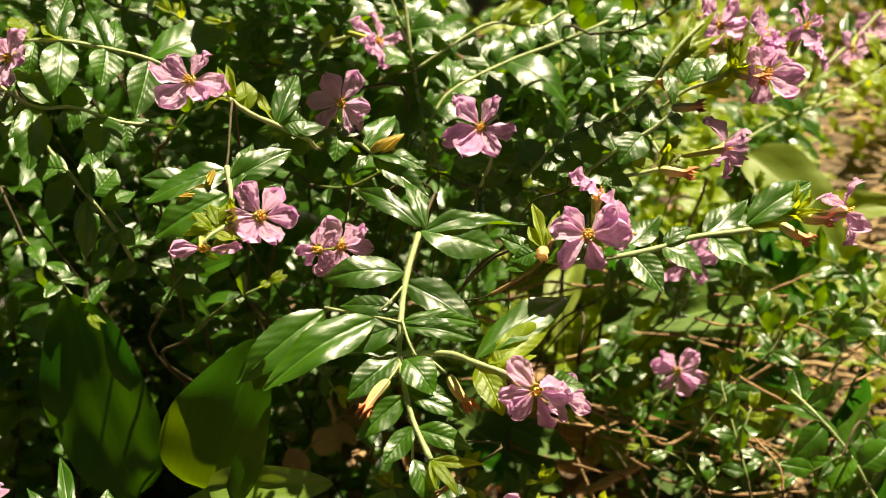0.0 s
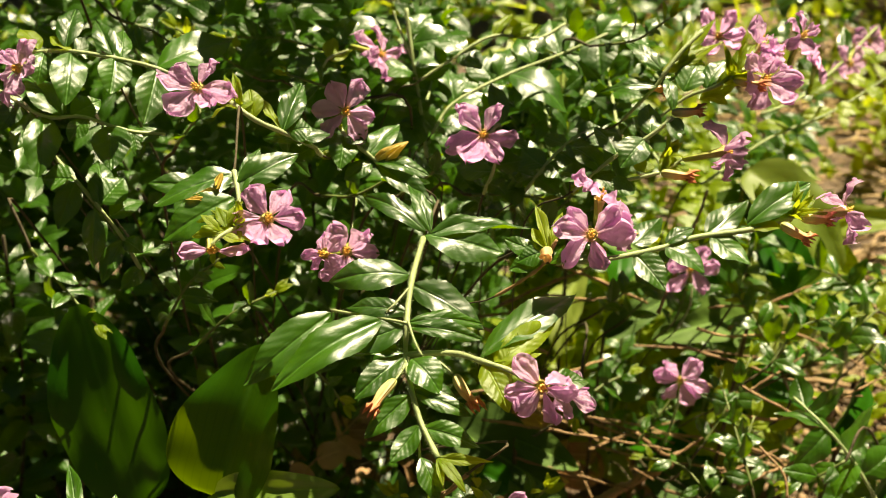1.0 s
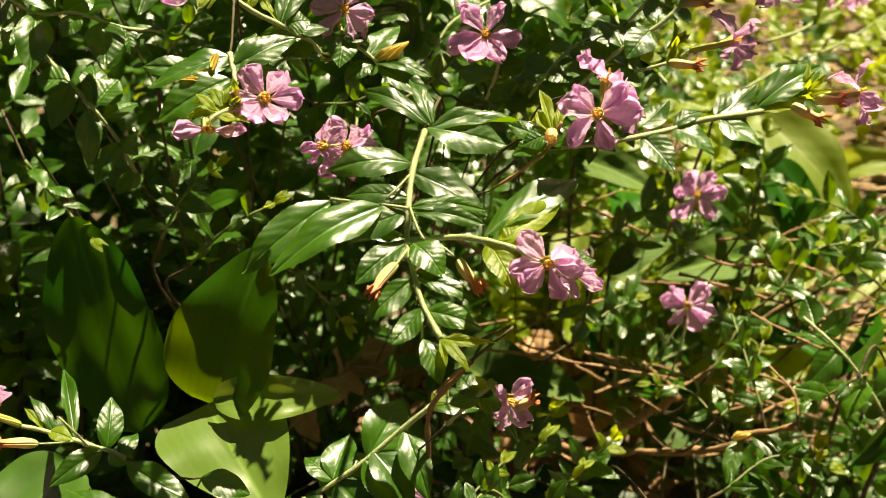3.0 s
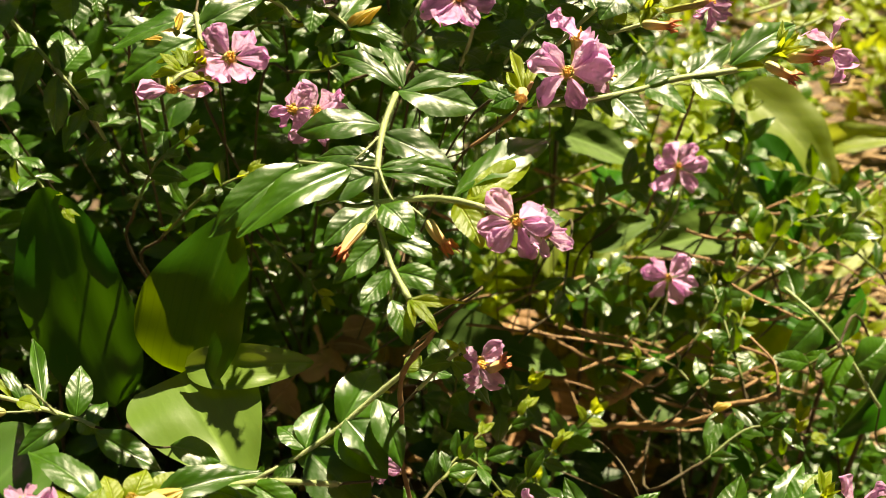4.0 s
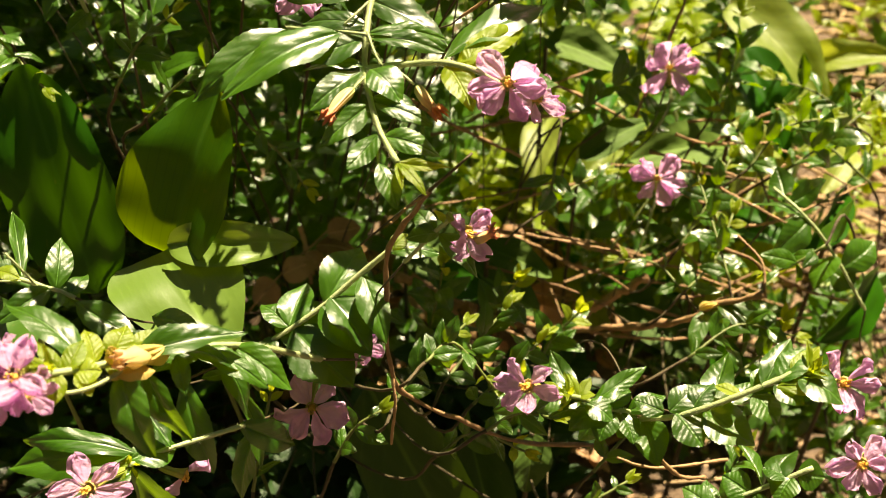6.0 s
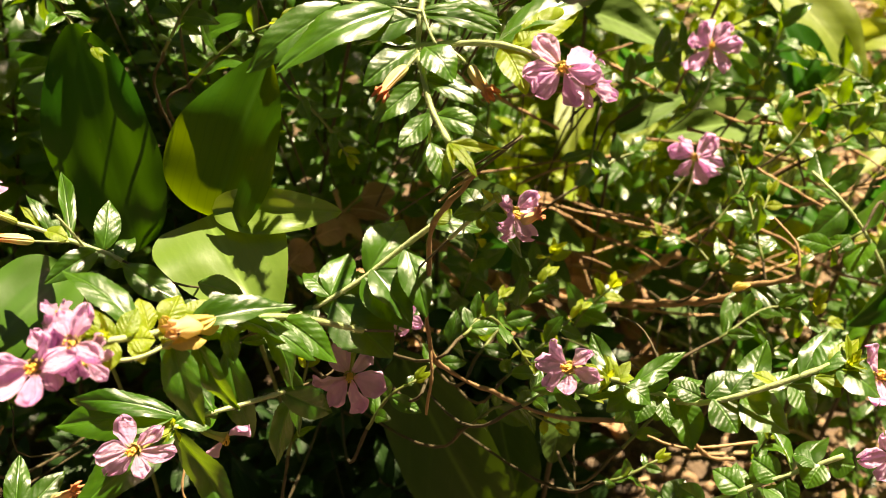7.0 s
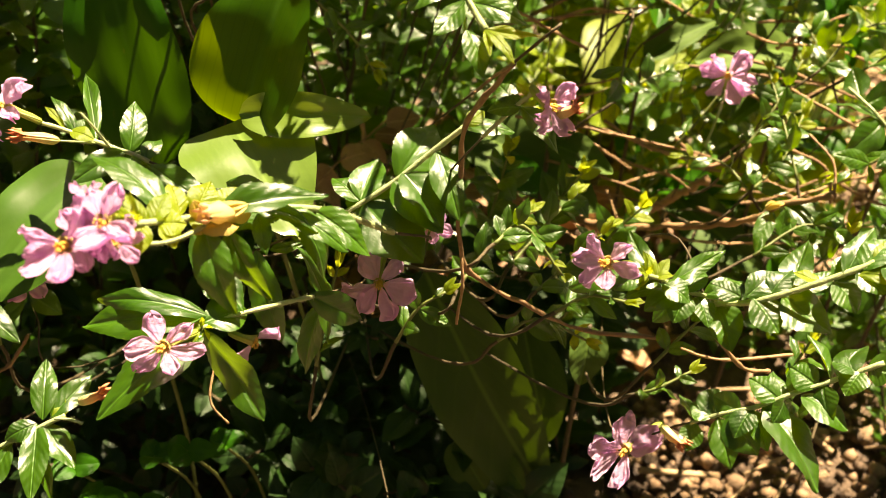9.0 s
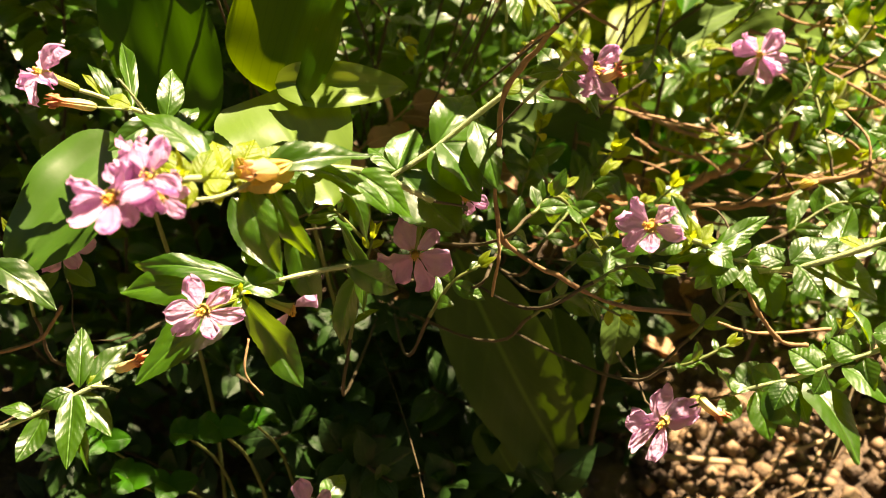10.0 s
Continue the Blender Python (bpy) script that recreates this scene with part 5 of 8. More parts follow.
flower(b, (-0.0166, 0.1192, 0.1416), (0.0, -0.9357, 0.1), 0.0054, 8, (-0.0162, 0.1268, 0.1420))
flower(b, (-0.0086, 0.1284, 0.1473), (0.0355, -0.9070, 0.4197), 0.0029, 0, (-0.0082, 0.1320, 0.1473))
rooted(b, (-0.0293, 0.1213, 0.1505), (-0.0220, 0.1227, 0.1538), 0.00041)

b = thing("bare_twig", "rough reddish-brown bare twig hanging down", "twig", "branches of the shrub")
stem(b, [(0.0033, 0.1112, 0.1879), (-0.0004, 0.1162, 0.1795), (-0.0031, 0.1203, 0.1716), (-0.0037, 0.1215, 0.1597), (-0.0030, 0.1217, 0.1464), (0.0005, 0.1240, 0.1393), (0.0095, 0.1281, 0.1309), (0.0197, 0.1322, 0.1224), (0.0353, 0.1381, 0.1163)], 0.00045, 0.00040, BARK, False)
stem(b, [(-0.0030, 0.1217, 0.1464), (-0.0027, 0.1200, 0.1407), (-0.0035, 0.1195, 0.1332)], 0.00030, 0.00025, BARK, False)
stem(b, [(0.0033, 0.1112, 0.1879), (0.0006, 0.1090, 0.1868), (-0.0021, 0.1059, 0.1860)], 0.00025, 0.00020, BARK, False)
rooted(b, (0.0033, 0.1112, 0.1879), (-0.0004, 0.1162, 0.1795), 0.00041)

b = thing("bare_twig", "long curved bare brown twig with few leaves", "twig", "branches of the shrub")
stem(b, [(-0.0070, 0.2260, 0.0967), (0.0118, 0.2254, 0.0915), (0.0231, 0.2123, 0.0927), (0.0331, 0.1990, 0.0996), (0.0485, 0.1871, 0.1089), (0.0584, 0.1757, 0.1189), (0.0641, 0.1717, 0.1260), (0.0721, 0.1662, 0.1324)], 0.00105, 0.00066, BARK, False)
stem(b, [(0.0721, 0.1662, 0.1324), (0.0719, 0.1710, 0.1369), (0.0679, 0.1773, 0.1399)], 0.00030, 0.00025, BARK, False)
leaf(b, (0.0641, 0.1717, 0.1260), (0.0744, 0.1649, 0.1225), 0.0059, 0, "g", (-0.08, -0.37, 0.93))
leaf(b, (0.0623, 0.1730, 0.1236), (0.0582, 0.1647, 0.1182), 0.0037, 0, "g", (-0.08, -0.37, 0.93))
leaf(b, (0.0641, 0.1718, 0.1263), (0.0602, 0.1712, 0.1253), 0.0020, 0, "d", (-0.08, -0.37, 0.92))
leaf(b, (-0.0032, 0.2238, 0.0918), (0.0118, 0.2230, 0.0904), 0.0078, 0, "b", (0.07, -0.38, 0.92))
leaf(b, (0.0028, 0.2239, 0.0908), (0.0103, 0.2202, 0.0842), 0.0067, 40, "b", (0.05, -0.38, 0.92))
leaf(b, (0.0133, 0.2238, 0.0917), (0.0208, 0.2205, 0.0858), 0.0058, 0, "b", (0.04, -0.38, 0.92))
rooted(b, (-0.0070, 0.2260, 0.0967), (0.0118, 0.2254, 0.0915), 0.00037)

b = thing("flowering_branch", "shoot with pink flower and orange spent tube", "branch", "branches of the shrub")
stem(b, [(-0.0524, 0.1184, 0.1647), (-0.0553, 0.1198, 0.1651), (-0.0614, 0.1215, 0.1661), (-0.0665, 0.1216, 0.1681), (-0.0693, 0.1211, 0.1693)], 0.00030, 0.00034, STEM, True)
stem(b, [(-0.0587, 0.1207, 0.1649), (-0.0603, 0.1192, 0.1697), (-0.0620, 0.1189, 0.1727)], 0.00019, 0.00015, STEM, True)
leaf(b, (-0.0558, 0.1200, 0.1653), (-0.0562, 0.1279, 0.1700), 0.0039, 0, "g", (0.21, -0.40, 0.89))
leaf(b, (-0.0567, 0.1202, 0.1653), (-0.0637, 0.1135, 0.1631), 0.0038, 0, "g", (0.22, -0.40, 0.89))
leaf(b, (-0.0553, 0.1198, 0.1651), (-0.0521, 0.1186, 0.1634), 0.0040, 0, "g", (0.21, -0.40, 0.89))
leaf(b, (-0.0644, 0.1216, 0.1674), (-0.0694, 0.1269, 0.1710), 0.0020, 0, "g", (0.24, -0.40, 0.88))
leaf(b, (-0.0653, 0.1216, 0.1677), (-0.0613, 0.1205, 0.1670), 0.0027, 0, "y", (0.24, -0.40, 0.88))
leaf(b, (-0.0661, 0.1217, 0.1681), (-0.0698, 0.1247, 0.1703), 0.0013, 0, "y", (0.24, -0.40, 0.88))
leaf(b, (-0.0614, 0.1216, 0.1663), (-0.0662, 0.1352, 0.1707), 0.0025, 0, "g", (0.23, -0.40, 0.89))
leaf(b, (-0.0533, 0.1187, 0.1648), (-0.0517, 0.1239, 0.1655), 0.0027, 0, "g", (0.21, -0.40, 0.89))
leaf(b, (-0.0644, 0.1216, 0.1674), (-0.0630, 0.1248, 0.1676), 0.0025, 0, "g", (0.24, -0.40, 0.88))
flower(b, (-0.0747, 0.1206, 0.1723), (-0.9101, -0.2103, 0.3571), 0.0047, 15, (-0.0693, 0.1212, 0.1694))
spent_tube(b, (-0.0658, 0.1179, 0.1682), (-0.0710, 0.1147, 0.1708))
leaf(b, (-0.0516, 0.1161, 0.1655), (-0.0412, 0.1127, 0.1602), 0.0045, 0, "g", (0.21, -0.36, 0.91))
leaf(b, (-0.0393, 0.1133, 0.1648), (-0.0316, 0.1124, 0.1621), 0.0044, 0, "g", (0.18, -0.36, 0.91))
stem(b, [(-0.0614, 0.1214, 0.1659), (-0.0636, 0.1188, 0.1676), (-0.0658, 0.1179, 0.1682)], 0.00013, 0.00013, STEM, True)
rooted(b, (-0.0524, 0.1184, 0.1647), (-0.0553, 0.1198, 0.1651), 0.00037)

b = thing("flowering_branch", "branch with a dense pink flower head and withered calyx", "branch", "branches of the shrub")
stem(b, [(-0.0137, 0.1118, 0.1576), (-0.0215, 0.0945, 0.1733), (-0.0294, 0.0878, 0.1778), (-0.0354, 0.0821, 0.1802), (-0.0408, 0.0766, 0.1828), (-0.0436, 0.0748, 0.1838)], 0.00038, 0.00038, STEM, True)
leaf(b, (-0.0385, 0.0798, 0.1825), (-0.0493, 0.0862, 0.1861), 0.0042, 0, "g", (0.20, -0.34, 0.92))
leaf(b, (-0.0337, 0.0842, 0.1798), (-0.0204, 0.0905, 0.1784), 0.0040, 0, "g", (0.18, -0.35, 0.92))
leaf(b, (-0.0275, 0.0896, 0.1768), (-0.0177, 0.0872, 0.1718), 0.0034, 0, "g", (0.15, -0.35, 0.92))
leaf(b, (-0.0288, 0.0883, 0.1774), (-0.0215, 0.0871, 0.1748), 0.0024, 0, "g", (0.16, -0.35, 0.92))
leaf(b, (-0.0232, 0.0931, 0.1743), (-0.0151, 0.0898, 0.1693), 0.0041, 0, "g", (0.14, -0.36, 0.92))
leaf(b, (-0.0294, 0.0880, 0.1780), (-0.0376, 0.0885, 0.1781), 0.0034, 0, "g", (0.16, -0.35, 0.92))
leaf(b, (-0.0405, 0.0768, 0.1826), (-0.0443, 0.0804, 0.1847), 0.0019, 0, "y", (0.21, -0.33, 0.92))
leaf(b, (-0.0400, 0.0773, 0.1823), (-0.0389, 0.0817, 0.1839), 0.0025, 0, "y", (0.21, -0.33, 0.92))
leaf(b, (-0.0419, 0.0758, 0.1831), (-0.0447, 0.0777, 0.1844), 0.0014, 0, "y", (0.22, -0.33, 0.92))
leaf(b, (-0.0395, 0.0778, 0.1819), (-0.0362, 0.0786, 0.1814), 0.0032, 0, "y", (0.21, -0.33, 0.92))
leaf(b, (-0.0389, 0.0783, 0.1817), (-0.0372, 0.0759, 0.1797), 0.0027, 0, "y", (0.20, -0.33, 0.92))
leaf(b, (-0.0425, 0.0755, 0.1834), (-0.0458, 0.0780, 0.1850), 0.0014, 0, "y", (0.22, -0.33, 0.92))
leaf(b, (-0.0408, 0.0766, 0.1828), (-0.0409, 0.0731, 0.1805), 0.0022, 0, "y", (0.21, -0.33, 0.92))
leaf(b, (-0.0430, 0.0751, 0.1835), (-0.0415, 0.0733, 0.1820), 0.0017, 0, "y", (0.22, -0.33, 0.92))
leaf(b, (-0.0381, 0.0793, 0.1814), (-0.0403, 0.0815, 0.1827), 0.0022, 0, "y", (0.20, -0.34, 0.92))
leaf(b, (-0.0268, 0.0896, 0.1756), (-0.0332, 0.0873, 0.1745), 0.0028, 0, "g", (0.15, -0.35, 0.92))
leaf(b, (-0.0360, 0.0818, 0.1807), (-0.0348, 0.0866, 0.1825), 0.0033, 0, "y", (0.19, -0.34, 0.92))
leaf(b, (-0.0375, 0.0803, 0.1815), (-0.0394, 0.0843, 0.1835), 0.0030, 0, "y", (0.20, -0.34, 0.92))
leaf(b, (-0.0336, 0.0839, 0.1795), (-0.0308, 0.0880, 0.1807), 0.0035, 0, "y", (0.18, -0.34, 0.92))
leaf(b, (-0.0354, 0.0823, 0.1803), (-0.0326, 0.0845, 0.1807), 0.0029, 0, "y", (0.19, -0.34, 0.92))
leaf(b, (-0.0365, 0.0810, 0.1807), (-0.0329, 0.0804, 0.1794), 0.0027, 0, "y", (0.19, -0.34, 0.92))
leaf(b, (-0.0293, 0.0873, 0.1773), (-0.0277, 0.0829, 0.1740), 0.0023, 0, "g", (0.16, -0.35, 0.92))
leaf(b, (-0.0350, 0.0814, 0.1790), (-0.0305, 0.0753, 0.1703), 0.0048, 55, "g", (0.19, -0.34, 0.92))
leaf(b, (-0.0326, 0.0835, 0.1778), (-0.0267, 0.0794, 0.1696), 0.0036, 60, "g", (0.18, -0.34, 0.92))
leaf(b, (-0.0249, 0.0912, 0.1744), (-0.0208, 0.0869, 0.1667), 0.0032, 0, "g", (0.14, -0.35, 0.92))
spent_tube(b, (-0.0312, 0.0822, 0.1808), (-0.0345, 0.0792, 0.1826), True)
leaf(b, (-0.0345, 0.0806, 0.1806), (-0.0296, 0.0838, 0.1812), 0.0024, 35, "d", (0.19, -0.34, 0.92))
leaf(b, (-0.0350, 0.0800, 0.1800), (-0.0306, 0.0816, 0.1792), 0.0020, -40, "d", (0.19, -0.34, 0.92))
leaf(b, (-0.0353, 0.0819, 0.1799), (-0.0357, 0.0812, 0.1832), 0.0018, 0, "d", (0.19, -0.34, 0.92))
leaf(b, (-0.0301, 0.0872, 0.1782), (-0.0342, 0.0842, 0.1790), 0.0022, 0, "d", (0.17, -0.35, 0.92))
leaf(b, (-0.0353, 0.0818, 0.1798), (-0.0351, 0.0790, 0.1796), 0.0016, 20, "d", (0.19, -0.34, 0.92))
stem(b, [(-0.0332, 0.0820, 0.1799), (-0.0375, 0.0763, 0.1806), (-0.0418, 0.0743, 0.1813)], 0.00023, 0.00023, STEM, True)
flower(b, (-0.0440, 0.0716, 0.1862), (-0.1538, -0.9179, 0.3658), 0.0038, 10, (-0.0437, 0.0789, 0.1826))
bracts(b, (-0.0425, 0.0762, 0.1834), (-0.6, -0.5, 0.3), 14, 0.0036)
flower(b, (-0.0472, 0.0675, 0.1858), (-0.2808, -0.9084, 0.3098), 0.0039, 35, (-0.0463, 0.0776, 0.1809))
flower(b, (-0.0470, 0.0719, 0.1834), (-0.0539, -0.9565, 0.2867), 0.0034, 15, (-0.0459, 0.0784, 0.1803))
flower(b, (-0.0431, 0.0721, 0.1834), (0.4715, -0.7936, 0.3845), 0.0030, 25, (-0.0435, 0.0785, 0.1803))
flower(b, (-0.0460, 0.0756, 0.1867), (-0.4032, -0.2299, 0.8858), 0.0027, 5, (-0.0449, 0.0797, 0.1820))
rooted(b, (-0.0137, 0.1118, 0.1576), (-0.0215, 0.0945, 0.1733), 0.00046)

b = thing("flowering_branch", "low branch with pink flower over a bright leaf", "branch", "branches of the shrub")
stem(b, [(-0.0264, 0.1101, 0.1456), (-0.0305, 0.1021, 0.1503), (-0.0366, 0.0977, 0.1513), (-0.0407, 0.0949, 0.1511)], 0.00030, 0.00030, STEM, True)
leaf(b, (-0.0405, 0.0962, 0.1522), (-0.0591, 0.0961, 0.1494), 0.0060, 0, "g", (0.17, -0.35, 0.92))
leaf(b, (-0.0397, 0.0965, 0.1520), (-0.0567, 0.0979, 0.1532), 0.0038, 0, "g", (0.16, -0.35, 0.92))
leaf(b, (-0.0407, 0.0947, 0.1508), (-0.0310, 0.0868, 0.1405), 0.0062, 0, "g", (-0.55, -0.80, 0.15))
leaf(b, (-0.0403, 0.0944, 0.1503), (-0.0540, 0.0826, 0.1435), 0.0065, 0, "g", (0.17, -0.34, 0.92))
leaf(b, (-0.0404, 0.0956, 0.1516), (-0.0349, 0.1003, 0.1504), 0.0055, 0, "g", (0.17, -0.35, 0.92))
leaf(b, (-0.0429, 0.1044, 0.1616), (-0.0347, 0.0969, 0.1528), 0.0054, 0, "g", (0.18, -0.38, 0.91))
leaf(b, (-0.0403, 0.0951, 0.1510), (-0.0432, 0.0973, 0.1523), 0.0018, 0, "y", (0.17, -0.35, 0.92))
leaf(b, (-0.0411, 0.0949, 0.1511), (-0.0430, 0.0910, 0.1499), 0.0017, 0, "y", (0.17, -0.35, 0.92))
leaf(b, (-0.0408, 0.0997, 0.1558), (-0.0383, 0.0988, 0.1535), 0.0031, 0, "g", (0.17, -0.36, 0.92))
leaf(b, (-0.0397, 0.0962, 0.1517), (-0.0358, 0.1040, 0.1524), 0.0038, 0, "g", (0.16, -0.35, 0.92))
flower(b, (-0.0443, 0.0870, 0.1540), (-0.1003, -0.9535, 0.2843), 0.0041, 20, (-0.0409, 0.0954, 0.1501))
bracts(b, (-0.0408, 0.0948, 0.1512), (-0.4, -0.6, 0.4), 7, 0.0032)
flower(b, (-0.0344, 0.1010, 0.1436), (0.1553, -0.9166, -0.3685), 0.0044, 90, (-0.0386, 0.1017, 0.1448), 2)
leaf(b, (-0.0355, 0.1120, 0.1529), (-0.0310, 0.1050, 0.1401), 0.0050, 50, "g", (0.17, -0.35, 0.92))
leaf(b, (-0.0300, 0.1180, 0.1496), (-0.0245, 0.1100, 0.1358), 0.0052, -45, "g", (0.17, -0.35, 0.92))
leaf(b, (-0.0253, 0.1180, 0.1400), (-0.0290, 0.1120, 0.1270), 0.0050, 45, "g", (0.12, -0.35, 0.92))
leaf(b, (-0.0270, 0.1100, 0.1460), (-0.0190, 0.1130, 0.1390), 0.0048, 40, "g", (0.12, -0.35, 0.92))
rooted(b, (-0.0264, 0.1101, 0.1456), (-0.0305, 0.1021, 0.1503), 0.00037)

b = thing("leafy_branch", "pale sunlit sprig without open flowers", "branch", "branches of the shrub")
stem(b, [(-0.0834, 0.0911, 0.1232), (-0.0740, 0.0905, 0.1287), (-0.0660, 0.0924, 0.1326), (-0.0634, 0.0932, 0.1336)], 0.00027, 0.00034, STEM, True)
leaf(b, (-0.0669, 0.0927, 0.1329), (-0.0685, 0.1021, 0.1371), 0.0037, 0, "g", (0.23, -0.30, 0.93))
leaf(b, (-0.0656, 0.0929, 0.1333), (-0.0609, 0.1005, 0.1356), 0.0035, 0, "g", (0.23, -0.30, 0.93))
leaf(b, (-0.0667, 0.0924, 0.1325), (-0.0608, 0.0867, 0.1287), 0.0041, 0, "g", (0.23, -0.30, 0.93))
leaf(b, (-0.0678, 0.0924, 0.1323), (-0.0666, 0.0817, 0.1264), 0.0040, 0, "g", (0.23, -0.29, 0.93))
leaf(b, (-0.0720, 0.0908, 0.1294), (-0.0749, 0.0832, 0.1259), 0.0038, 0, "g", (0.24, -0.28, 0.93))
leaf(b, (-0.0678, 0.0924, 0.1323), (-0.0725, 0.0903, 0.1306), 0.0033, 0, "g", (0.23, -0.29, 0.93))
leaf(b, (-0.0740, 0.0905, 0.1287), (-0.0791, 0.0903, 0.1298), 0.0029, 0, "g", (0.25, -0.28, 0.93))
leaf(b, (-0.0655, 0.0928, 0.1331), (-0.0625, 0.0952, 0.1340), 0.0017, 0, "y", (0.23, -0.30, 0.93))
leaf(b, (-0.0651, 0.0928, 0.1331), (-0.0639, 0.0957, 0.1347), 0.0014, 0, "y", (0.23, -0.30, 0.93))
leaf(b, (-0.0704, 0.0914, 0.1305), (-0.0645, 0.0847, 0.1223), 0.0027, 0, "g", (0.24, -0.29, 0.93))
spent_tube(b, (-0.0610, 0.0938, 0.1360), (-0.0566, 0.0934, 0.1386))
stem(b, [(-0.0648, 0.0921, 0.1339), (-0.0626, 0.0922, 0.1338), (-0.0601, 0.0912, 0.1341)], 0.00019, 0.00019, STEM, True)
leaf(b, (-0.0818, 0.1039, 0.1482), (-0.0708, 0.0995, 0.1427), 0.0049, 0, "g", (0.28, -0.33, 0.90))
rooted(b, (-0.0834, 0.0911, 0.1232), (-0.0740, 0.0905, 0.1287), 0.00032)

b = thing("flowering_branch", "low shoot with a bright magenta flower", "branch", "branches of the shrub")
stem(b, [(0.0351, 0.1010, 0.1557), (0.0295, 0.0975, 0.1596), (0.0246, 0.0952, 0.1635), (0.0211, 0.0938, 0.1652)], 0.00030, 0.00030, STEM, True)
leaf(b, (0.0239, 0.0949, 0.1638), (0.0209, 0.1019, 0.1668), 0.0031, 0, "g", (-0.05, -0.38, 0.92))
leaf(b, (0.0251, 0.0955, 0.1633), (0.0206, 0.0946, 0.1627), 0.0029, 0, "g", (-0.05, -0.38, 0.92))
leaf(b, (0.0270, 0.0964, 0.1618), (0.0350, 0.1012, 0.1644), 0.0025, 0, "g", (-0.06, -0.38, 0.92))
leaf(b, (0.0266, 0.0959, 0.1613), (0.0204, 0.0951, 0.1599), 0.0025, 0, "g", (-0.06, -0.38, 0.93))
leaf(b, (0.0295, 0.0974, 0.1594), (0.0276, 0.0936, 0.1567), 0.0039, 0, "g", (-0.07, -0.37, 0.93))
leaf(b, (0.0352, 0.1008, 0.1554), (0.0370, 0.0947, 0.1508), 0.0048, 0, "g", (-0.08, -0.37, 0.93))
leaf(b, (0.0246, 0.0952, 0.1636), (0.0264, 0.0976, 0.1652), 0.0016, 0, "y", (-0.05, -0.38, 0.92))
leaf(b, (0.0242, 0.0951, 0.1640), (0.0231, 0.0978, 0.1658), 0.0015, 0, "y", (-0.05, -0.38, 0.92))
leaf(b, (0.0246, 0.0952, 0.1636), (0.0269, 0.0951, 0.1641), 0.0017, 0, "y", (-0.05, -0.38, 0.92))
leaf(b, (0.0221, 0.0932, 0.1629), (0.0205, 0.0940, 0.1641), 0.0018, 0, "y", (-0.04, -0.38, 0.93))
leaf(b, (0.0295, 0.0974, 0.1595), (0.0325, 0.1018, 0.1601), 0.0036, 0, "g", (-0.07, -0.37, 0.93))
leaf(b, (0.0316, 0.0986, 0.1578), (0.0329, 0.0943, 0.1556), 0.0034, 0, "g", (-0.07, -0.37, 0.93))
leaf(b, (0.0238, 0.0946, 0.1634), (0.0126, 0.0967, 0.1598), 0.0041, 0, "g", (-0.05, -0.38, 0.92))
leaf(b, (0.0305, 0.0980, 0.1587), (0.0252, 0.0963, 0.1546), 0.0040, 0, "g", (-0.07, -0.37, 0.93))
leaf(b, (0.0256, 0.0955, 0.1623), (0.0295, 0.0933, 0.1607), 0.0037, 0, "g", (-0.06, -0.38, 0.92))
leaf(b, (0.0280, 0.0967, 0.1606), (0.0233, 0.0941, 0.1583), 0.0034, 0, "g", (-0.06, -0.37, 0.93))
leaf(b, (0.0224, 0.0943, 0.1645), (0.0182, 0.0928, 0.1630), 0.0026, 0, "g", (-0.05, -0.38, 0.92))
leaf(b, (0.0326, 0.0994, 0.1573), (0.0385, 0.1018, 0.1584), 0.0027, 0, "g", (-0.07, -0.37, 0.93))
leaf(b, (0.0336, 0.0999, 0.1565), (0.0311, 0.0971, 0.1543), 0.0037, 0, "g", (-0.08, -0.37, 0.93))
flower(b, (0.0169, 0.0921, 0.1681), (-0.7021, -0.7098, 0.0567), 0.0038, 20, (0.0217, 0.0947, 0.1646))
bracts(b, (0.0225, 0.0944, 0.1648), (-0.6, -0.3, 0.5), 9, 0.0030)
rooted(b, (0.0351, 0.1010, 0.1557), (0.0295, 0.0975, 0.1596), 0.00037)

b = thing("flowering_branch", "sunlit low branch with light pink flowers", "branch", "branches of the shrub")
stem(b, [(0.0348, 0.1005, 0.1550), (0.0392, 0.0970, 0.1585), (0.0446, 0.0959, 0.1618), (0.0501, 0.0958, 0.1648), (0.0551, 0.0964, 0.1671)], 0.00034, 0.00042, STEM, True)
leaf(b, (0.0439, 0.0976, 0.1603), (0.0478, 0.1053, 0.1638), 0.0043, 0, "g", (-0.08, -0.33, 0.94))
leaf(b, (0.0432, 0.0972, 0.1598), (0.0499, 0.0925, 0.1569), 0.0068, 0, "g", (-0.08, -0.33, 0.94))
leaf(b, (0.0391, 0.0968, 0.1593), (0.0424, 0.0925, 0.1566), 0.0056, 0, "g", (-0.07, -0.33, 0.94))
leaf(b, (0.0381, 0.0969, 0.1594), (0.0428, 0.1009, 0.1611), 0.0036, 0, "g", (-0.07, -0.33, 0.94))
leaf(b, (0.0373, 0.0968, 0.1594), (0.0332, 0.0991, 0.1598), 0.0030, 0, "g", (-0.06, -0.33, 0.94))
leaf(b, (0.0505, 0.0953, 0.1650), (0.0557, 0.1026, 0.1684), 0.0034, 0, "g", (-0.11, -0.33, 0.94))
leaf(b, (0.0495, 0.0960, 0.1637), (0.0538, 0.0995, 0.1654), 0.0037, 0, "g", (-0.11, -0.33, 0.94))
leaf(b, (0.0529, 0.0955, 0.1660), (0.0572, 0.1001, 0.1682), 0.0042, 0, "g", (-0.12, -0.33, 0.94))
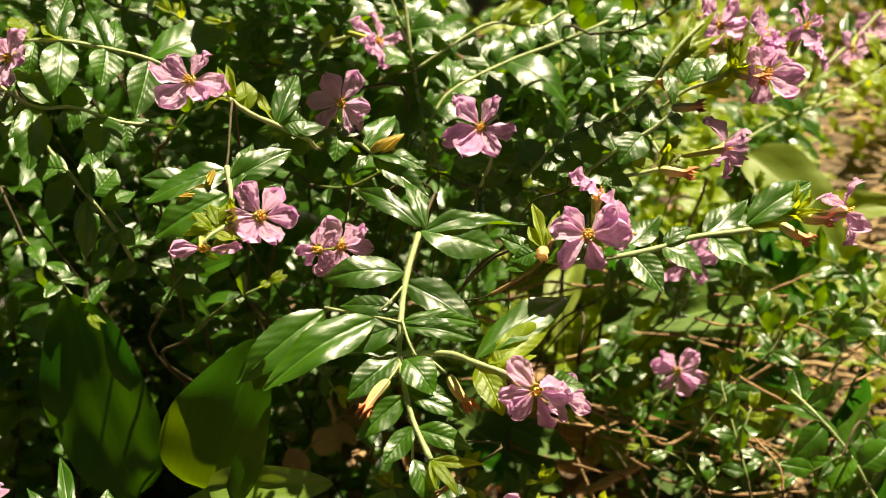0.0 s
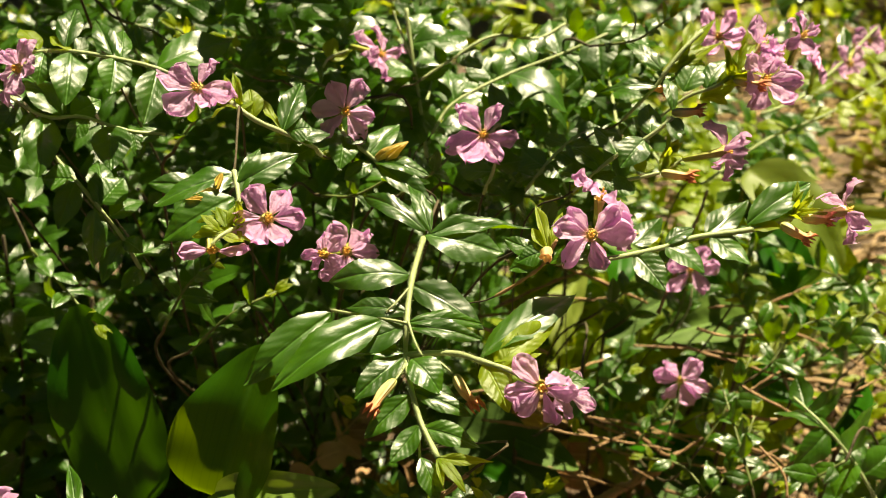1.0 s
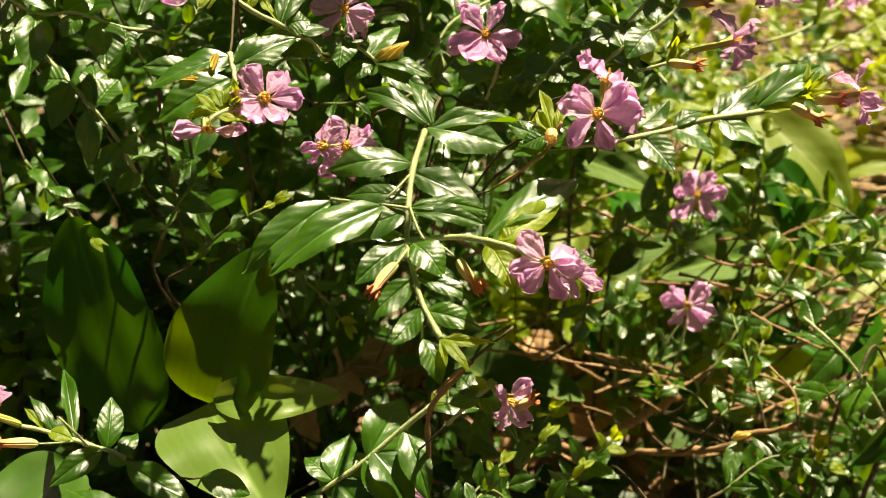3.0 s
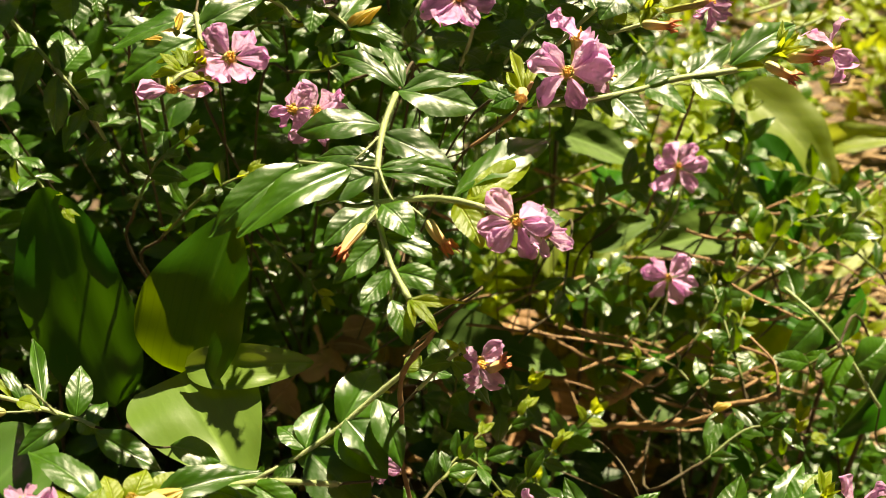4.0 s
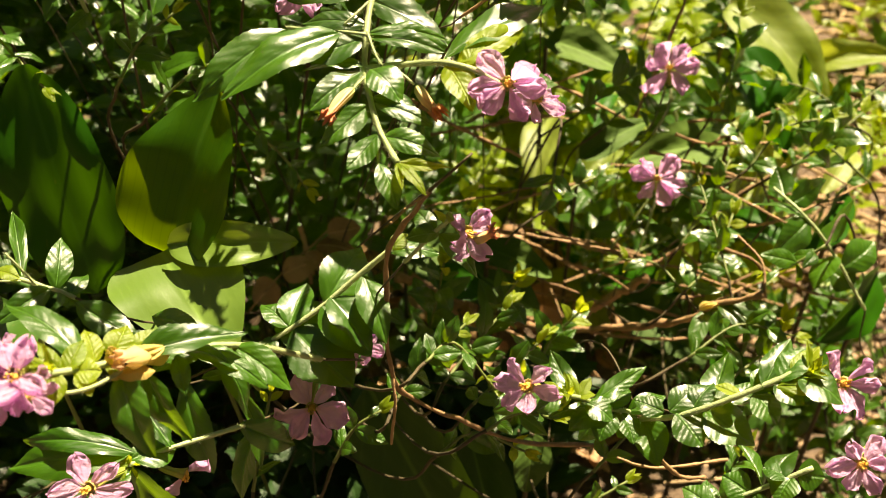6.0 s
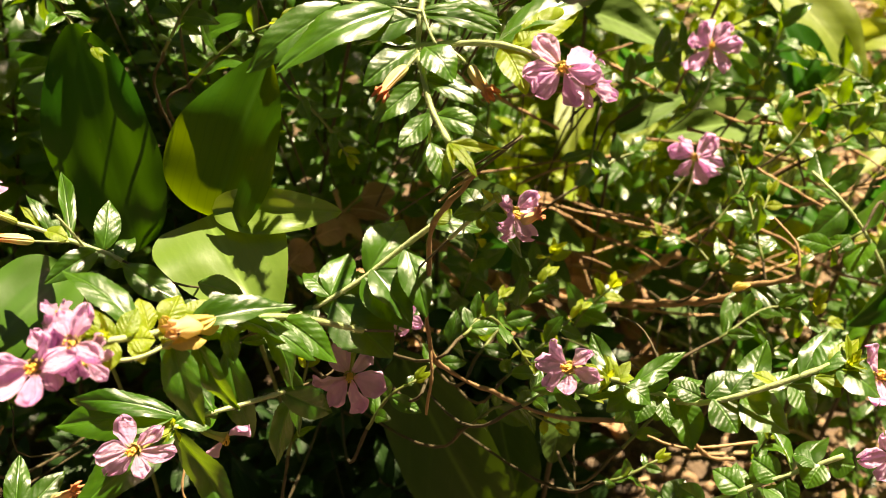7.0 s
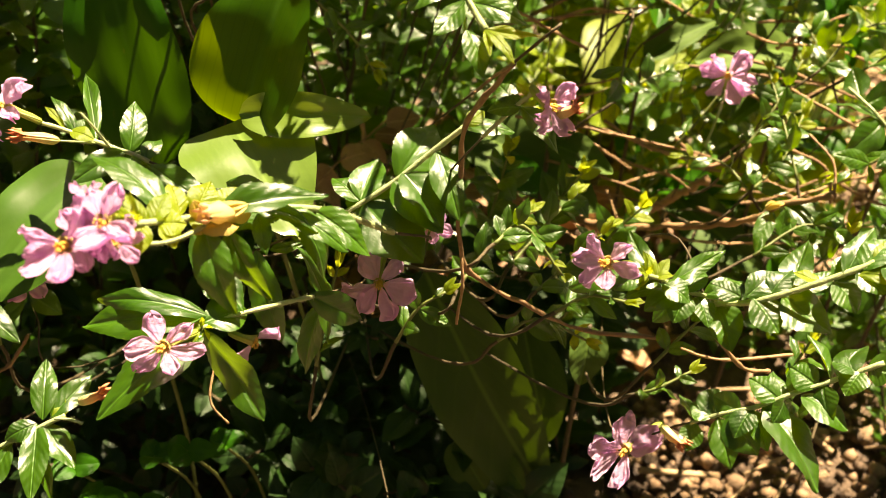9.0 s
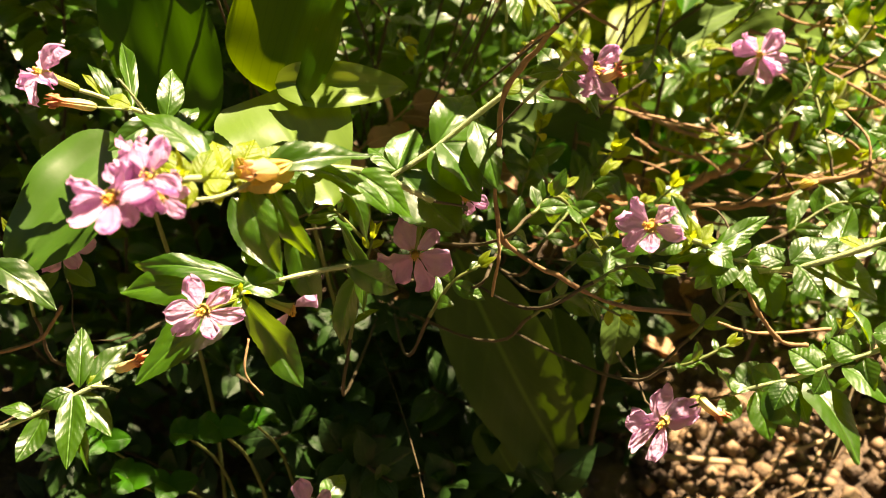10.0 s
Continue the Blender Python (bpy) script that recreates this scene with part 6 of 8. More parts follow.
leaf(b, (0.0522, 0.0951, 0.1655), (0.0596, 0.0938, 0.1647), 0.0024, 0, "y", (-0.12, -0.33, 0.94))
leaf(b, (0.0495, 0.0959, 0.1636), (0.0523, 0.0919, 0.1612), 0.0050, 0, "g", (-0.10, -0.33, 0.94))
leaf(b, (0.0463, 0.0978, 0.1605), (0.0517, 0.1008, 0.1620), 0.0030, 0, "g", (-0.09, -0.33, 0.94))
leaf(b, (0.0414, 0.0971, 0.1597), (0.0451, 0.1010, 0.1615), 0.0034, 0, "g", (-0.08, -0.33, 0.94))
leaf(b, (0.0545, 0.0956, 0.1666), (0.0591, 0.1001, 0.1688), 0.0028, 0, "y", (-0.12, -0.33, 0.93))
leaf(b, (0.0538, 0.0955, 0.1660), (0.0572, 0.0972, 0.1669), 0.0020, 0, "y", (-0.12, -0.33, 0.94))
leaf(b, (0.0551, 0.0953, 0.1668), (0.0610, 0.0919, 0.1649), 0.0056, 0, "g", (-0.12, -0.33, 0.93))
leaf(b, (0.0483, 0.0967, 0.1622), (0.0446, 0.0990, 0.1626), 0.0023, 0, "y", (-0.10, -0.33, 0.94))
leaf(b, (0.0523, 0.0960, 0.1657), (0.0556, 0.0925, 0.1642), 0.0040, 0, "g", (-0.14, -0.37, 0.92))
flower(b, (0.0631, 0.0983, 0.1635), (0.1946, -0.8876, 0.4174), 0.0049, 10, (0.0619, 0.1028, 0.1593))
bracts(b, (0.0570, 0.0960, 0.1672), (0.8, 0.1, 0.3), 12, 0.0040)
flower(b, (0.0674, 0.0959, 0.1501), (0.0940, -0.9350, 0.3421), 0.0042, 10, (0.0703, 0.1010, 0.1489))
rooted(b, (0.0348, 0.1005, 0.1550), (0.0392, 0.0970, 0.1585), 0.00041)

b = thing("flowering_branch", "low branch with long drooping leaves and flower", "branch", "branches of the shrub")
stem(b, [(0.0360, 0.1054, 0.1258), (0.0410, 0.1051, 0.1286), (0.0459, 0.1045, 0.1309), (0.0515, 0.1046, 0.1342), (0.0588, 0.1050, 0.1378), (0.0642, 0.1050, 0.1410)], 0.00030, 0.00038, STEM, True)
leaf(b, (0.0472, 0.1042, 0.1311), (0.0544, 0.0920, 0.1249), 0.0077, -30, "g", (-0.10, -0.32, 0.94))
leaf(b, (0.0418, 0.1049, 0.1288), (0.0460, 0.0987, 0.1257), 0.0058, 40, "g", (-0.08, -0.32, 0.94))
leaf(b, (0.0524, 0.1043, 0.1341), (0.0591, 0.0989, 0.1318), 0.0058, 0, "g", (-0.12, -0.33, 0.94))
leaf(b, (0.0484, 0.1043, 0.1320), (0.0491, 0.1100, 0.1338), 0.0035, 26, "g", (-0.10, -0.32, 0.94))
leaf(b, (0.0402, 0.1049, 0.1277), (0.0419, 0.0980, 0.1229), 0.0046, 34, "g", (-0.08, -0.32, 0.94))
leaf(b, (0.0385, 0.1052, 0.1271), (0.0409, 0.1106, 0.1289), 0.0052, 0, "g", (-0.07, -0.32, 0.94))
leaf(b, (0.0568, 0.1050, 0.1369), (0.0542, 0.1135, 0.1393), 0.0047, 40, "g", (-0.13, -0.33, 0.94))
leaf(b, (0.0580, 0.1049, 0.1373), (0.0634, 0.1108, 0.1397), 0.0045, -38, "g", (-0.13, -0.33, 0.94))
leaf(b, (0.0451, 0.1044, 0.1303), (0.0478, 0.0997, 0.1257), 0.0039, 0, "g", (-0.09, -0.32, 0.94))
leaf(b, (0.0368, 0.1052, 0.1260), (0.0347, 0.1108, 0.1271), 0.0039, 34, "g", (-0.07, -0.32, 0.95))
leaf(b, (0.0516, 0.1045, 0.1340), (0.0545, 0.1110, 0.1354), 0.0045, -30, "g", (-0.11, -0.33, 0.94))
leaf(b, (0.0368, 0.1052, 0.1260), (0.0349, 0.1015, 0.1231), 0.0037, 0, "g", (-0.07, -0.32, 0.95))
leaf(b, (0.0435, 0.1047, 0.1296), (0.0393, 0.1076, 0.1302), 0.0042, -38, "g", (-0.09, -0.32, 0.94))
leaf(b, (0.0451, 0.1045, 0.1304), (0.0422, 0.1005, 0.1276), 0.0040, 26, "g", (-0.09, -0.32, 0.94))
leaf(b, (0.0492, 0.1044, 0.1326), (0.0448, 0.1083, 0.1336), 0.0043, 0, "g", (-0.11, -0.32, 0.94))
leaf(b, (0.0548, 0.1047, 0.1356), (0.0509, 0.1081, 0.1365), 0.0045, -30, "g", (-0.12, -0.33, 0.94))
leaf(b, (0.0556, 0.1047, 0.1359), (0.0564, 0.0994, 0.1327), 0.0043, 40, "g", (-0.13, -0.33, 0.94))
leaf(b, (0.0611, 0.1050, 0.1391), (0.0583, 0.1017, 0.1366), 0.0045, 0, "g", (-0.14, -0.33, 0.93))
leaf(b, (0.0604, 0.1050, 0.1387), (0.0569, 0.1070, 0.1389), 0.0042, 26, "g", (-0.14, -0.33, 0.93))
leaf(b, (0.0619, 0.1051, 0.1397), (0.0662, 0.1044, 0.1394), 0.0047, 34, "g", (-0.14, -0.33, 0.93))
leaf(b, (0.0393, 0.1051, 0.1275), (0.0359, 0.1076, 0.1281), 0.0038, 0, "g", (-0.08, -0.32, 0.94))
leaf(b, (0.0467, 0.1044, 0.1313), (0.0510, 0.1020, 0.1299), 0.0042, 40, "g", (-0.10, -0.32, 0.94))
leaf(b, (0.0500, 0.1044, 0.1331), (0.0479, 0.1010, 0.1307), 0.0036, -38, "g", (-0.11, -0.32, 0.94))
spent_tube(b, (0.0312, 0.1049, 0.1254), (0.0346, 0.1018, 0.1243))
flower(b, (0.0256, 0.1037, 0.1206), (0.0387, -0.9423, 0.3326), 0.0051, -8, (0.0329, 0.1111, 0.1202))
rooted(b, (0.0360, 0.1054, 0.1258), (0.0410, 0.1051, 0.1286), 0.00037)

b = thing("bare_twig", "forked bare brown twig above the gravel", "twig", "branches of the shrub")
stem(b, [(0.0379, 0.1175, 0.1423), (0.0400, 0.1159, 0.1366), (0.0460, 0.1174, 0.1283), (0.0514, 0.1185, 0.1261)], 0.00040, 0.00035, BARK, False)
stem(b, [(0.0365, 0.1233, 0.1266), (0.0426, 0.1194, 0.1277), (0.0558, 0.1220, 0.1273)], 0.00025, 0.00030, BARK, False)
rooted(b, (0.0379, 0.1175, 0.1423), (0.0400, 0.1159, 0.1366), 0.00037)

b = thing("flowering_branch", "dull pink flower in deep shade", "branch", "branches of the shrub")
stem(b, [(-0.0770, 0.1200, 0.1320), (-0.0782, 0.1230, 0.1350), (-0.0782, 0.1246, 0.1380)], 0.00023, 0.00023, STEM, True)
leaf(b, (-0.0778, 0.1218, 0.1340), (-0.0725, 0.1205, 0.1310), 0.0041, 0, "g", (0.25, -0.34, 0.91))
flower(b, (-0.0767, 0.1206, 0.1400), (0.0355, -0.9070, 0.1197), 0.0048, 0, (-0.0782, 0.1246, 0.1380))
rooted(b, (-0.0770, 0.1200, 0.1320), (-0.0782, 0.1230, 0.1350), 0.00028)

b = thing("flowering_branch", "dull pink flower in deep shade", "branch", "branches of the shrub")
stem(b, [(-0.0259, 0.0955, 0.1052), (-0.0307, 0.0958, 0.1059), (-0.0332, 0.0963, 0.1066)], 0.00023, 0.00023, STEM, True)
flower(b, (-0.0325, 0.0924, 0.1080), (0.0235, -0.7447, 0.6669), 0.0043, 0, (-0.0334, 0.0976, 0.1051))
leaf(b, (-0.0307, 0.0958, 0.1059), (-0.0276, 0.1018, 0.1066), 0.0039, 0, "g", (0.12, -0.27, 0.95))
rooted(b, (-0.0259, 0.0955, 0.1052), (-0.0307, 0.0958, 0.1059), 0.00028)

b = thing("flowering_branch", "small-leaved shoot with a pale pink flower", "branch", "branches of the shrub")
stem(b, [(0.0562, 0.2197, 0.1420), (0.0594, 0.2216, 0.1472), (0.0604, 0.2243, 0.1519)], 0.00023, 0.00023, STEM, True)
shoot(b, [(0.0514, 0.2219, 0.1378), (0.0564, 0.2220, 0.1439), (0.0598, 0.2268, 0.1522)], 0.0055, 0.0027)
flower(b, (0.0593, 0.2239, 0.1573), (0.1013, -0.9432, 0.3165), 0.0062, 20, (0.0607, 0.2274, 0.1512))
rooted(b, (0.0562, 0.2197, 0.1420), (0.0594, 0.2216, 0.1472), 0.00028)

b = thing("flowering_branch", "small-leaved shoot with a pale pink flower", "branch", "branches of the shrub")
stem(b, [(0.0523, 0.2013, 0.1215), (0.0545, 0.2028, 0.1300), (0.0556, 0.2045, 0.1351)], 0.00023, 0.00023, STEM, True)
shoot(b, [(0.0459, 0.2030, 0.1204), (0.0508, 0.2038, 0.1278), (0.0553, 0.2063, 0.1341)], 0.0061, 0.0029)
flower(b, (0.0548, 0.2024, 0.1394), (-0.0938, -0.9436, 0.3176), 0.0060, 0, (0.0562, 0.2071, 0.1336))
rooted(b, (0.0523, 0.2013, 0.1215), (0.0545, 0.2028, 0.1300), 0.00028)

b = thing("leafy_branch", "shoot with small glossy dark green leaves", "branch", "branches of the shrub")
shoot(b, [(0.0301, 0.1991, 0.1339), (0.0371, 0.2052, 0.1363), (0.0440, 0.2082, 0.1376)], 0.0063, 0.0032)
rooted(b, (0.0301, 0.1991, 0.1339), (0.0371, 0.2052, 0.1363), 0.00060)

b = thing("leafy_branch", "shoot with small glossy dark green leaves", "branch", "branches of the shrub")
shoot(b, [(0.0608, 0.1980, 0.1236), (0.0680, 0.2050, 0.1317), (0.0743, 0.2138, 0.1389)], 0.0069, 0.0035)
rooted(b, (0.0608, 0.1980, 0.1236), (0.0680, 0.2050, 0.1317), 0.00060)

b = thing("leafy_branch", "shoot with small glossy dark green leaves", "branch", "branches of the shrub")
shoot(b, [(0.0671, 0.1759, 0.1293), (0.0649, 0.1870, 0.1367), (0.0631, 0.1996, 0.1424)], 0.0065, 0.0032)
rooted(b, (0.0671, 0.1759, 0.1293), (0.0649, 0.1870, 0.1367), 0.00060)

b = thing("leafy_branch", "shoot with small glossy dark green leaves", "branch", "branches of the shrub")
shoot(b, [(0.0595, 0.1828, 0.1214), (0.0540, 0.1893, 0.1247), (0.0460, 0.1949, 0.1225)], 0.0059, 0.0028)
rooted(b, (0.0595, 0.1828, 0.1214), (0.0540, 0.1893, 0.1247), 0.00060)

b = thing("leafy_branch", "shoot with small glossy dark green leaves", "branch", "branches of the shrub")
shoot(b, [(0.0778, 0.2107, 0.1376), (0.0865, 0.2172, 0.1447), (0.0973, 0.2185, 0.1470)], 0.0086, 0.0038)
rooted(b, (0.0778, 0.2107, 0.1376), (0.0865, 0.2172, 0.1447), 0.00060)

b = thing("leafy_branch", "shoot with small glossy dark green leaves", "branch", "branches of the shrub")
shoot(b, [(0.0878, 0.2125, 0.1365), (0.0980, 0.2176, 0.1414), (0.1069, 0.2228, 0.1463)], 0.0095, 0.0043)
rooted(b, (0.0878, 0.2125, 0.1365), (0.0980, 0.2176, 0.1414), 0.00060)

b = thing("leafy_branch", "shoot with small glossy dark green leaves", "branch", "branches of the shrub")
shoot(b, [(0.0462, 0.2346, 0.1359), (0.0574, 0.2451, 0.1420), (0.0597, 0.2517, 0.1454)], 0.0079, 0.0026)
rooted(b, (0.0462, 0.2346, 0.1359), (0.0574, 0.2451, 0.1420), 0.00060)

b = thing("leafy_branch", "shoot with small glossy dark green leaves", "branch", "branches of the shrub")
shoot(b, [(0.0378, 0.2271, 0.1429), (0.0525, 0.2357, 0.1496), (0.0737, 0.2462, 0.1557)], 0.0085, 0.0034)
rooted(b, (0.0378, 0.2271, 0.1429), (0.0525, 0.2357, 0.1496), 0.00060)

b = thing("leafy_branch", "shoot with small glossy dark green leaves", "branch", "branches of the shrub")
shoot(b, [(0.0736, 0.2361, 0.1382), (0.0810, 0.2488, 0.1482), (0.0836, 0.2592, 0.1582)], 0.0088, 0.0044)
rooted(b, (0.0736, 0.2361, 0.1382), (0.0810, 0.2488, 0.1482), 0.00060)

b = thing("leafy_branch", "shoot with small glossy dark green leaves", "branch", "branches of the shrub")
shoot(b, [(0.0304, 0.1949, 0.1467), (0.0297, 0.1924, 0.1423), (0.0293, 0.1916, 0.1369)], 0.0068, 0.0035)
rooted(b, (0.0304, 0.1949, 0.1467), (0.0297, 0.1924, 0.1423), 0.00060)

b = thing("leafy_branch", "shoot with small glossy dark green leaves", "branch", "branches of the shrub")
shoot(b, [(0.0554, 0.1563, 0.1234), (0.0668, 0.1630, 0.1269), (0.0798, 0.1650, 0.1223)], 0.0070, 0.0035)
rooted(b, (0.0554, 0.1563, 0.1234), (0.0668, 0.1630, 0.1269), 0.00060)

b = thing("leafy_branch", "shoot with small glossy dark green leaves", "branch", "branches of the shrub")
shoot(b, [(0.0670, 0.1650, 0.1103), (0.0767, 0.1718, 0.1141), (0.0804, 0.1749, 0.1194)], 0.0074, 0.0037)
rooted(b, (0.0670, 0.1650, 0.1103), (0.0767, 0.1718, 0.1141), 0.00060)

b = thing("leafy_branch", "shoot with small glossy dark green leaves", "branch", "branches of the shrub")
shoot(b, [(0.0838, 0.1695, 0.1421), (0.0786, 0.1694, 0.1380), (0.0739, 0.1715, 0.1337)], 0.0075, 0.0035)
rooted(b, (0.0838, 0.1695, 0.1421), (0.0786, 0.1694, 0.1380), 0.00060)

b = thing("leafy_branch", "dense shoot of glossy leaves inside the shrub", "branch", "branches of the shrub")
shoot(b, [(-0.0300, 0.2411, 0.2084), (-0.0399, 0.2386, 0.2121), (-0.0505, 0.2327, 0.2143)], 0.0073, 0.0031)
rooted(b, (-0.0300, 0.2411, 0.2084), (-0.0399, 0.2386, 0.2121), 0.00060)

b = thing("leafy_branch", "dense shoot of glossy leaves inside the shrub", "branch", "branches of the shrub")
shoot(b, [(-0.0448, 0.2320, 0.2051), (-0.0526, 0.2345, 0.2096), (-0.0620, 0.2339, 0.2165)], 0.0078, 0.0036)
rooted(b, (-0.0448, 0.2320, 0.2051), (-0.0526, 0.2345, 0.2096), 0.00060)

b = thing("leafy_branch", "dense shoot of glossy leaves inside the shrub", "branch", "branches of the shrub")
shoot(b, [(-0.0185, 0.1979, 0.2139), (-0.0251, 0.1972, 0.2166), (-0.0321, 0.2001, 0.2178)], 0.0056, 0.0025)
rooted(b, (-0.0185, 0.1979, 0.2139), (-0.0251, 0.1972, 0.2166), 0.00060)

b = thing("leafy_branch", "dense shoot of glossy leaves inside the shrub", "branch", "branches of the shrub")
shoot(b, [(-0.0089, 0.1785, 0.2011), (-0.0024, 0.1808, 0.2048), (0.0019, 0.1848, 0.2076)], 0.0054, 0.0028)
rooted(b, (-0.0089, 0.1785, 0.2011), (-0.0024, 0.1808, 0.2048), 0.00060)

b = thing("leafy_branch", "dense shoot of glossy leaves inside the shrub", "branch", "branches of the shrub")
shoot(b, [(-0.0243, 0.1804, 0.2001), (-0.0174, 0.1769, 0.2019), (-0.0087, 0.1774, 0.2065)], 0.0060, 0.0026)
rooted(b, (-0.0243, 0.1804, 0.2001), (-0.0174, 0.1769, 0.2019), 0.00060)

b = thing("leafy_branch", "dense shoot of glossy leaves inside the shrub", "branch", "branches of the shrub")
shoot(b, [(-0.0496, 0.1731, 0.2144), (-0.0461, 0.1734, 0.2188), (-0.0445, 0.1769, 0.2206)], 0.0057, 0.0025)
rooted(b, (-0.0496, 0.1731, 0.2144), (-0.0461, 0.1734, 0.2188), 0.00060)

b = thing("leafy_branch", "dense shoot of glossy leaves inside the shrub", "branch", "branches of the shrub")
shoot(b, [(-0.0557, 0.1694, 0.1771), (-0.0499, 0.1684, 0.1869), (-0.0434, 0.1712, 0.1915)], 0.0065, 0.0028)
rooted(b, (-0.0557, 0.1694, 0.1771), (-0.0499, 0.1684, 0.1869), 0.00060)

b = thing("leafy_branch", "dense shoot of glossy leaves inside the shrub", "branch", "branches of the shrub")
shoot(b, [(-0.0352, 0.1754, 0.2063), (-0.0293, 0.1741, 0.2117), (-0.0230, 0.1741, 0.2116)], 0.0062, 0.0029)
rooted(b, (-0.0352, 0.1754, 0.2063), (-0.0293, 0.1741, 0.2117), 0.00060)

b = thing("leafy_branch", "dense shoot of glossy leaves inside the shrub", "branch", "branches of the shrub")
shoot(b, [(-0.0515, 0.1721, 0.1698), (-0.0424, 0.1707, 0.1790), (-0.0335, 0.1730, 0.1827)], 0.0066, 0.0031)
rooted(b, (-0.0515, 0.1721, 0.1698), (-0.0424, 0.1707, 0.1790), 0.00060)

b = thing("leafy_branch", "dense shoot of glossy leaves inside the shrub", "branch", "branches of the shrub")
shoot(b, [(-0.0823, 0.1771, 0.1906), (-0.0781, 0.1772, 0.1827), (-0.0690, 0.1693, 0.1772)], 0.0068, 0.0032)
rooted(b, (-0.0823, 0.1771, 0.1906), (-0.0781, 0.1772, 0.1827), 0.00060)

b = thing("leafy_branch", "dense shoot of glossy leaves inside the shrub", "branch", "branches of the shrub")
shoot(b, [(0.0131, 0.1783, 0.1886), (0.0197, 0.1812, 0.1934), (0.0253, 0.1841, 0.1981)], 0.0058, 0.0027)
rooted(b, (0.0131, 0.1783, 0.1886), (0.0197, 0.1812, 0.1934), 0.00060)

b = thing("leafy_branch", "dense shoot of glossy leaves inside the shrub", "branch", "branches of the shrub")
shoot(b, [(0.0053, 0.1857, 0.1973), (0.0130, 0.1822, 0.1991), (0.0194, 0.1800, 0.1991)], 0.0055, 0.0026)
rooted(b, (0.0053, 0.1857, 0.1973), (0.0130, 0.1822, 0.1991), 0.00060)

b = thing("leafy_branch", "dense shoot of glossy leaves inside the shrub", "branch", "branches of the shrub")
shoot(b, [(0.0337, 0.2224, 0.2154), (0.0414, 0.2174, 0.2185), (0.0479, 0.2161, 0.2239)], 0.0072, 0.0029)
rooted(b, (0.0337, 0.2224, 0.2154), (0.0414, 0.2174, 0.2185), 0.00060)

b = thing("leafy_branch", "dense shoot of glossy leaves inside the shrub", "branch", "branches of the shrub")
shoot(b, [(-0.0674, 0.2102, 0.2262), (-0.0605, 0.2090, 0.2241), (-0.0549, 0.2035, 0.2226)], 0.0069, 0.0032)
rooted(b, (-0.0674, 0.2102, 0.2262), (-0.0605, 0.2090, 0.2241), 0.00060)

b = thing("leafy_branch", "dense shoot of glossy leaves inside the shrub", "branch", "branches of the shrub")
shoot(b, [(-0.0336, 0.1805, 0.1640), (-0.0270, 0.1808, 0.1565), (-0.0225, 0.1809, 0.1488)], 0.0060, 0.0029)
rooted(b, (-0.0336, 0.1805, 0.1640), (-0.0270, 0.1808, 0.1565), 0.00060)

b = thing("leafy_branch", "low leafy shoot close to the soil", "branch", "branches of the shrub")
shoot(b, [(-0.0263, 0.1260, 0.1398), (-0.0302, 0.1265, 0.1441), (-0.0336, 0.1247, 0.1486)], 0.0054, 0.0025)
rooted(b, (-0.0263, 0.1260, 0.1398), (-0.0302, 0.1265, 0.1441), 0.00060)

b = thing("leafy_branch", "low leafy shoot close to the soil", "branch", "branches of the shrub")
shoot(b, [(-0.0280, 0.1186, 0.1230), (-0.0262, 0.1230, 0.1323), (-0.0244, 0.1261, 0.1399)], 0.0059, 0.0024)
rooted(b, (-0.0280, 0.1186, 0.1230), (-0.0262, 0.1230, 0.1323), 0.00060)

b = thing("leafy_branch", "low leafy shoot close to the soil", "branch", "branches of the shrub")
shoot(b, [(0.0025, 0.1247, 0.1469), (0.0074, 0.1300, 0.1471), (0.0149, 0.1284, 0.1378)], 0.0058, 0.0029)
rooted(b, (0.0025, 0.1247, 0.1469), (0.0074, 0.1300, 0.1471), 0.00060)

b = thing("leafy_branch", "low leafy shoot close to the soil", "branch", "branches of the shrub")
shoot(b, [(0.0125, 0.1112, 0.1435), (0.0175, 0.1114, 0.1470), (0.0231, 0.1079, 0.1488)], 0.0055, 0.0027)
rooted(b, (0.0125, 0.1112, 0.1435), (0.0175, 0.1114, 0.1470), 0.00060)

b = thing("leafy_branch", "low leafy shoot close to the soil", "branch", "branches of the shrub")
shoot(b, [(0.0335, 0.1291, 0.1177), (0.0395, 0.1330, 0.1228), (0.0436, 0.1325, 0.1287)], 0.0056, 0.0029)
rooted(b, (0.0335, 0.1291, 0.1177), (0.0395, 0.1330, 0.1228), 0.00060)

b = thing("leafy_branch", "low leafy shoot close to the soil", "branch", "branches of the shrub")
shoot(b, [(0.0282, 0.1152, 0.1227), (0.0317, 0.1145, 0.1249), (0.0374, 0.1164, 0.1274)], 0.0050, 0.0025)
rooted(b, (0.0282, 0.1152, 0.1227), (0.0317, 0.1145, 0.1249), 0.00060)

b = thing("leafy_branch", "low leafy shoot close to the soil", "branch", "branches of the shrub")
shoot(b, [(0.0044, 0.1333, 0.1179), (0.0114, 0.1346, 0.1227), (0.0213, 0.1341, 0.1182)], 0.0059, 0.0029)
rooted(b, (0.0044, 0.1333, 0.1179), (0.0114, 0.1346, 0.1227), 0.00060)

b = thing("leafy_branch", "low leafy shoot close to the soil", "branch", "branches of the shrub")
shoot(b, [(0.0665, 0.1280, 0.0977), (0.0586, 0.1278, 0.1147), (0.0612, 0.1297, 0.1241)], 0.0063, 0.0029)
rooted(b, (0.0665, 0.1280, 0.0977), (0.0586, 0.1278, 0.1147), 0.00060)

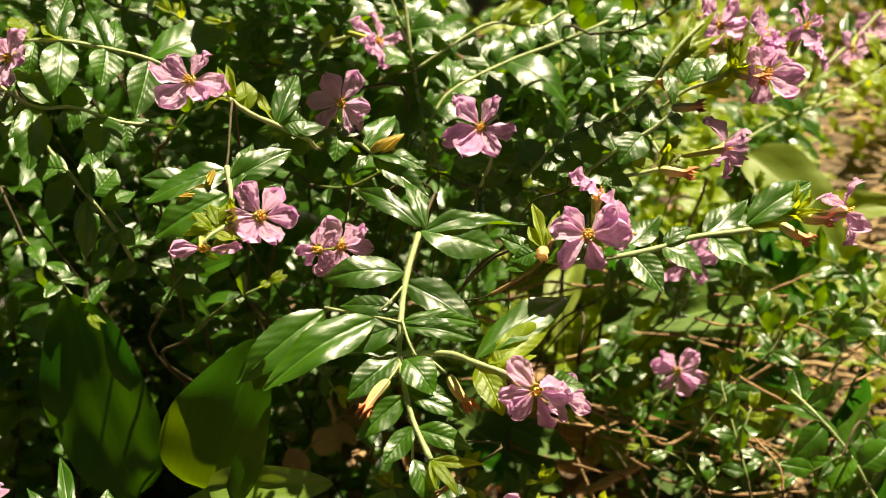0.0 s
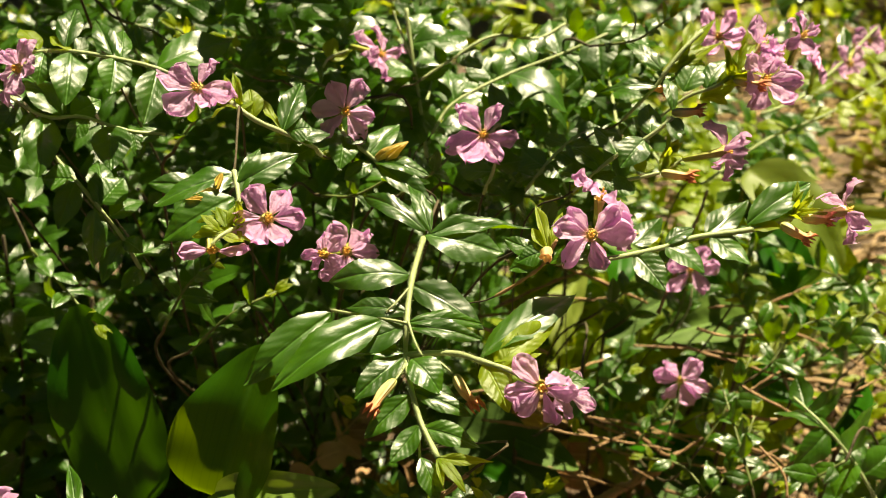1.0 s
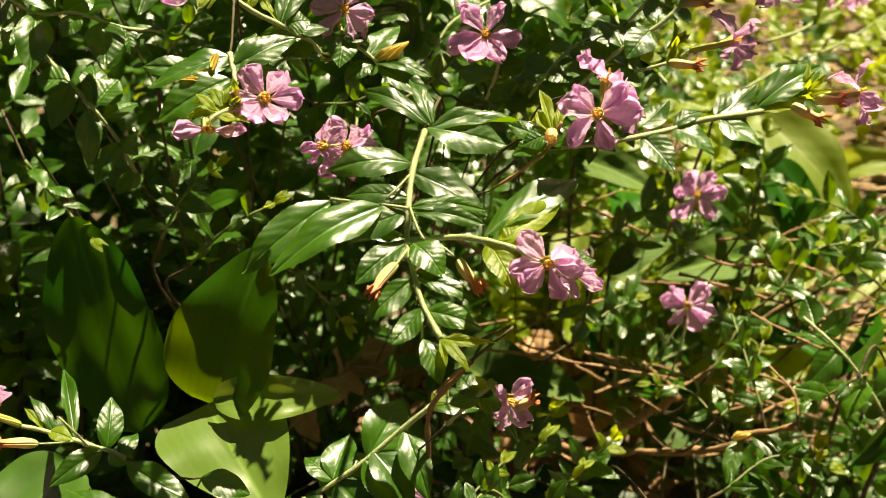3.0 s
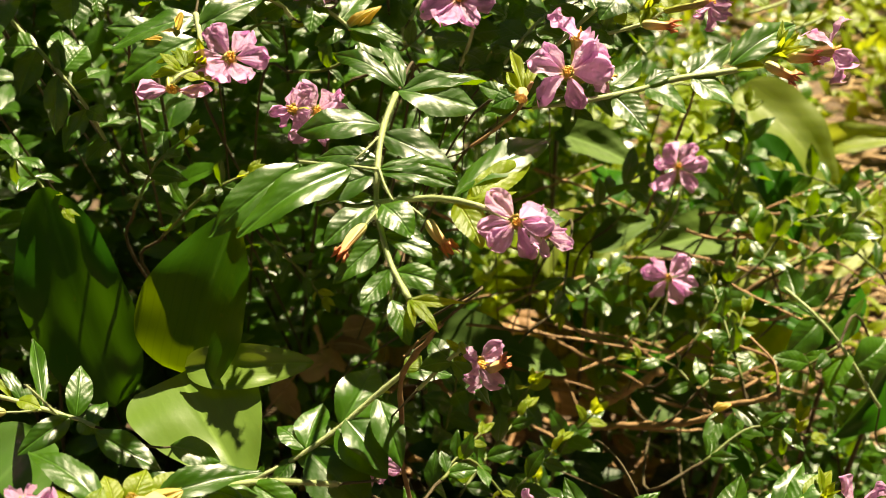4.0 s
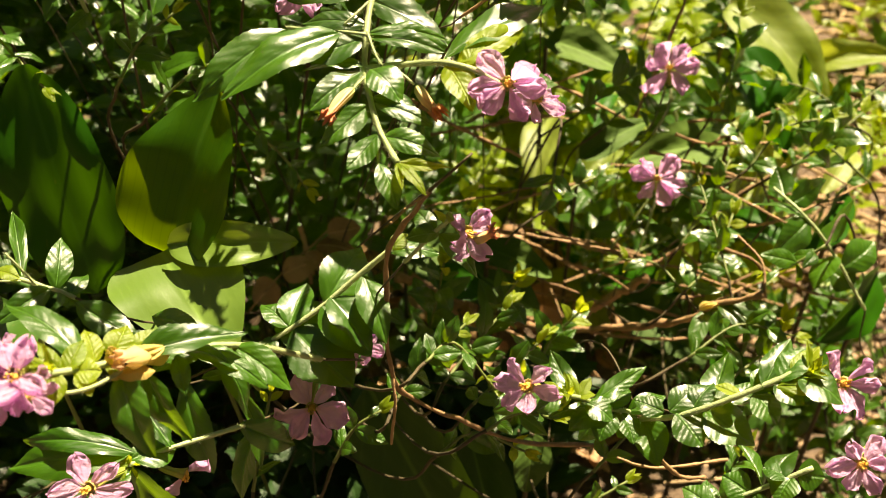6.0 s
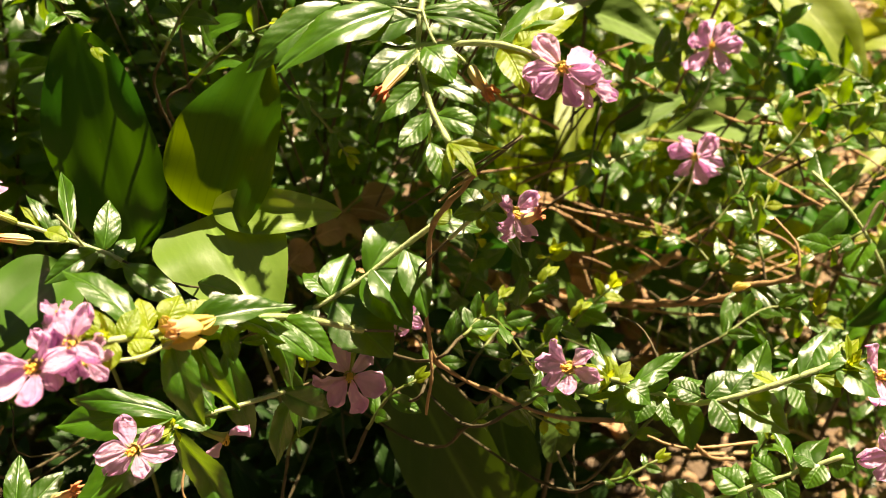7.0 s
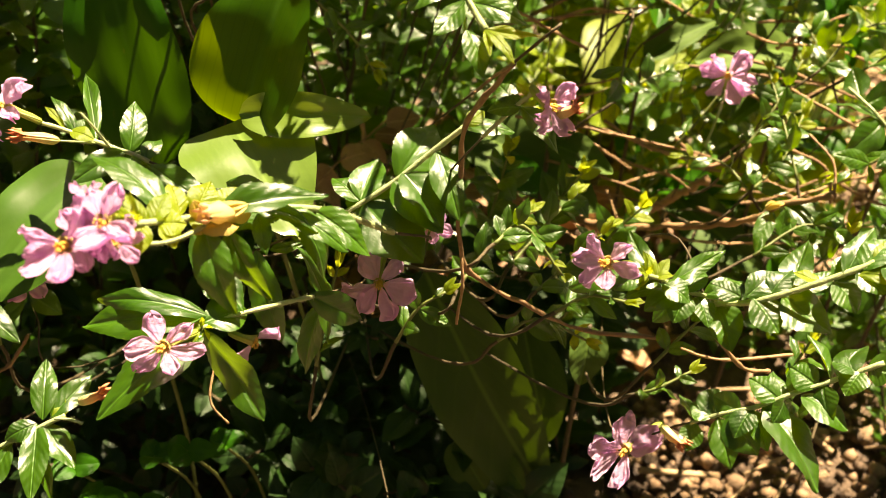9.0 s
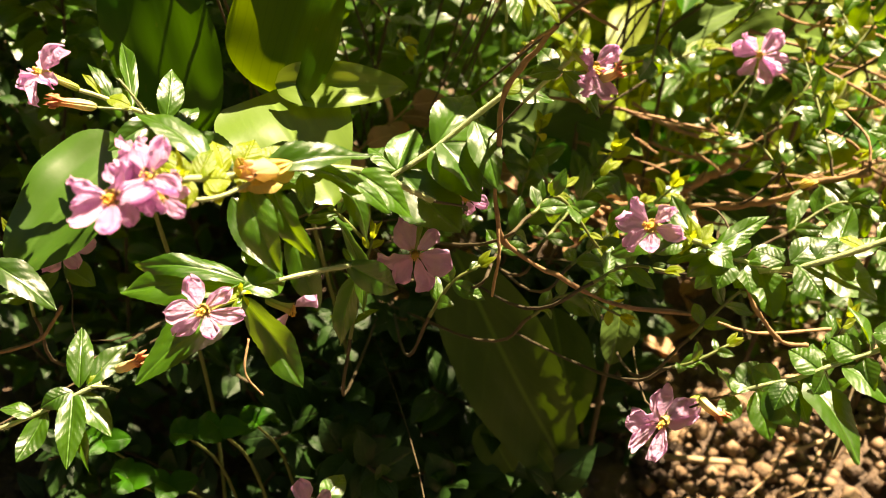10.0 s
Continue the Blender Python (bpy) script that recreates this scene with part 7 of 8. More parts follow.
b = thing("leafy_branch", "low leafy shoot close to the soil", "branch", "branches of the shrub")
shoot(b, [(-0.0835, 0.1178, 0.1257), (-0.0843, 0.1192, 0.1345), (-0.0849, 0.1194, 0.1416)], 0.0068, 0.0029)
rooted(b, (-0.0835, 0.1178, 0.1257), (-0.0843, 0.1192, 0.1345), 0.00060)

b = thing("bare_twig", "dry twig with curled brown dead leaves", "twig", "branches of the shrub")
stem(b, [(-0.0439, 0.2154, 0.0935), (-0.0373, 0.2181, 0.1009), (-0.0298, 0.2241, 0.1060), (-0.0215, 0.2319, 0.1102)], 0.00030, 0.00025, BARK, False)
leaf(b, (-0.0373, 0.2181, 0.1009), (-0.0422, 0.2146, 0.0960), 0.0069, 0, "b", (0.13, -0.39, 0.91))
leaf(b, (-0.0352, 0.2194, 0.1019), (-0.0266, 0.2213, 0.1045), 0.0068, 20, "b", (0.12, -0.39, 0.91))
leaf(b, (-0.0297, 0.2236, 0.1055), (-0.0236, 0.2209, 0.1014), 0.0059, -20, "b", (0.11, -0.40, 0.91))
leaf(b, (-0.0242, 0.2289, 0.1085), (-0.0154, 0.2300, 0.1099), 0.0064, 10, "b", (0.10, -0.41, 0.91))
leaf(b, (-0.0270, 0.2260, 0.1067), (-0.0165, 0.2250, 0.1052), 0.0070, 0, "b", (0.11, -0.40, 0.91))
leaf(b, (-0.0410, 0.2164, 0.0965), (-0.0349, 0.2133, 0.0919), 0.0058, 0, "b", (0.13, -0.38, 0.92))
rooted(b, (-0.0439, 0.2154, 0.0935), (-0.0373, 0.2181, 0.1009), 0.00028)

b = thing("leafy_branch", "branch with broad glossy dark leaves", "branch", "branches of the shrub")
stem(b, [(0.0977, 0.1756, 0.1216), (0.0888, 0.1789, 0.1351), (0.0820, 0.1810, 0.1428), (0.0769, 0.1873, 0.1456)], 0.00030, 0.00030, STEM, True)
leaf(b, (0.0874, 0.1792, 0.1364), (0.0809, 0.1896, 0.1399), 0.0076, 40, "g", (-0.12, -0.33, 0.94))
leaf(b, (0.0887, 0.1793, 0.1363), (0.0966, 0.1904, 0.1417), 0.0080, -45, "g", (-0.12, -0.33, 0.94))
leaf(b, (0.0820, 0.1808, 0.1422), (0.0725, 0.1853, 0.1425), 0.0067, 35, "g", (-0.11, -0.34, 0.93))
leaf(b, (0.0833, 0.1807, 0.1415), (0.0753, 0.1752, 0.1365), 0.0064, -40, "g", (-0.12, -0.34, 0.93))
leaf(b, (0.0917, 0.1779, 0.1310), (0.0998, 0.1838, 0.1341), 0.0067, 45, "g", (-0.13, -0.32, 0.94))
leaf(b, (0.0790, 0.1853, 0.1449), (0.0784, 0.1924, 0.1480), 0.0051, -35, "g", (-0.11, -0.35, 0.93))
leaf(b, (0.0800, 0.1835, 0.1439), (0.0884, 0.1890, 0.1467), 0.0054, 50, "g", (-0.11, -0.35, 0.93))
leaf(b, (0.0902, 0.1786, 0.1337), (0.0844, 0.1729, 0.1290), 0.0063, 40, "g", (-0.13, -0.32, 0.94))
leaf(b, (0.0946, 0.1770, 0.1269), (0.0907, 0.1813, 0.1281), 0.0057, -30, "g", (-0.13, -0.31, 0.94))
rooted(b, (0.0977, 0.1756, 0.1216), (0.0888, 0.1789, 0.1351), 0.00037)

b = thing("leafy_branch", "shoot with small glossy dark green leaves", "branch", "branches of the shrub")
shoot(b, [(0.1136, 0.2260, 0.1251), (0.1037, 0.2304, 0.1327), (0.0947, 0.2381, 0.1380)], 0.0093, 0.0044)
rooted(b, (0.1136, 0.2260, 0.1251), (0.1037, 0.2304, 0.1327), 0.00060)

b = thing("leafy_branch", "shoot with small glossy dark green leaves", "branch", "branches of the shrub")
shoot(b, [(0.1165, 0.2518, 0.1292), (0.1078, 0.2574, 0.1349), (0.0959, 0.2614, 0.1379)], 0.0100, 0.0044)
rooted(b, (0.1165, 0.2518, 0.1292), (0.1078, 0.2574, 0.1349), 0.00060)

b = thing("leafy_branch", "shoot with small glossy dark green leaves", "branch", "branches of the shrub")
shoot(b, [(0.0835, 0.2176, 0.1312), (0.0789, 0.2267, 0.1387), (0.0746, 0.2361, 0.1428)], 0.0074, 0.0037)
rooted(b, (0.0835, 0.2176, 0.1312), (0.0789, 0.2267, 0.1387), 0.00060)

b = thing("leafy_branch", "shoot with small glossy dark green leaves", "branch", "branches of the shrub")
shoot(b, [(0.1280, 0.2660, 0.1333), (0.1154, 0.2584, 0.1287), (0.1057, 0.2485, 0.1240)], 0.0101, 0.0044)
rooted(b, (0.1280, 0.2660, 0.1333), (0.1154, 0.2584, 0.1287), 0.00060)

b = thing("leafy_branch", "shoot with small glossy dark green leaves", "branch", "branches of the shrub")
shoot(b, [(0.0594, 0.1808, 0.1233), (0.0668, 0.1879, 0.1273), (0.0717, 0.1964, 0.1337)], 0.0073, 0.0036)
rooted(b, (0.0594, 0.1808, 0.1233), (0.0668, 0.1879, 0.1273), 0.00060)

b = thing("leafy_branch", "low leafy shoot close to the soil", "branch", "branches of the shrub")
shoot(b, [(0.0059, 0.1416, 0.1291), (0.0128, 0.1546, 0.1296), (0.0202, 0.1673, 0.1298)], 0.0067, 0.0033)
rooted(b, (0.0059, 0.1416, 0.1291), (0.0128, 0.1546, 0.1296), 0.00060)

b = thing("leafy_branch", "low leafy shoot close to the soil", "branch", "branches of the shrub")
shoot(b, [(-0.0027, 0.1318, 0.1332), (0.0025, 0.1422, 0.1336), (0.0101, 0.1531, 0.1345)], 0.0063, 0.0032)
rooted(b, (-0.0027, 0.1318, 0.1332), (0.0025, 0.1422, 0.1336), 0.00060)

b = thing("leafy_branch", "low leafy shoot close to the soil", "branch", "branches of the shrub")
shoot(b, [(0.0111, 0.1361, 0.1282), (0.0180, 0.1460, 0.1278), (0.0269, 0.1602, 0.1265)], 0.0065, 0.0032)
rooted(b, (0.0111, 0.1361, 0.1282), (0.0180, 0.1460, 0.1278), 0.00060)

b = thing("leafy_branch", "low leafy shoot close to the soil", "branch", "branches of the shrub")
shoot(b, [(-0.0146, 0.1293, 0.1201), (-0.0106, 0.1300, 0.1277), (-0.0056, 0.1305, 0.1315)], 0.0061, 0.0031)
rooted(b, (-0.0146, 0.1293, 0.1201), (-0.0106, 0.1300, 0.1277), 0.00060)

for points in (((0.000, 0.186, 0.098), (0.004, 0.182, 0.118), (0.006, 0.176, 0.134)),
               ((0.014, 0.190, 0.096), (0.017, 0.184, 0.114), (0.022, 0.178, 0.128)),
               ((0.028, 0.190, 0.090), (0.030, 0.184, 0.106), (0.036, 0.180, 0.118)),
               ((-0.012, 0.186, 0.098), (-0.010, 0.180, 0.116), (-0.012, 0.174, 0.130)),
               ((0.020, 0.178, 0.086), (0.024, 0.172, 0.100), (0.022, 0.166, 0.112))):
    b = thing("leafy_branch", "dark glossy shoot hanging over the low leaves", "branch", "branches of the shrub")
    shoot(b, points, 0.0085, 0.0040)
    rooted(b, points[0], points[1], 0.00060)

# ---- the broad-leaved plant beside the shrub ----
BROAD_MESHES = {}


def broad_leaf(plant, base, tip, width, roll=0.0, facing=FACING, fold=0.25, arch=0.06, curl=0.0, material=BROAD, name="leaf", ripple=0.007, outline=ovate):
    key = (fold, arch, curl, material.name, ripple, outline)
    if key not in BROAD_MESHES:
        BROAD_MESHES[key] = leaf_mesh("broad_blade", material, 33, 13, outline, fold, arch, curl, 0.1, 0.0, len(BROAD_MESHES), ripple)
    return child(name, BROAD_MESHES[key], plant, leaf_pose(base, tip, width, roll, Vector(facing)))


b = thing("broad_leaved_plant", "broad-leaved green plant with smooth upright leaves", "plant")
HEART = Vector((-0.0414, 0.1377, 0.1601))
stem(b, [(HEART.x + 0.01, HEART.y + 0.06, -0.004), (HEART.x + 0.004, HEART.y + 0.035, HEART.z * 0.5), HEART], 0.0004, 0.0005, STEM_SHADED)
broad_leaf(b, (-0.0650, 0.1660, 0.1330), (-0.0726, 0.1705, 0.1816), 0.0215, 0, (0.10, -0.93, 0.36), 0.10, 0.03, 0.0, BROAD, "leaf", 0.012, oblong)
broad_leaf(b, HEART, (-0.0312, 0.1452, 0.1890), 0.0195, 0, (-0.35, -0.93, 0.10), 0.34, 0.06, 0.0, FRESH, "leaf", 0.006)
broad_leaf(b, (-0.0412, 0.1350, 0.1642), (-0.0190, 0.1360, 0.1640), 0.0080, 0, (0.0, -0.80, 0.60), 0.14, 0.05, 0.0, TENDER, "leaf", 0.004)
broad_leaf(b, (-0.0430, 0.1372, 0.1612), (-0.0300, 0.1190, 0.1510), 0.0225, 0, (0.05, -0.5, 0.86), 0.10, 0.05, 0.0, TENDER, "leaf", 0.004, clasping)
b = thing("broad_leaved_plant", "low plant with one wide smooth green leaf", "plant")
stem(b, [(-0.07, 0.17, -0.004), (-0.066, 0.158, 0.07), (-0.0650, 0.1292, 0.1549)], 0.0004, 0.0004, STEM_SHADED)
broad_leaf(b, (-0.0650, 0.1292, 0.1549), (-0.0815, 0.1093, 0.1420), 0.0188, 0, (0.08, -0.30, 0.95), 0.12, 0.06, 0.0, SLEEK, "leaf", 0.012)

# ---- low round-leaved weeds in the shade under the flower head ----
for x, y, z, size in ((-0.057, 0.130, 0.088, 0.0060), (-0.064, 0.130, 0.086, 0.0055), (-0.0735, 0.120, 0.083, 0.0065), (-0.051, 0.135, 0.0855, 0.0050),
                      (-0.077, 0.120, 0.093, 0.0055), (-0.067, 0.125, 0.076, 0.0060)):
    b = thing("round_leaved_weed", "low weed with small round green leaves in shade", "plant", "round-leaved weeds")
    root = Vector((x + 0.006, y + 0.030, -0.004))
    top = Vector((x, y, z))
    stem(b, [root, root.lerp(top, 0.6) + Vector((0, 0.006, 0.004)), top], 0.0004, 0.0003, STEM_SHADED)
    for turn in (0.3, 2.4, 4.5):
        turn += rng.uniform(-0.4, 0.4)
        tip = top + Vector((math.cos(turn), 0.8 * math.sin(turn), rng.uniform(-0.15, 0.25))) * size
        broad_leaf(b, top, tip, size * 0.85, rng.uniform(-20, 20), (0.1, -0.45, 0.88), 0.12, 0.08, 0.0, BROAD)

# ---- paler broad leaves behind and under the shrub ----
for base, tip, width, roll, face, mat in (
        ((0.0992, 0.3308, 0.1334), (0.1271, 0.3054, 0.1089), 0.0218, 0, (0.0, -0.6, 0.8), PALE),
        ((0.0293, 0.3454, 0.1634), (0.0675, 0.3252, 0.1580), 0.0172, 0, (0.0, -0.6, 0.8), PALE),
        ((0.0355, 0.2800, 0.1415), (0.0580, 0.2657, 0.1365), 0.0111, 0, (0.0, -0.6, 0.8), WEED),
        ((0.0977, 0.3050, 0.1286), (0.1085, 0.2788, 0.1031), 0.0164, 0, (0.2, -0.8, 0.5), BROAD),
        ((-0.0041, 0.2279, 0.1093), (0.0304, 0.2079, 0.0973), 0.0200, 0, (0.0, -0.6, 0.8), WEED),
        ((-0.0115, 0.1760, 0.1015), (0.0195, 0.1660, 0.0406), 0.0235, 0, (0.15, -0.97, -0.05), WEED),
        ((0.0121, 0.1800, 0.0830), (0.0201, 0.1750, 0.0490), 0.0150, 0, (0.0, -0.95, 0.2), WEED),
        ((-0.0028, 0.1650, 0.0594), (0.0046, 0.1600, 0.0477), 0.0110, 0, (0.0, -0.9, 0.3), WEED),
        ((0.0083, 0.1650, 0.0544), (0.0141, 0.1600, 0.0484), 0.0060, 0, (0.0, -0.9, 0.3), WEED),
        ((0.0250, 0.1600, 0.1003), (0.0238, 0.1550, 0.0876), 0.0085, 0, (0.1, -0.95, 0.2), WEED),
        ((0.0168, 0.2117, 0.1148), (0.0323, 0.2040, 0.1113), 0.0085, 0, (0.0, -0.6, 0.8), WEED),
        ((0.0149, 0.1976, 0.1104), (0.0027, 0.2047, 0.1129), 0.0088, 0, (0.0, -0.6, 0.8), BROAD),
        ((0.0444, 0.2587, 0.1144), (0.0645, 0.2687, 0.1217), 0.0089, 0, (0.0, -0.6, 0.8), WEED),
        ((0.0820, 0.2451, 0.1336), (0.0909, 0.2355, 0.1269), 0.0081, 0, (0.0, -0.6, 0.8), PALE),
        ((0.1108, 0.2037, 0.1131), (0.0931, 0.1872, 0.1045), 0.0143, 0, (0.5, -0.85, 0.1), BROAD),
        ((0.1048, 0.2191, 0.1279), (0.0891, 0.2004, 0.1195), 0.0099, 0, (0.5, -0.85, 0.2), BROAD),
        ((0.0773, 0.2148, 0.0805), (0.0905, 0.2057, 0.0765), 0.0091, 0, (-0.2, -0.9, 0.3), BROAD),
        ((0.0557, 0.4015, 0.1592), (0.0750, 0.3857, 0.1519), 0.0163, 0, (0.0, -0.6, 0.8), YOUNG),
        ((0.1228, 0.3226, 0.1088), (0.1360, 0.3072, 0.1019), 0.0109, 0, (0.0, -0.6, 0.8), YOUNG)):
    b = thing("broad_leaved_plant", "pale broad leaf on a short stalk near the ground", "plant", "broad leaves under the shrub")
    base = Vector(base)
    # stalk coloured dark so that it sinks into the shade
    stem(b, [(base.x, base.y + 0.03, -0.004), (base.x, base.y + 0.015, base.z * 0.55), base], 0.0007, 0.0006, OLDWOOD_SHADED)
    broad_leaf(b, base, tip, width, roll, face, 0.2, 0.07, 0.0, mat)

# ---- a patch of yellow-green weeds low behind the flowers ----
for k in range(44):
    base = Vector((rng.uniform(0.040, 0.140), rng.uniform(0.270, 0.39), rng.uniform(0.050, 0.115)))
    turn = rng.uniform(-2.6, -0.3)
    size = rng.uniform(0.020, 0.040)
    tip = base + Vector((math.cos(turn), math.sin(turn) * 0.8, rng.uniform(-0.35, 0.25))) * size
    b = thing("broad_leaved_plant", "yellow-green weed leaf on a short stalk behind the flowers", "plant", "weeds behind the shrub")
    stem(b, [(base.x, base.y + 0.03, -0.004), (base.x, base.y + 0.015, base.z * 0.55), base], 0.0005, 0.0005, STEM)
    broad_leaf(b, base, tip, size * rng.uniform(0.32, 0.5), rng.uniform(-25, 25), (0.0, -0.5, 0.85), 0.2, 0.10, 0.0, rng.choice((PALE, PALE, YOUNG, WEED, BROAD)))

# ---- loose stems and litter ----
for points, r in ((((0.0188, 0.2491, 0.0980), (0.0316, 0.2467, 0.0938), (0.0433, 0.2477, 0.0854)), 0.0007),
                  (((0.0467, 0.2082, 0.1194), (0.0558, 0.2093, 0.1112), (0.0656, 0.2121, 0.1160)), 0.0008),
                  (((0.0385, 0.2185, 0.0872), (0.0487, 0.2198, 0.0935), (0.0576, 0.2162, 0.1031)), 0.0021),
                  (((0.0700, 0.2447, 0.1331), (0.0790, 0.2449, 0.1334), (0.0930, 0.2464, 0.1319)), 0.0006),
                  (((0.0629, 0.2251, 0.1392), (0.0703, 0.2259, 0.1365), (0.0889, 0.2312, 0.1336)), 0.0006),
                  (((0.0270, 0.2523, 0.1437), (0.0419, 0.2493, 0.1384), (0.0547, 0.2508, 0.1308)), 0.0007),
                  (((0.0524, 0.2236, 0.1447), (0.0605, 0.2344, 0.1593), (0.0658, 0.2425, 0.1694)), 0.0007),
                  (((-0.0048, 0.2079, 0.1586), (0.0095, 0.2130, 0.1473), (0.0248, 0.2185, 0.1366)), 0.0007),
                  (((0.0168, 0.2421, 0.1060), (0.0276, 0.2445, 0.1100), (0.0444, 0.2555, 0.1089)), 0.0006),
                  (((-0.0896, 0.1144, 0.1198), (-0.0827, 0.1162, 0.1219), (-0.0779, 0.1176, 0.1287)), 0.0006),
                  (((-0.0439, 0.1101, 0.1294), (-0.0442, 0.1067, 0.1248), (-0.0415, 0.1061, 0.1204)), 0.00035),
                  (((0.0689, 0.1966, 0.1252), (0.0793, 0.1960, 0.1200), (0.0824, 0.1954, 0.1108)), 0.0006),
                  (((0.0245, 0.2352, 0.0939), (0.0252, 0.2329, 0.0899), (0.0246, 0.2330, 0.0861)), 0.0005),
                  (((0.0445, 0.2033, 0.1129), (0.0480, 0.2031, 0.1105), (0.0513, 0.2047, 0.1073)), 0.0005),
                  (((-0.0311, 0.2280, 0.1115), (-0.0296, 0.2250, 0.1064), (-0.0287, 0.2247, 0.0958)), 0.0010)):
    b = thing("bare_twig", "thin dry brown twig caught among the leaves", "twig", "loose twigs")
    stem(b, points, r * 0.65, r * 0.5, BARK)

for k in range(30):
    a = Vector((rng.uniform(0.0, 0.095), rng.uniform(0.205, 0.262), rng.uniform(0.065, 0.135)))
    turn, size = rng.gauss(0.0, 0.5), rng.uniform(0.018, 0.050)
    way = Vector((math.cos(turn), 0.5 * math.sin(turn), 0.55 * math.sin(turn * 1.7))) * size
    bend = Vector((0, rng.uniform(-0.004, 0.004), rng.uniform(-0.005, 0.004)))
    b = thing("bare_twig", "thin dry brown twig caught among the leaves", "twig", "loose twigs")
    stem(b, [a, a + way * 0.35 + bend, a + way * 0.7 + bend * 0.6, a + way], rng.uniform(0.00028, 0.00055), 0.00024, BARK)

# ---- denser leaves deeper inside the shrub and behind it ----
def inner(count, xs, ys, zs, length, width, keys, label, lean=0.05, pitch=0.0042, open_side=True, joined="", bare=0.06, back=0.0):
    """Leafy shoots with their tips in a box; joined: one mass of foliage under that name, for what stands far off."""
    mass = {}
    for _ in range(count):
        tip = Vector((rng.uniform(*xs), rng.uniform(*ys), rng.uniform(*zs)))
        if -0.055 < tip.x < 0.0 and 0.2 < tip.y < 0.275 and tip.z < 0.22 and rng.random() < 0.7:
            continue
        if open_side and tip.y > 0.3 and tip.x > 0.25 * tip.y + 0.04:
            tip.x = 0.25 * tip.y + 0.04 - rng.uniform(0, 0.06)
        root = Vector((tip.x + rng.uniform(-lean, lean), tip.y + back + rng.uniform(0.0, lean), -0.004))
        mid = root.lerp(tip, 0.55) + Vector((rng.uniform(-0.01, 0.01), rng.uniform(0, 0.015) + 0.25 * back, 0.012 + 0.35 * back))
        key = rng.choice(keys)
        poses = bush_shoot([root, mid, tip], length * rng.uniform(0.8, 1.2), width, bare, pitch)
        if joined:
            mass.setdefault(key, []).extend(poses)
            continue
        b = thing("inner_branch", label, "branch", "inner branches of the shrub")
        # stems deep inside get the colour darkened for shade, the others plain green
        stem(b, [root, mid, tip], 0.0004 if back else 0.0005, 0.0003 if back else 0.0004, STEM if back or (tip.x > -0.02 and tip.y > 0.24) else OLDWOOD_SHADED)
        foliage(b, poses, key)
    for key, poses in mass.items():
        tagged(foliage(None, poses, key), label, "foliage", kind="stuff").name = joined


inner(60, (-0.20, 0.0), (0.20, 0.34), (0.150, 0.212), 0.0135, 0.0062, "ggg", "glossy leafy branch on top of the shrub", pitch=0.0066)
# key k: leaves whose darker colour stands in for the shade inside
inner(30, (-0.20, -0.055), (0.22, 0.36), (0.06, 0.15), 0.0095, 0.0042, "k", "leafy branch inside the shrub, leaves darkened for shade")
inner(40, (-0.02, 0.10), (0.27, 0.42), (0.07, 0.165), 0.0120, 0.0054, "ggy", "sunlit small-leaved branch behind the flowers", pitch=0.0062)
inner(90, (-0.30, 0.14), (0.42, 0.75), (0.06, 0.22), 0.016, 0.006, "ggy", "taller green garden plants behind the shrub", 0.08, 0.010, joined="garden_foliage")
inner(18, (0.075, 0.14), (0.245, 0.30), (0.02, 0.085), 0.0072, 0.0032, "gg", "low small-leaved branch of the shrub")
# unseen foliage above the view, added to shade the shrub's left side
inner(46, (-0.24, -0.02), (0.225, 0.36), (0.225, 0.30), 0.0105, 0.0048, "g", "shrub top added out of view to cast shade", joined="upper_foliage")
# low leaves, again in the shade-darkened colour
inner(22, (-0.13, -0.005), (0.135, 0.22), (0.02, 0.085), 0.0095, 0.0050, "k", "low leaves under the shrub, coloured dark for shade")
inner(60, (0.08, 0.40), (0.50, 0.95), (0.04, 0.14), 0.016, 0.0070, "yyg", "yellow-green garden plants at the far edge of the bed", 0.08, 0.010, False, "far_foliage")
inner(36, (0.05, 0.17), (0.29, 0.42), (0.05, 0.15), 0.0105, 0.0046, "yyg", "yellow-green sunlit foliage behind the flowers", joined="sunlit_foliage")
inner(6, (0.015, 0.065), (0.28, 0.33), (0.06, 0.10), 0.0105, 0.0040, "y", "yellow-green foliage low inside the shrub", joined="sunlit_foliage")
inner(20, (-0.055, 0.020), (0.140, 0.215), (0.025, 0.066), 0.0135, 0.0075, "k", "low leaves under the shrub, coloured dark for shade", 0.03)

inner(12, (0.10, 0.17), (0.20, 0.28), (0.03, 0.09), 0.0095, 0.0042, "g", "low leafy branch at the edge of the gravel", 0.03, open_side=False)

inner(15, (0.0, 0.055), (0.185, 0.250), (0.176, 0.204), 0.0095, 0.0046, "g", "glossy leafy branch on top of the shrub", 0.03, open_side=False, bare=0.74, back=0.15)
inner(8, (-0.06, 0.0), (0.190, 0.240), (0.176, 0.204), 0.0095, 0.0046, "g", "glossy leafy branch on top of the shrub", 0.03, open_side=False, bare=0.74, back=0.15)
inner(10, (0.004, 0.034), (0.195, 0.215), (0.045, 0.085), 0.0115, 0.0064, "k", "low leaves under the shrub, coloured dark for shade", 0.02, open_side=False)


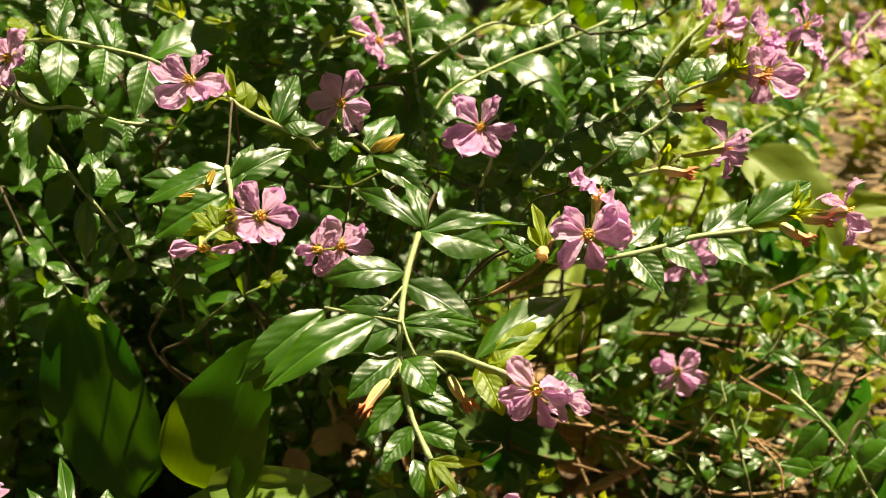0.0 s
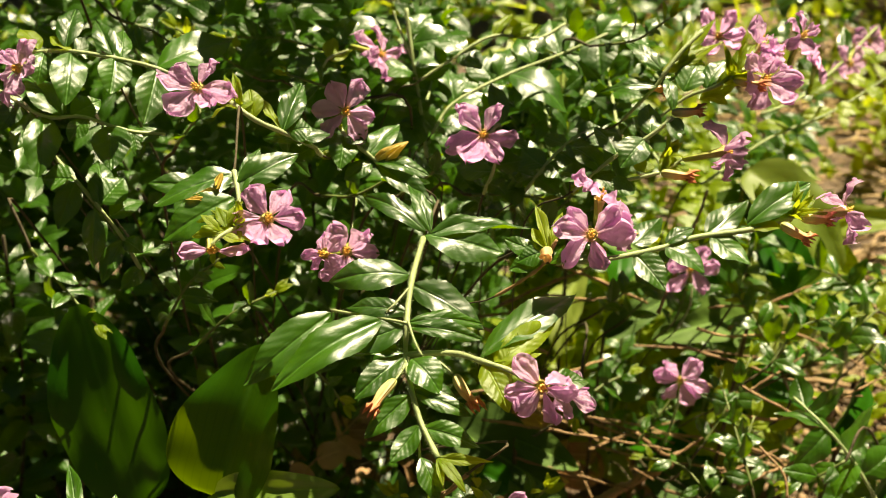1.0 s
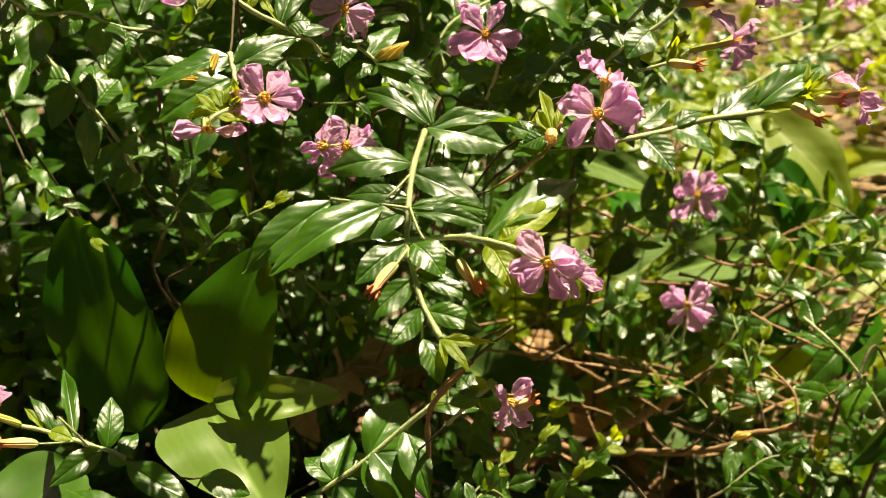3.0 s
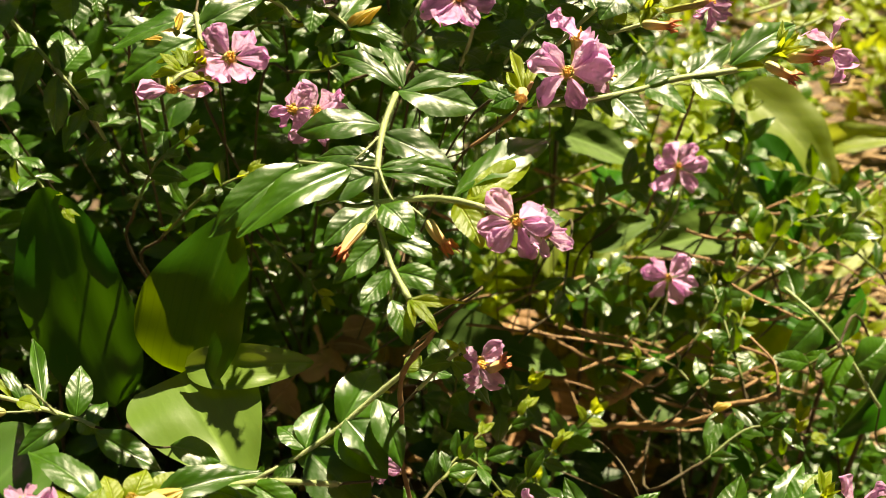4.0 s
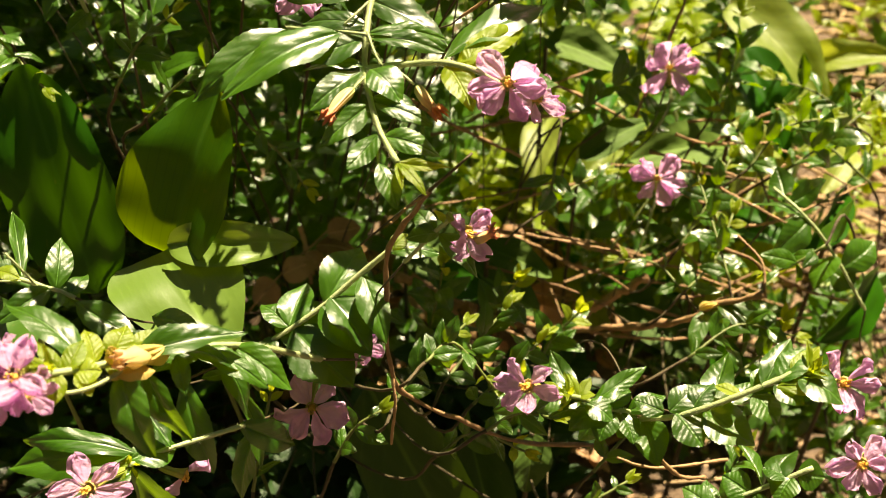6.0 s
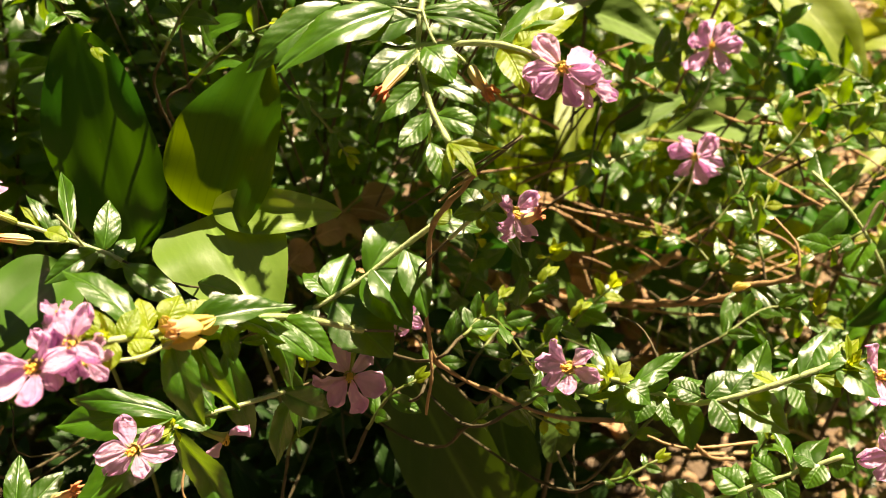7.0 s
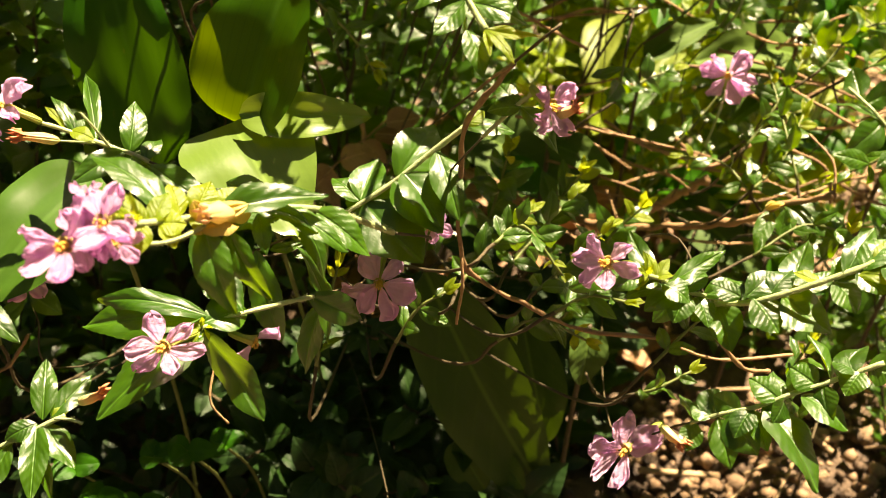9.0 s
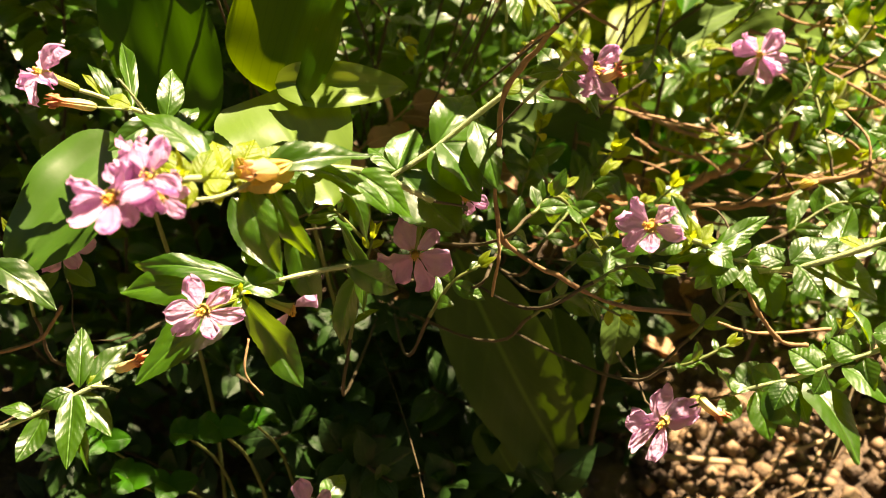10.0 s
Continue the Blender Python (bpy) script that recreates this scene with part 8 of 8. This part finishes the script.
# ---- unseen leafy limbs, added above the view to shade parts of the bed ----
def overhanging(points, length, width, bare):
    b = thing("shade_limb", "unseen leafy limb added over the bed to shade it", "branch", "overhanging branches")
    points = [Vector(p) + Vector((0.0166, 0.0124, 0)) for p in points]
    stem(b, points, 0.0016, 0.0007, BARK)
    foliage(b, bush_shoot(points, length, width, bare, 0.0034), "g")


# each limb ends sunward of a spot that it is to shade
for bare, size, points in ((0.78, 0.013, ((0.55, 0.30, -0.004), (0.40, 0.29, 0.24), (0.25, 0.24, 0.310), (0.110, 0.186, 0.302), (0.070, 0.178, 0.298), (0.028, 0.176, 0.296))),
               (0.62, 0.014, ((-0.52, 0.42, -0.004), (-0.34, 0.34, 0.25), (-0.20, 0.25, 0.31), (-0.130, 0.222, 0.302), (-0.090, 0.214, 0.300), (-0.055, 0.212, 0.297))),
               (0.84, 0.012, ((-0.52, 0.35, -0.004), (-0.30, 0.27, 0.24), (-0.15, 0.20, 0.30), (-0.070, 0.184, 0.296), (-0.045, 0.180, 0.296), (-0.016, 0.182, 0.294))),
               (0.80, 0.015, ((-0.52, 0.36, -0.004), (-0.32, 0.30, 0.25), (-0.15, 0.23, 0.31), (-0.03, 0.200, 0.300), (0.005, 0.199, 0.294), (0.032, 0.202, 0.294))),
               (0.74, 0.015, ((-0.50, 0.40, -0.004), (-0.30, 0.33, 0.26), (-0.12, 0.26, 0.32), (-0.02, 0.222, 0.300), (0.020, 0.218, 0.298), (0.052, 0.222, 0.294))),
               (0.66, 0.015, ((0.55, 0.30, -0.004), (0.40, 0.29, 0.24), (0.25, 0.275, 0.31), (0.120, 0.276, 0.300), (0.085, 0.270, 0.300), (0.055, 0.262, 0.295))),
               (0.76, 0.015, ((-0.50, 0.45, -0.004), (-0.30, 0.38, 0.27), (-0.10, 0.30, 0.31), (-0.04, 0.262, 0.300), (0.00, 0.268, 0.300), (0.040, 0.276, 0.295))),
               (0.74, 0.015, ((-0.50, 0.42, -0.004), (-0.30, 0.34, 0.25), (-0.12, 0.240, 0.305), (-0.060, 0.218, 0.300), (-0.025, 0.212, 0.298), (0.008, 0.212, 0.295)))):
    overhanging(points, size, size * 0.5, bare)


# ---- dead leaves that cover the soil under the shrub ----
for k in range(130):
    x, y = rng.uniform(-0.055, 0.070), rng.uniform(0.248, 0.315)
    z = 0.050 * math.exp(-((x - 0.005) / 0.065) ** 4 - ((y - 0.305) / 0.048) ** 4) + rng.uniform(0.002, 0.010)
    turn, size = rng.uniform(0, 6.28), rng.uniform(0.010, 0.020)
    way = Vector((math.cos(turn), math.sin(turn), rng.uniform(-0.3, 0.4))) * size
    data = rng.choice(LEAVES["b"])
    b = tagged(new("dead_leaf", data), "curled brown dead leaf lying on the soil", "dead leaf", "fallen leaves")
    b.matrix_world = leaf_pose(Vector((x, y, z)) - way / 2, Vector((x, y, z)) + way / 2, size * rng.uniform(0.4, 0.6), rng.uniform(-60, 60), Vector((0, -0.4, 0.9)))


# ---- gravel and straw on the soil ----
def rock_mesh(seed):
    r = random.Random(seed)
    bm = bmesh.new()
    bmesh.ops.create_icosphere(bm, subdivisions=2, radius=0.5)
    o = Vector((r.uniform(-9, 9), r.uniform(-9, 9), r.uniform(-9, 9)))
    for q in bm.verts:
        q.co *= 1 + 0.45 * noise.noise(q.co * 2.2 + o)
        q.co.z *= 0.7
    me = bpy.data.meshes.new("pebble")
    bm.to_mesh(me)
    bm.free()
    me.materials.append(STONE)
    me.polygons.foreach_set("use_smooth", [True] * len(me.polygons))
    return me


ROCKS = [rock_mesh(i) for i in range(7)]
for k in range(280):
    s = rng.choice((0.0022, 0.003, 0.004, 0.005, 0.0065)) * rng.uniform(0.8, 1.3)
    m = pose(rng.uniform(0.055, 0.165), rng.uniform(0.15, 0.30), s * 0.25 + 0.002, rng.uniform(-25, 25), rng.uniform(-25, 25), rng.uniform(0, 360))
    tagged(new("pebble", rng.choice(ROCKS)), "small rounded tan gravel stone lying on the soil", "stone", "gravel stones").matrix_world = m @ Matrix.Diagonal((s, s * rng.uniform(0.6, 0.9), s, 1))


def litter(name, count, label, material, box, make):
    verts, faces = [], []
    for _ in range(count):
        v, f = make(rng.uniform(*box[:2]), rng.uniform(*box[2:]))
        o = len(verts)
        verts += v
        faces += [tuple(i + o for i in q) for q in f]
    tagged(new(name, mesh(name, verts, faces, material)), label, name.replace("_", " "), kind="stuff")


def straw(x, y):
    a = rng.gauss(0.15, 0.5)
    n, w = rng.uniform(0.006, 0.028), rng.uniform(0.0003, 0.0012)
    p = Vector((x, y, rng.uniform(0.002, 0.012)))
    d = Vector((math.cos(a), math.sin(a), rng.uniform(-0.12, 0.12))) * n
    return tube_geometry([p - d / 2, p + Vector((0, 0, rng.uniform(-0.001, 0.002))), p + d / 2], lambda t: w, 4)


def grit(x, y):
    s = rng.uniform(0.0012, 0.0045)
    c = Vector((x, y, s * 0.3 + rng.uniform(-0.002, 0.004)))
    v = [c + Vector((rng.uniform(0.6, 1) * s * dx, rng.uniform(0.6, 1) * s * dy, rng.uniform(0.5, 0.9) * s * dz)) for dx, dy, dz in ((1, 0, 0), (0, 1, 0), (-1, 0, 0), (0, -1, 0), (0, 0, 1), (0, 0, -1))]
    return v, [(0, 1, 4), (1, 2, 4), (2, 3, 4), (3, 0, 4), (1, 0, 5), (2, 1, 5), (3, 2, 5), (0, 3, 5)]


litter("straw_mulch", 5000, "pale dry straw and bark chips strewn on the soil", CHIP, (0.10, 0.75, 0.36, 1.1), straw)
litter("soil_crumbs", 5000, "crumbs of dark brown soil", SOIL, (-0.2, 0.2, 0.10, 0.42), grit)
litter("gravel_grit", 3500, "fine tan grit among the gravel stones", STONE, (0.045, 0.3, 0.08, 0.5), grit)
litter("leaf_litter", 160, "dry stalk bits among the soil crumbs", CHIP, (0.05, 0.25, 0.12, 0.4), straw)


# ---- an unseen hedge ring, added to close the bed and block low sky light ----
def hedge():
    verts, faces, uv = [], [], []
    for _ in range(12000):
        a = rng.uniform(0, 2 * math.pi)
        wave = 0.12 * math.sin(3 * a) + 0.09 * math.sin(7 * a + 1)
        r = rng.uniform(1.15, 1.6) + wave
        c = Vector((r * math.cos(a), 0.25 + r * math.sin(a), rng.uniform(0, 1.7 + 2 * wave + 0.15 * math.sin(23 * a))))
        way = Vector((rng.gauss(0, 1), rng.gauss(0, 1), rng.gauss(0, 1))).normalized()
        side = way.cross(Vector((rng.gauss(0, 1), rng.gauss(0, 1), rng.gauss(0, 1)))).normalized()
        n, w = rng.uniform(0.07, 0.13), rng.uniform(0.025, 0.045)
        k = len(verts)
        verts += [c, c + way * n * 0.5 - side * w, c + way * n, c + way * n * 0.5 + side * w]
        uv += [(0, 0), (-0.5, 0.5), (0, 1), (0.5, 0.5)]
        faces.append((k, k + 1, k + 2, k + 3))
    tagged(new("hedge", mesh("hedge", verts, faces, SHADE_LEAF, uv=uv)), "unseen ring of dark leaves added to block low sky", "hedge", kind="stuff")


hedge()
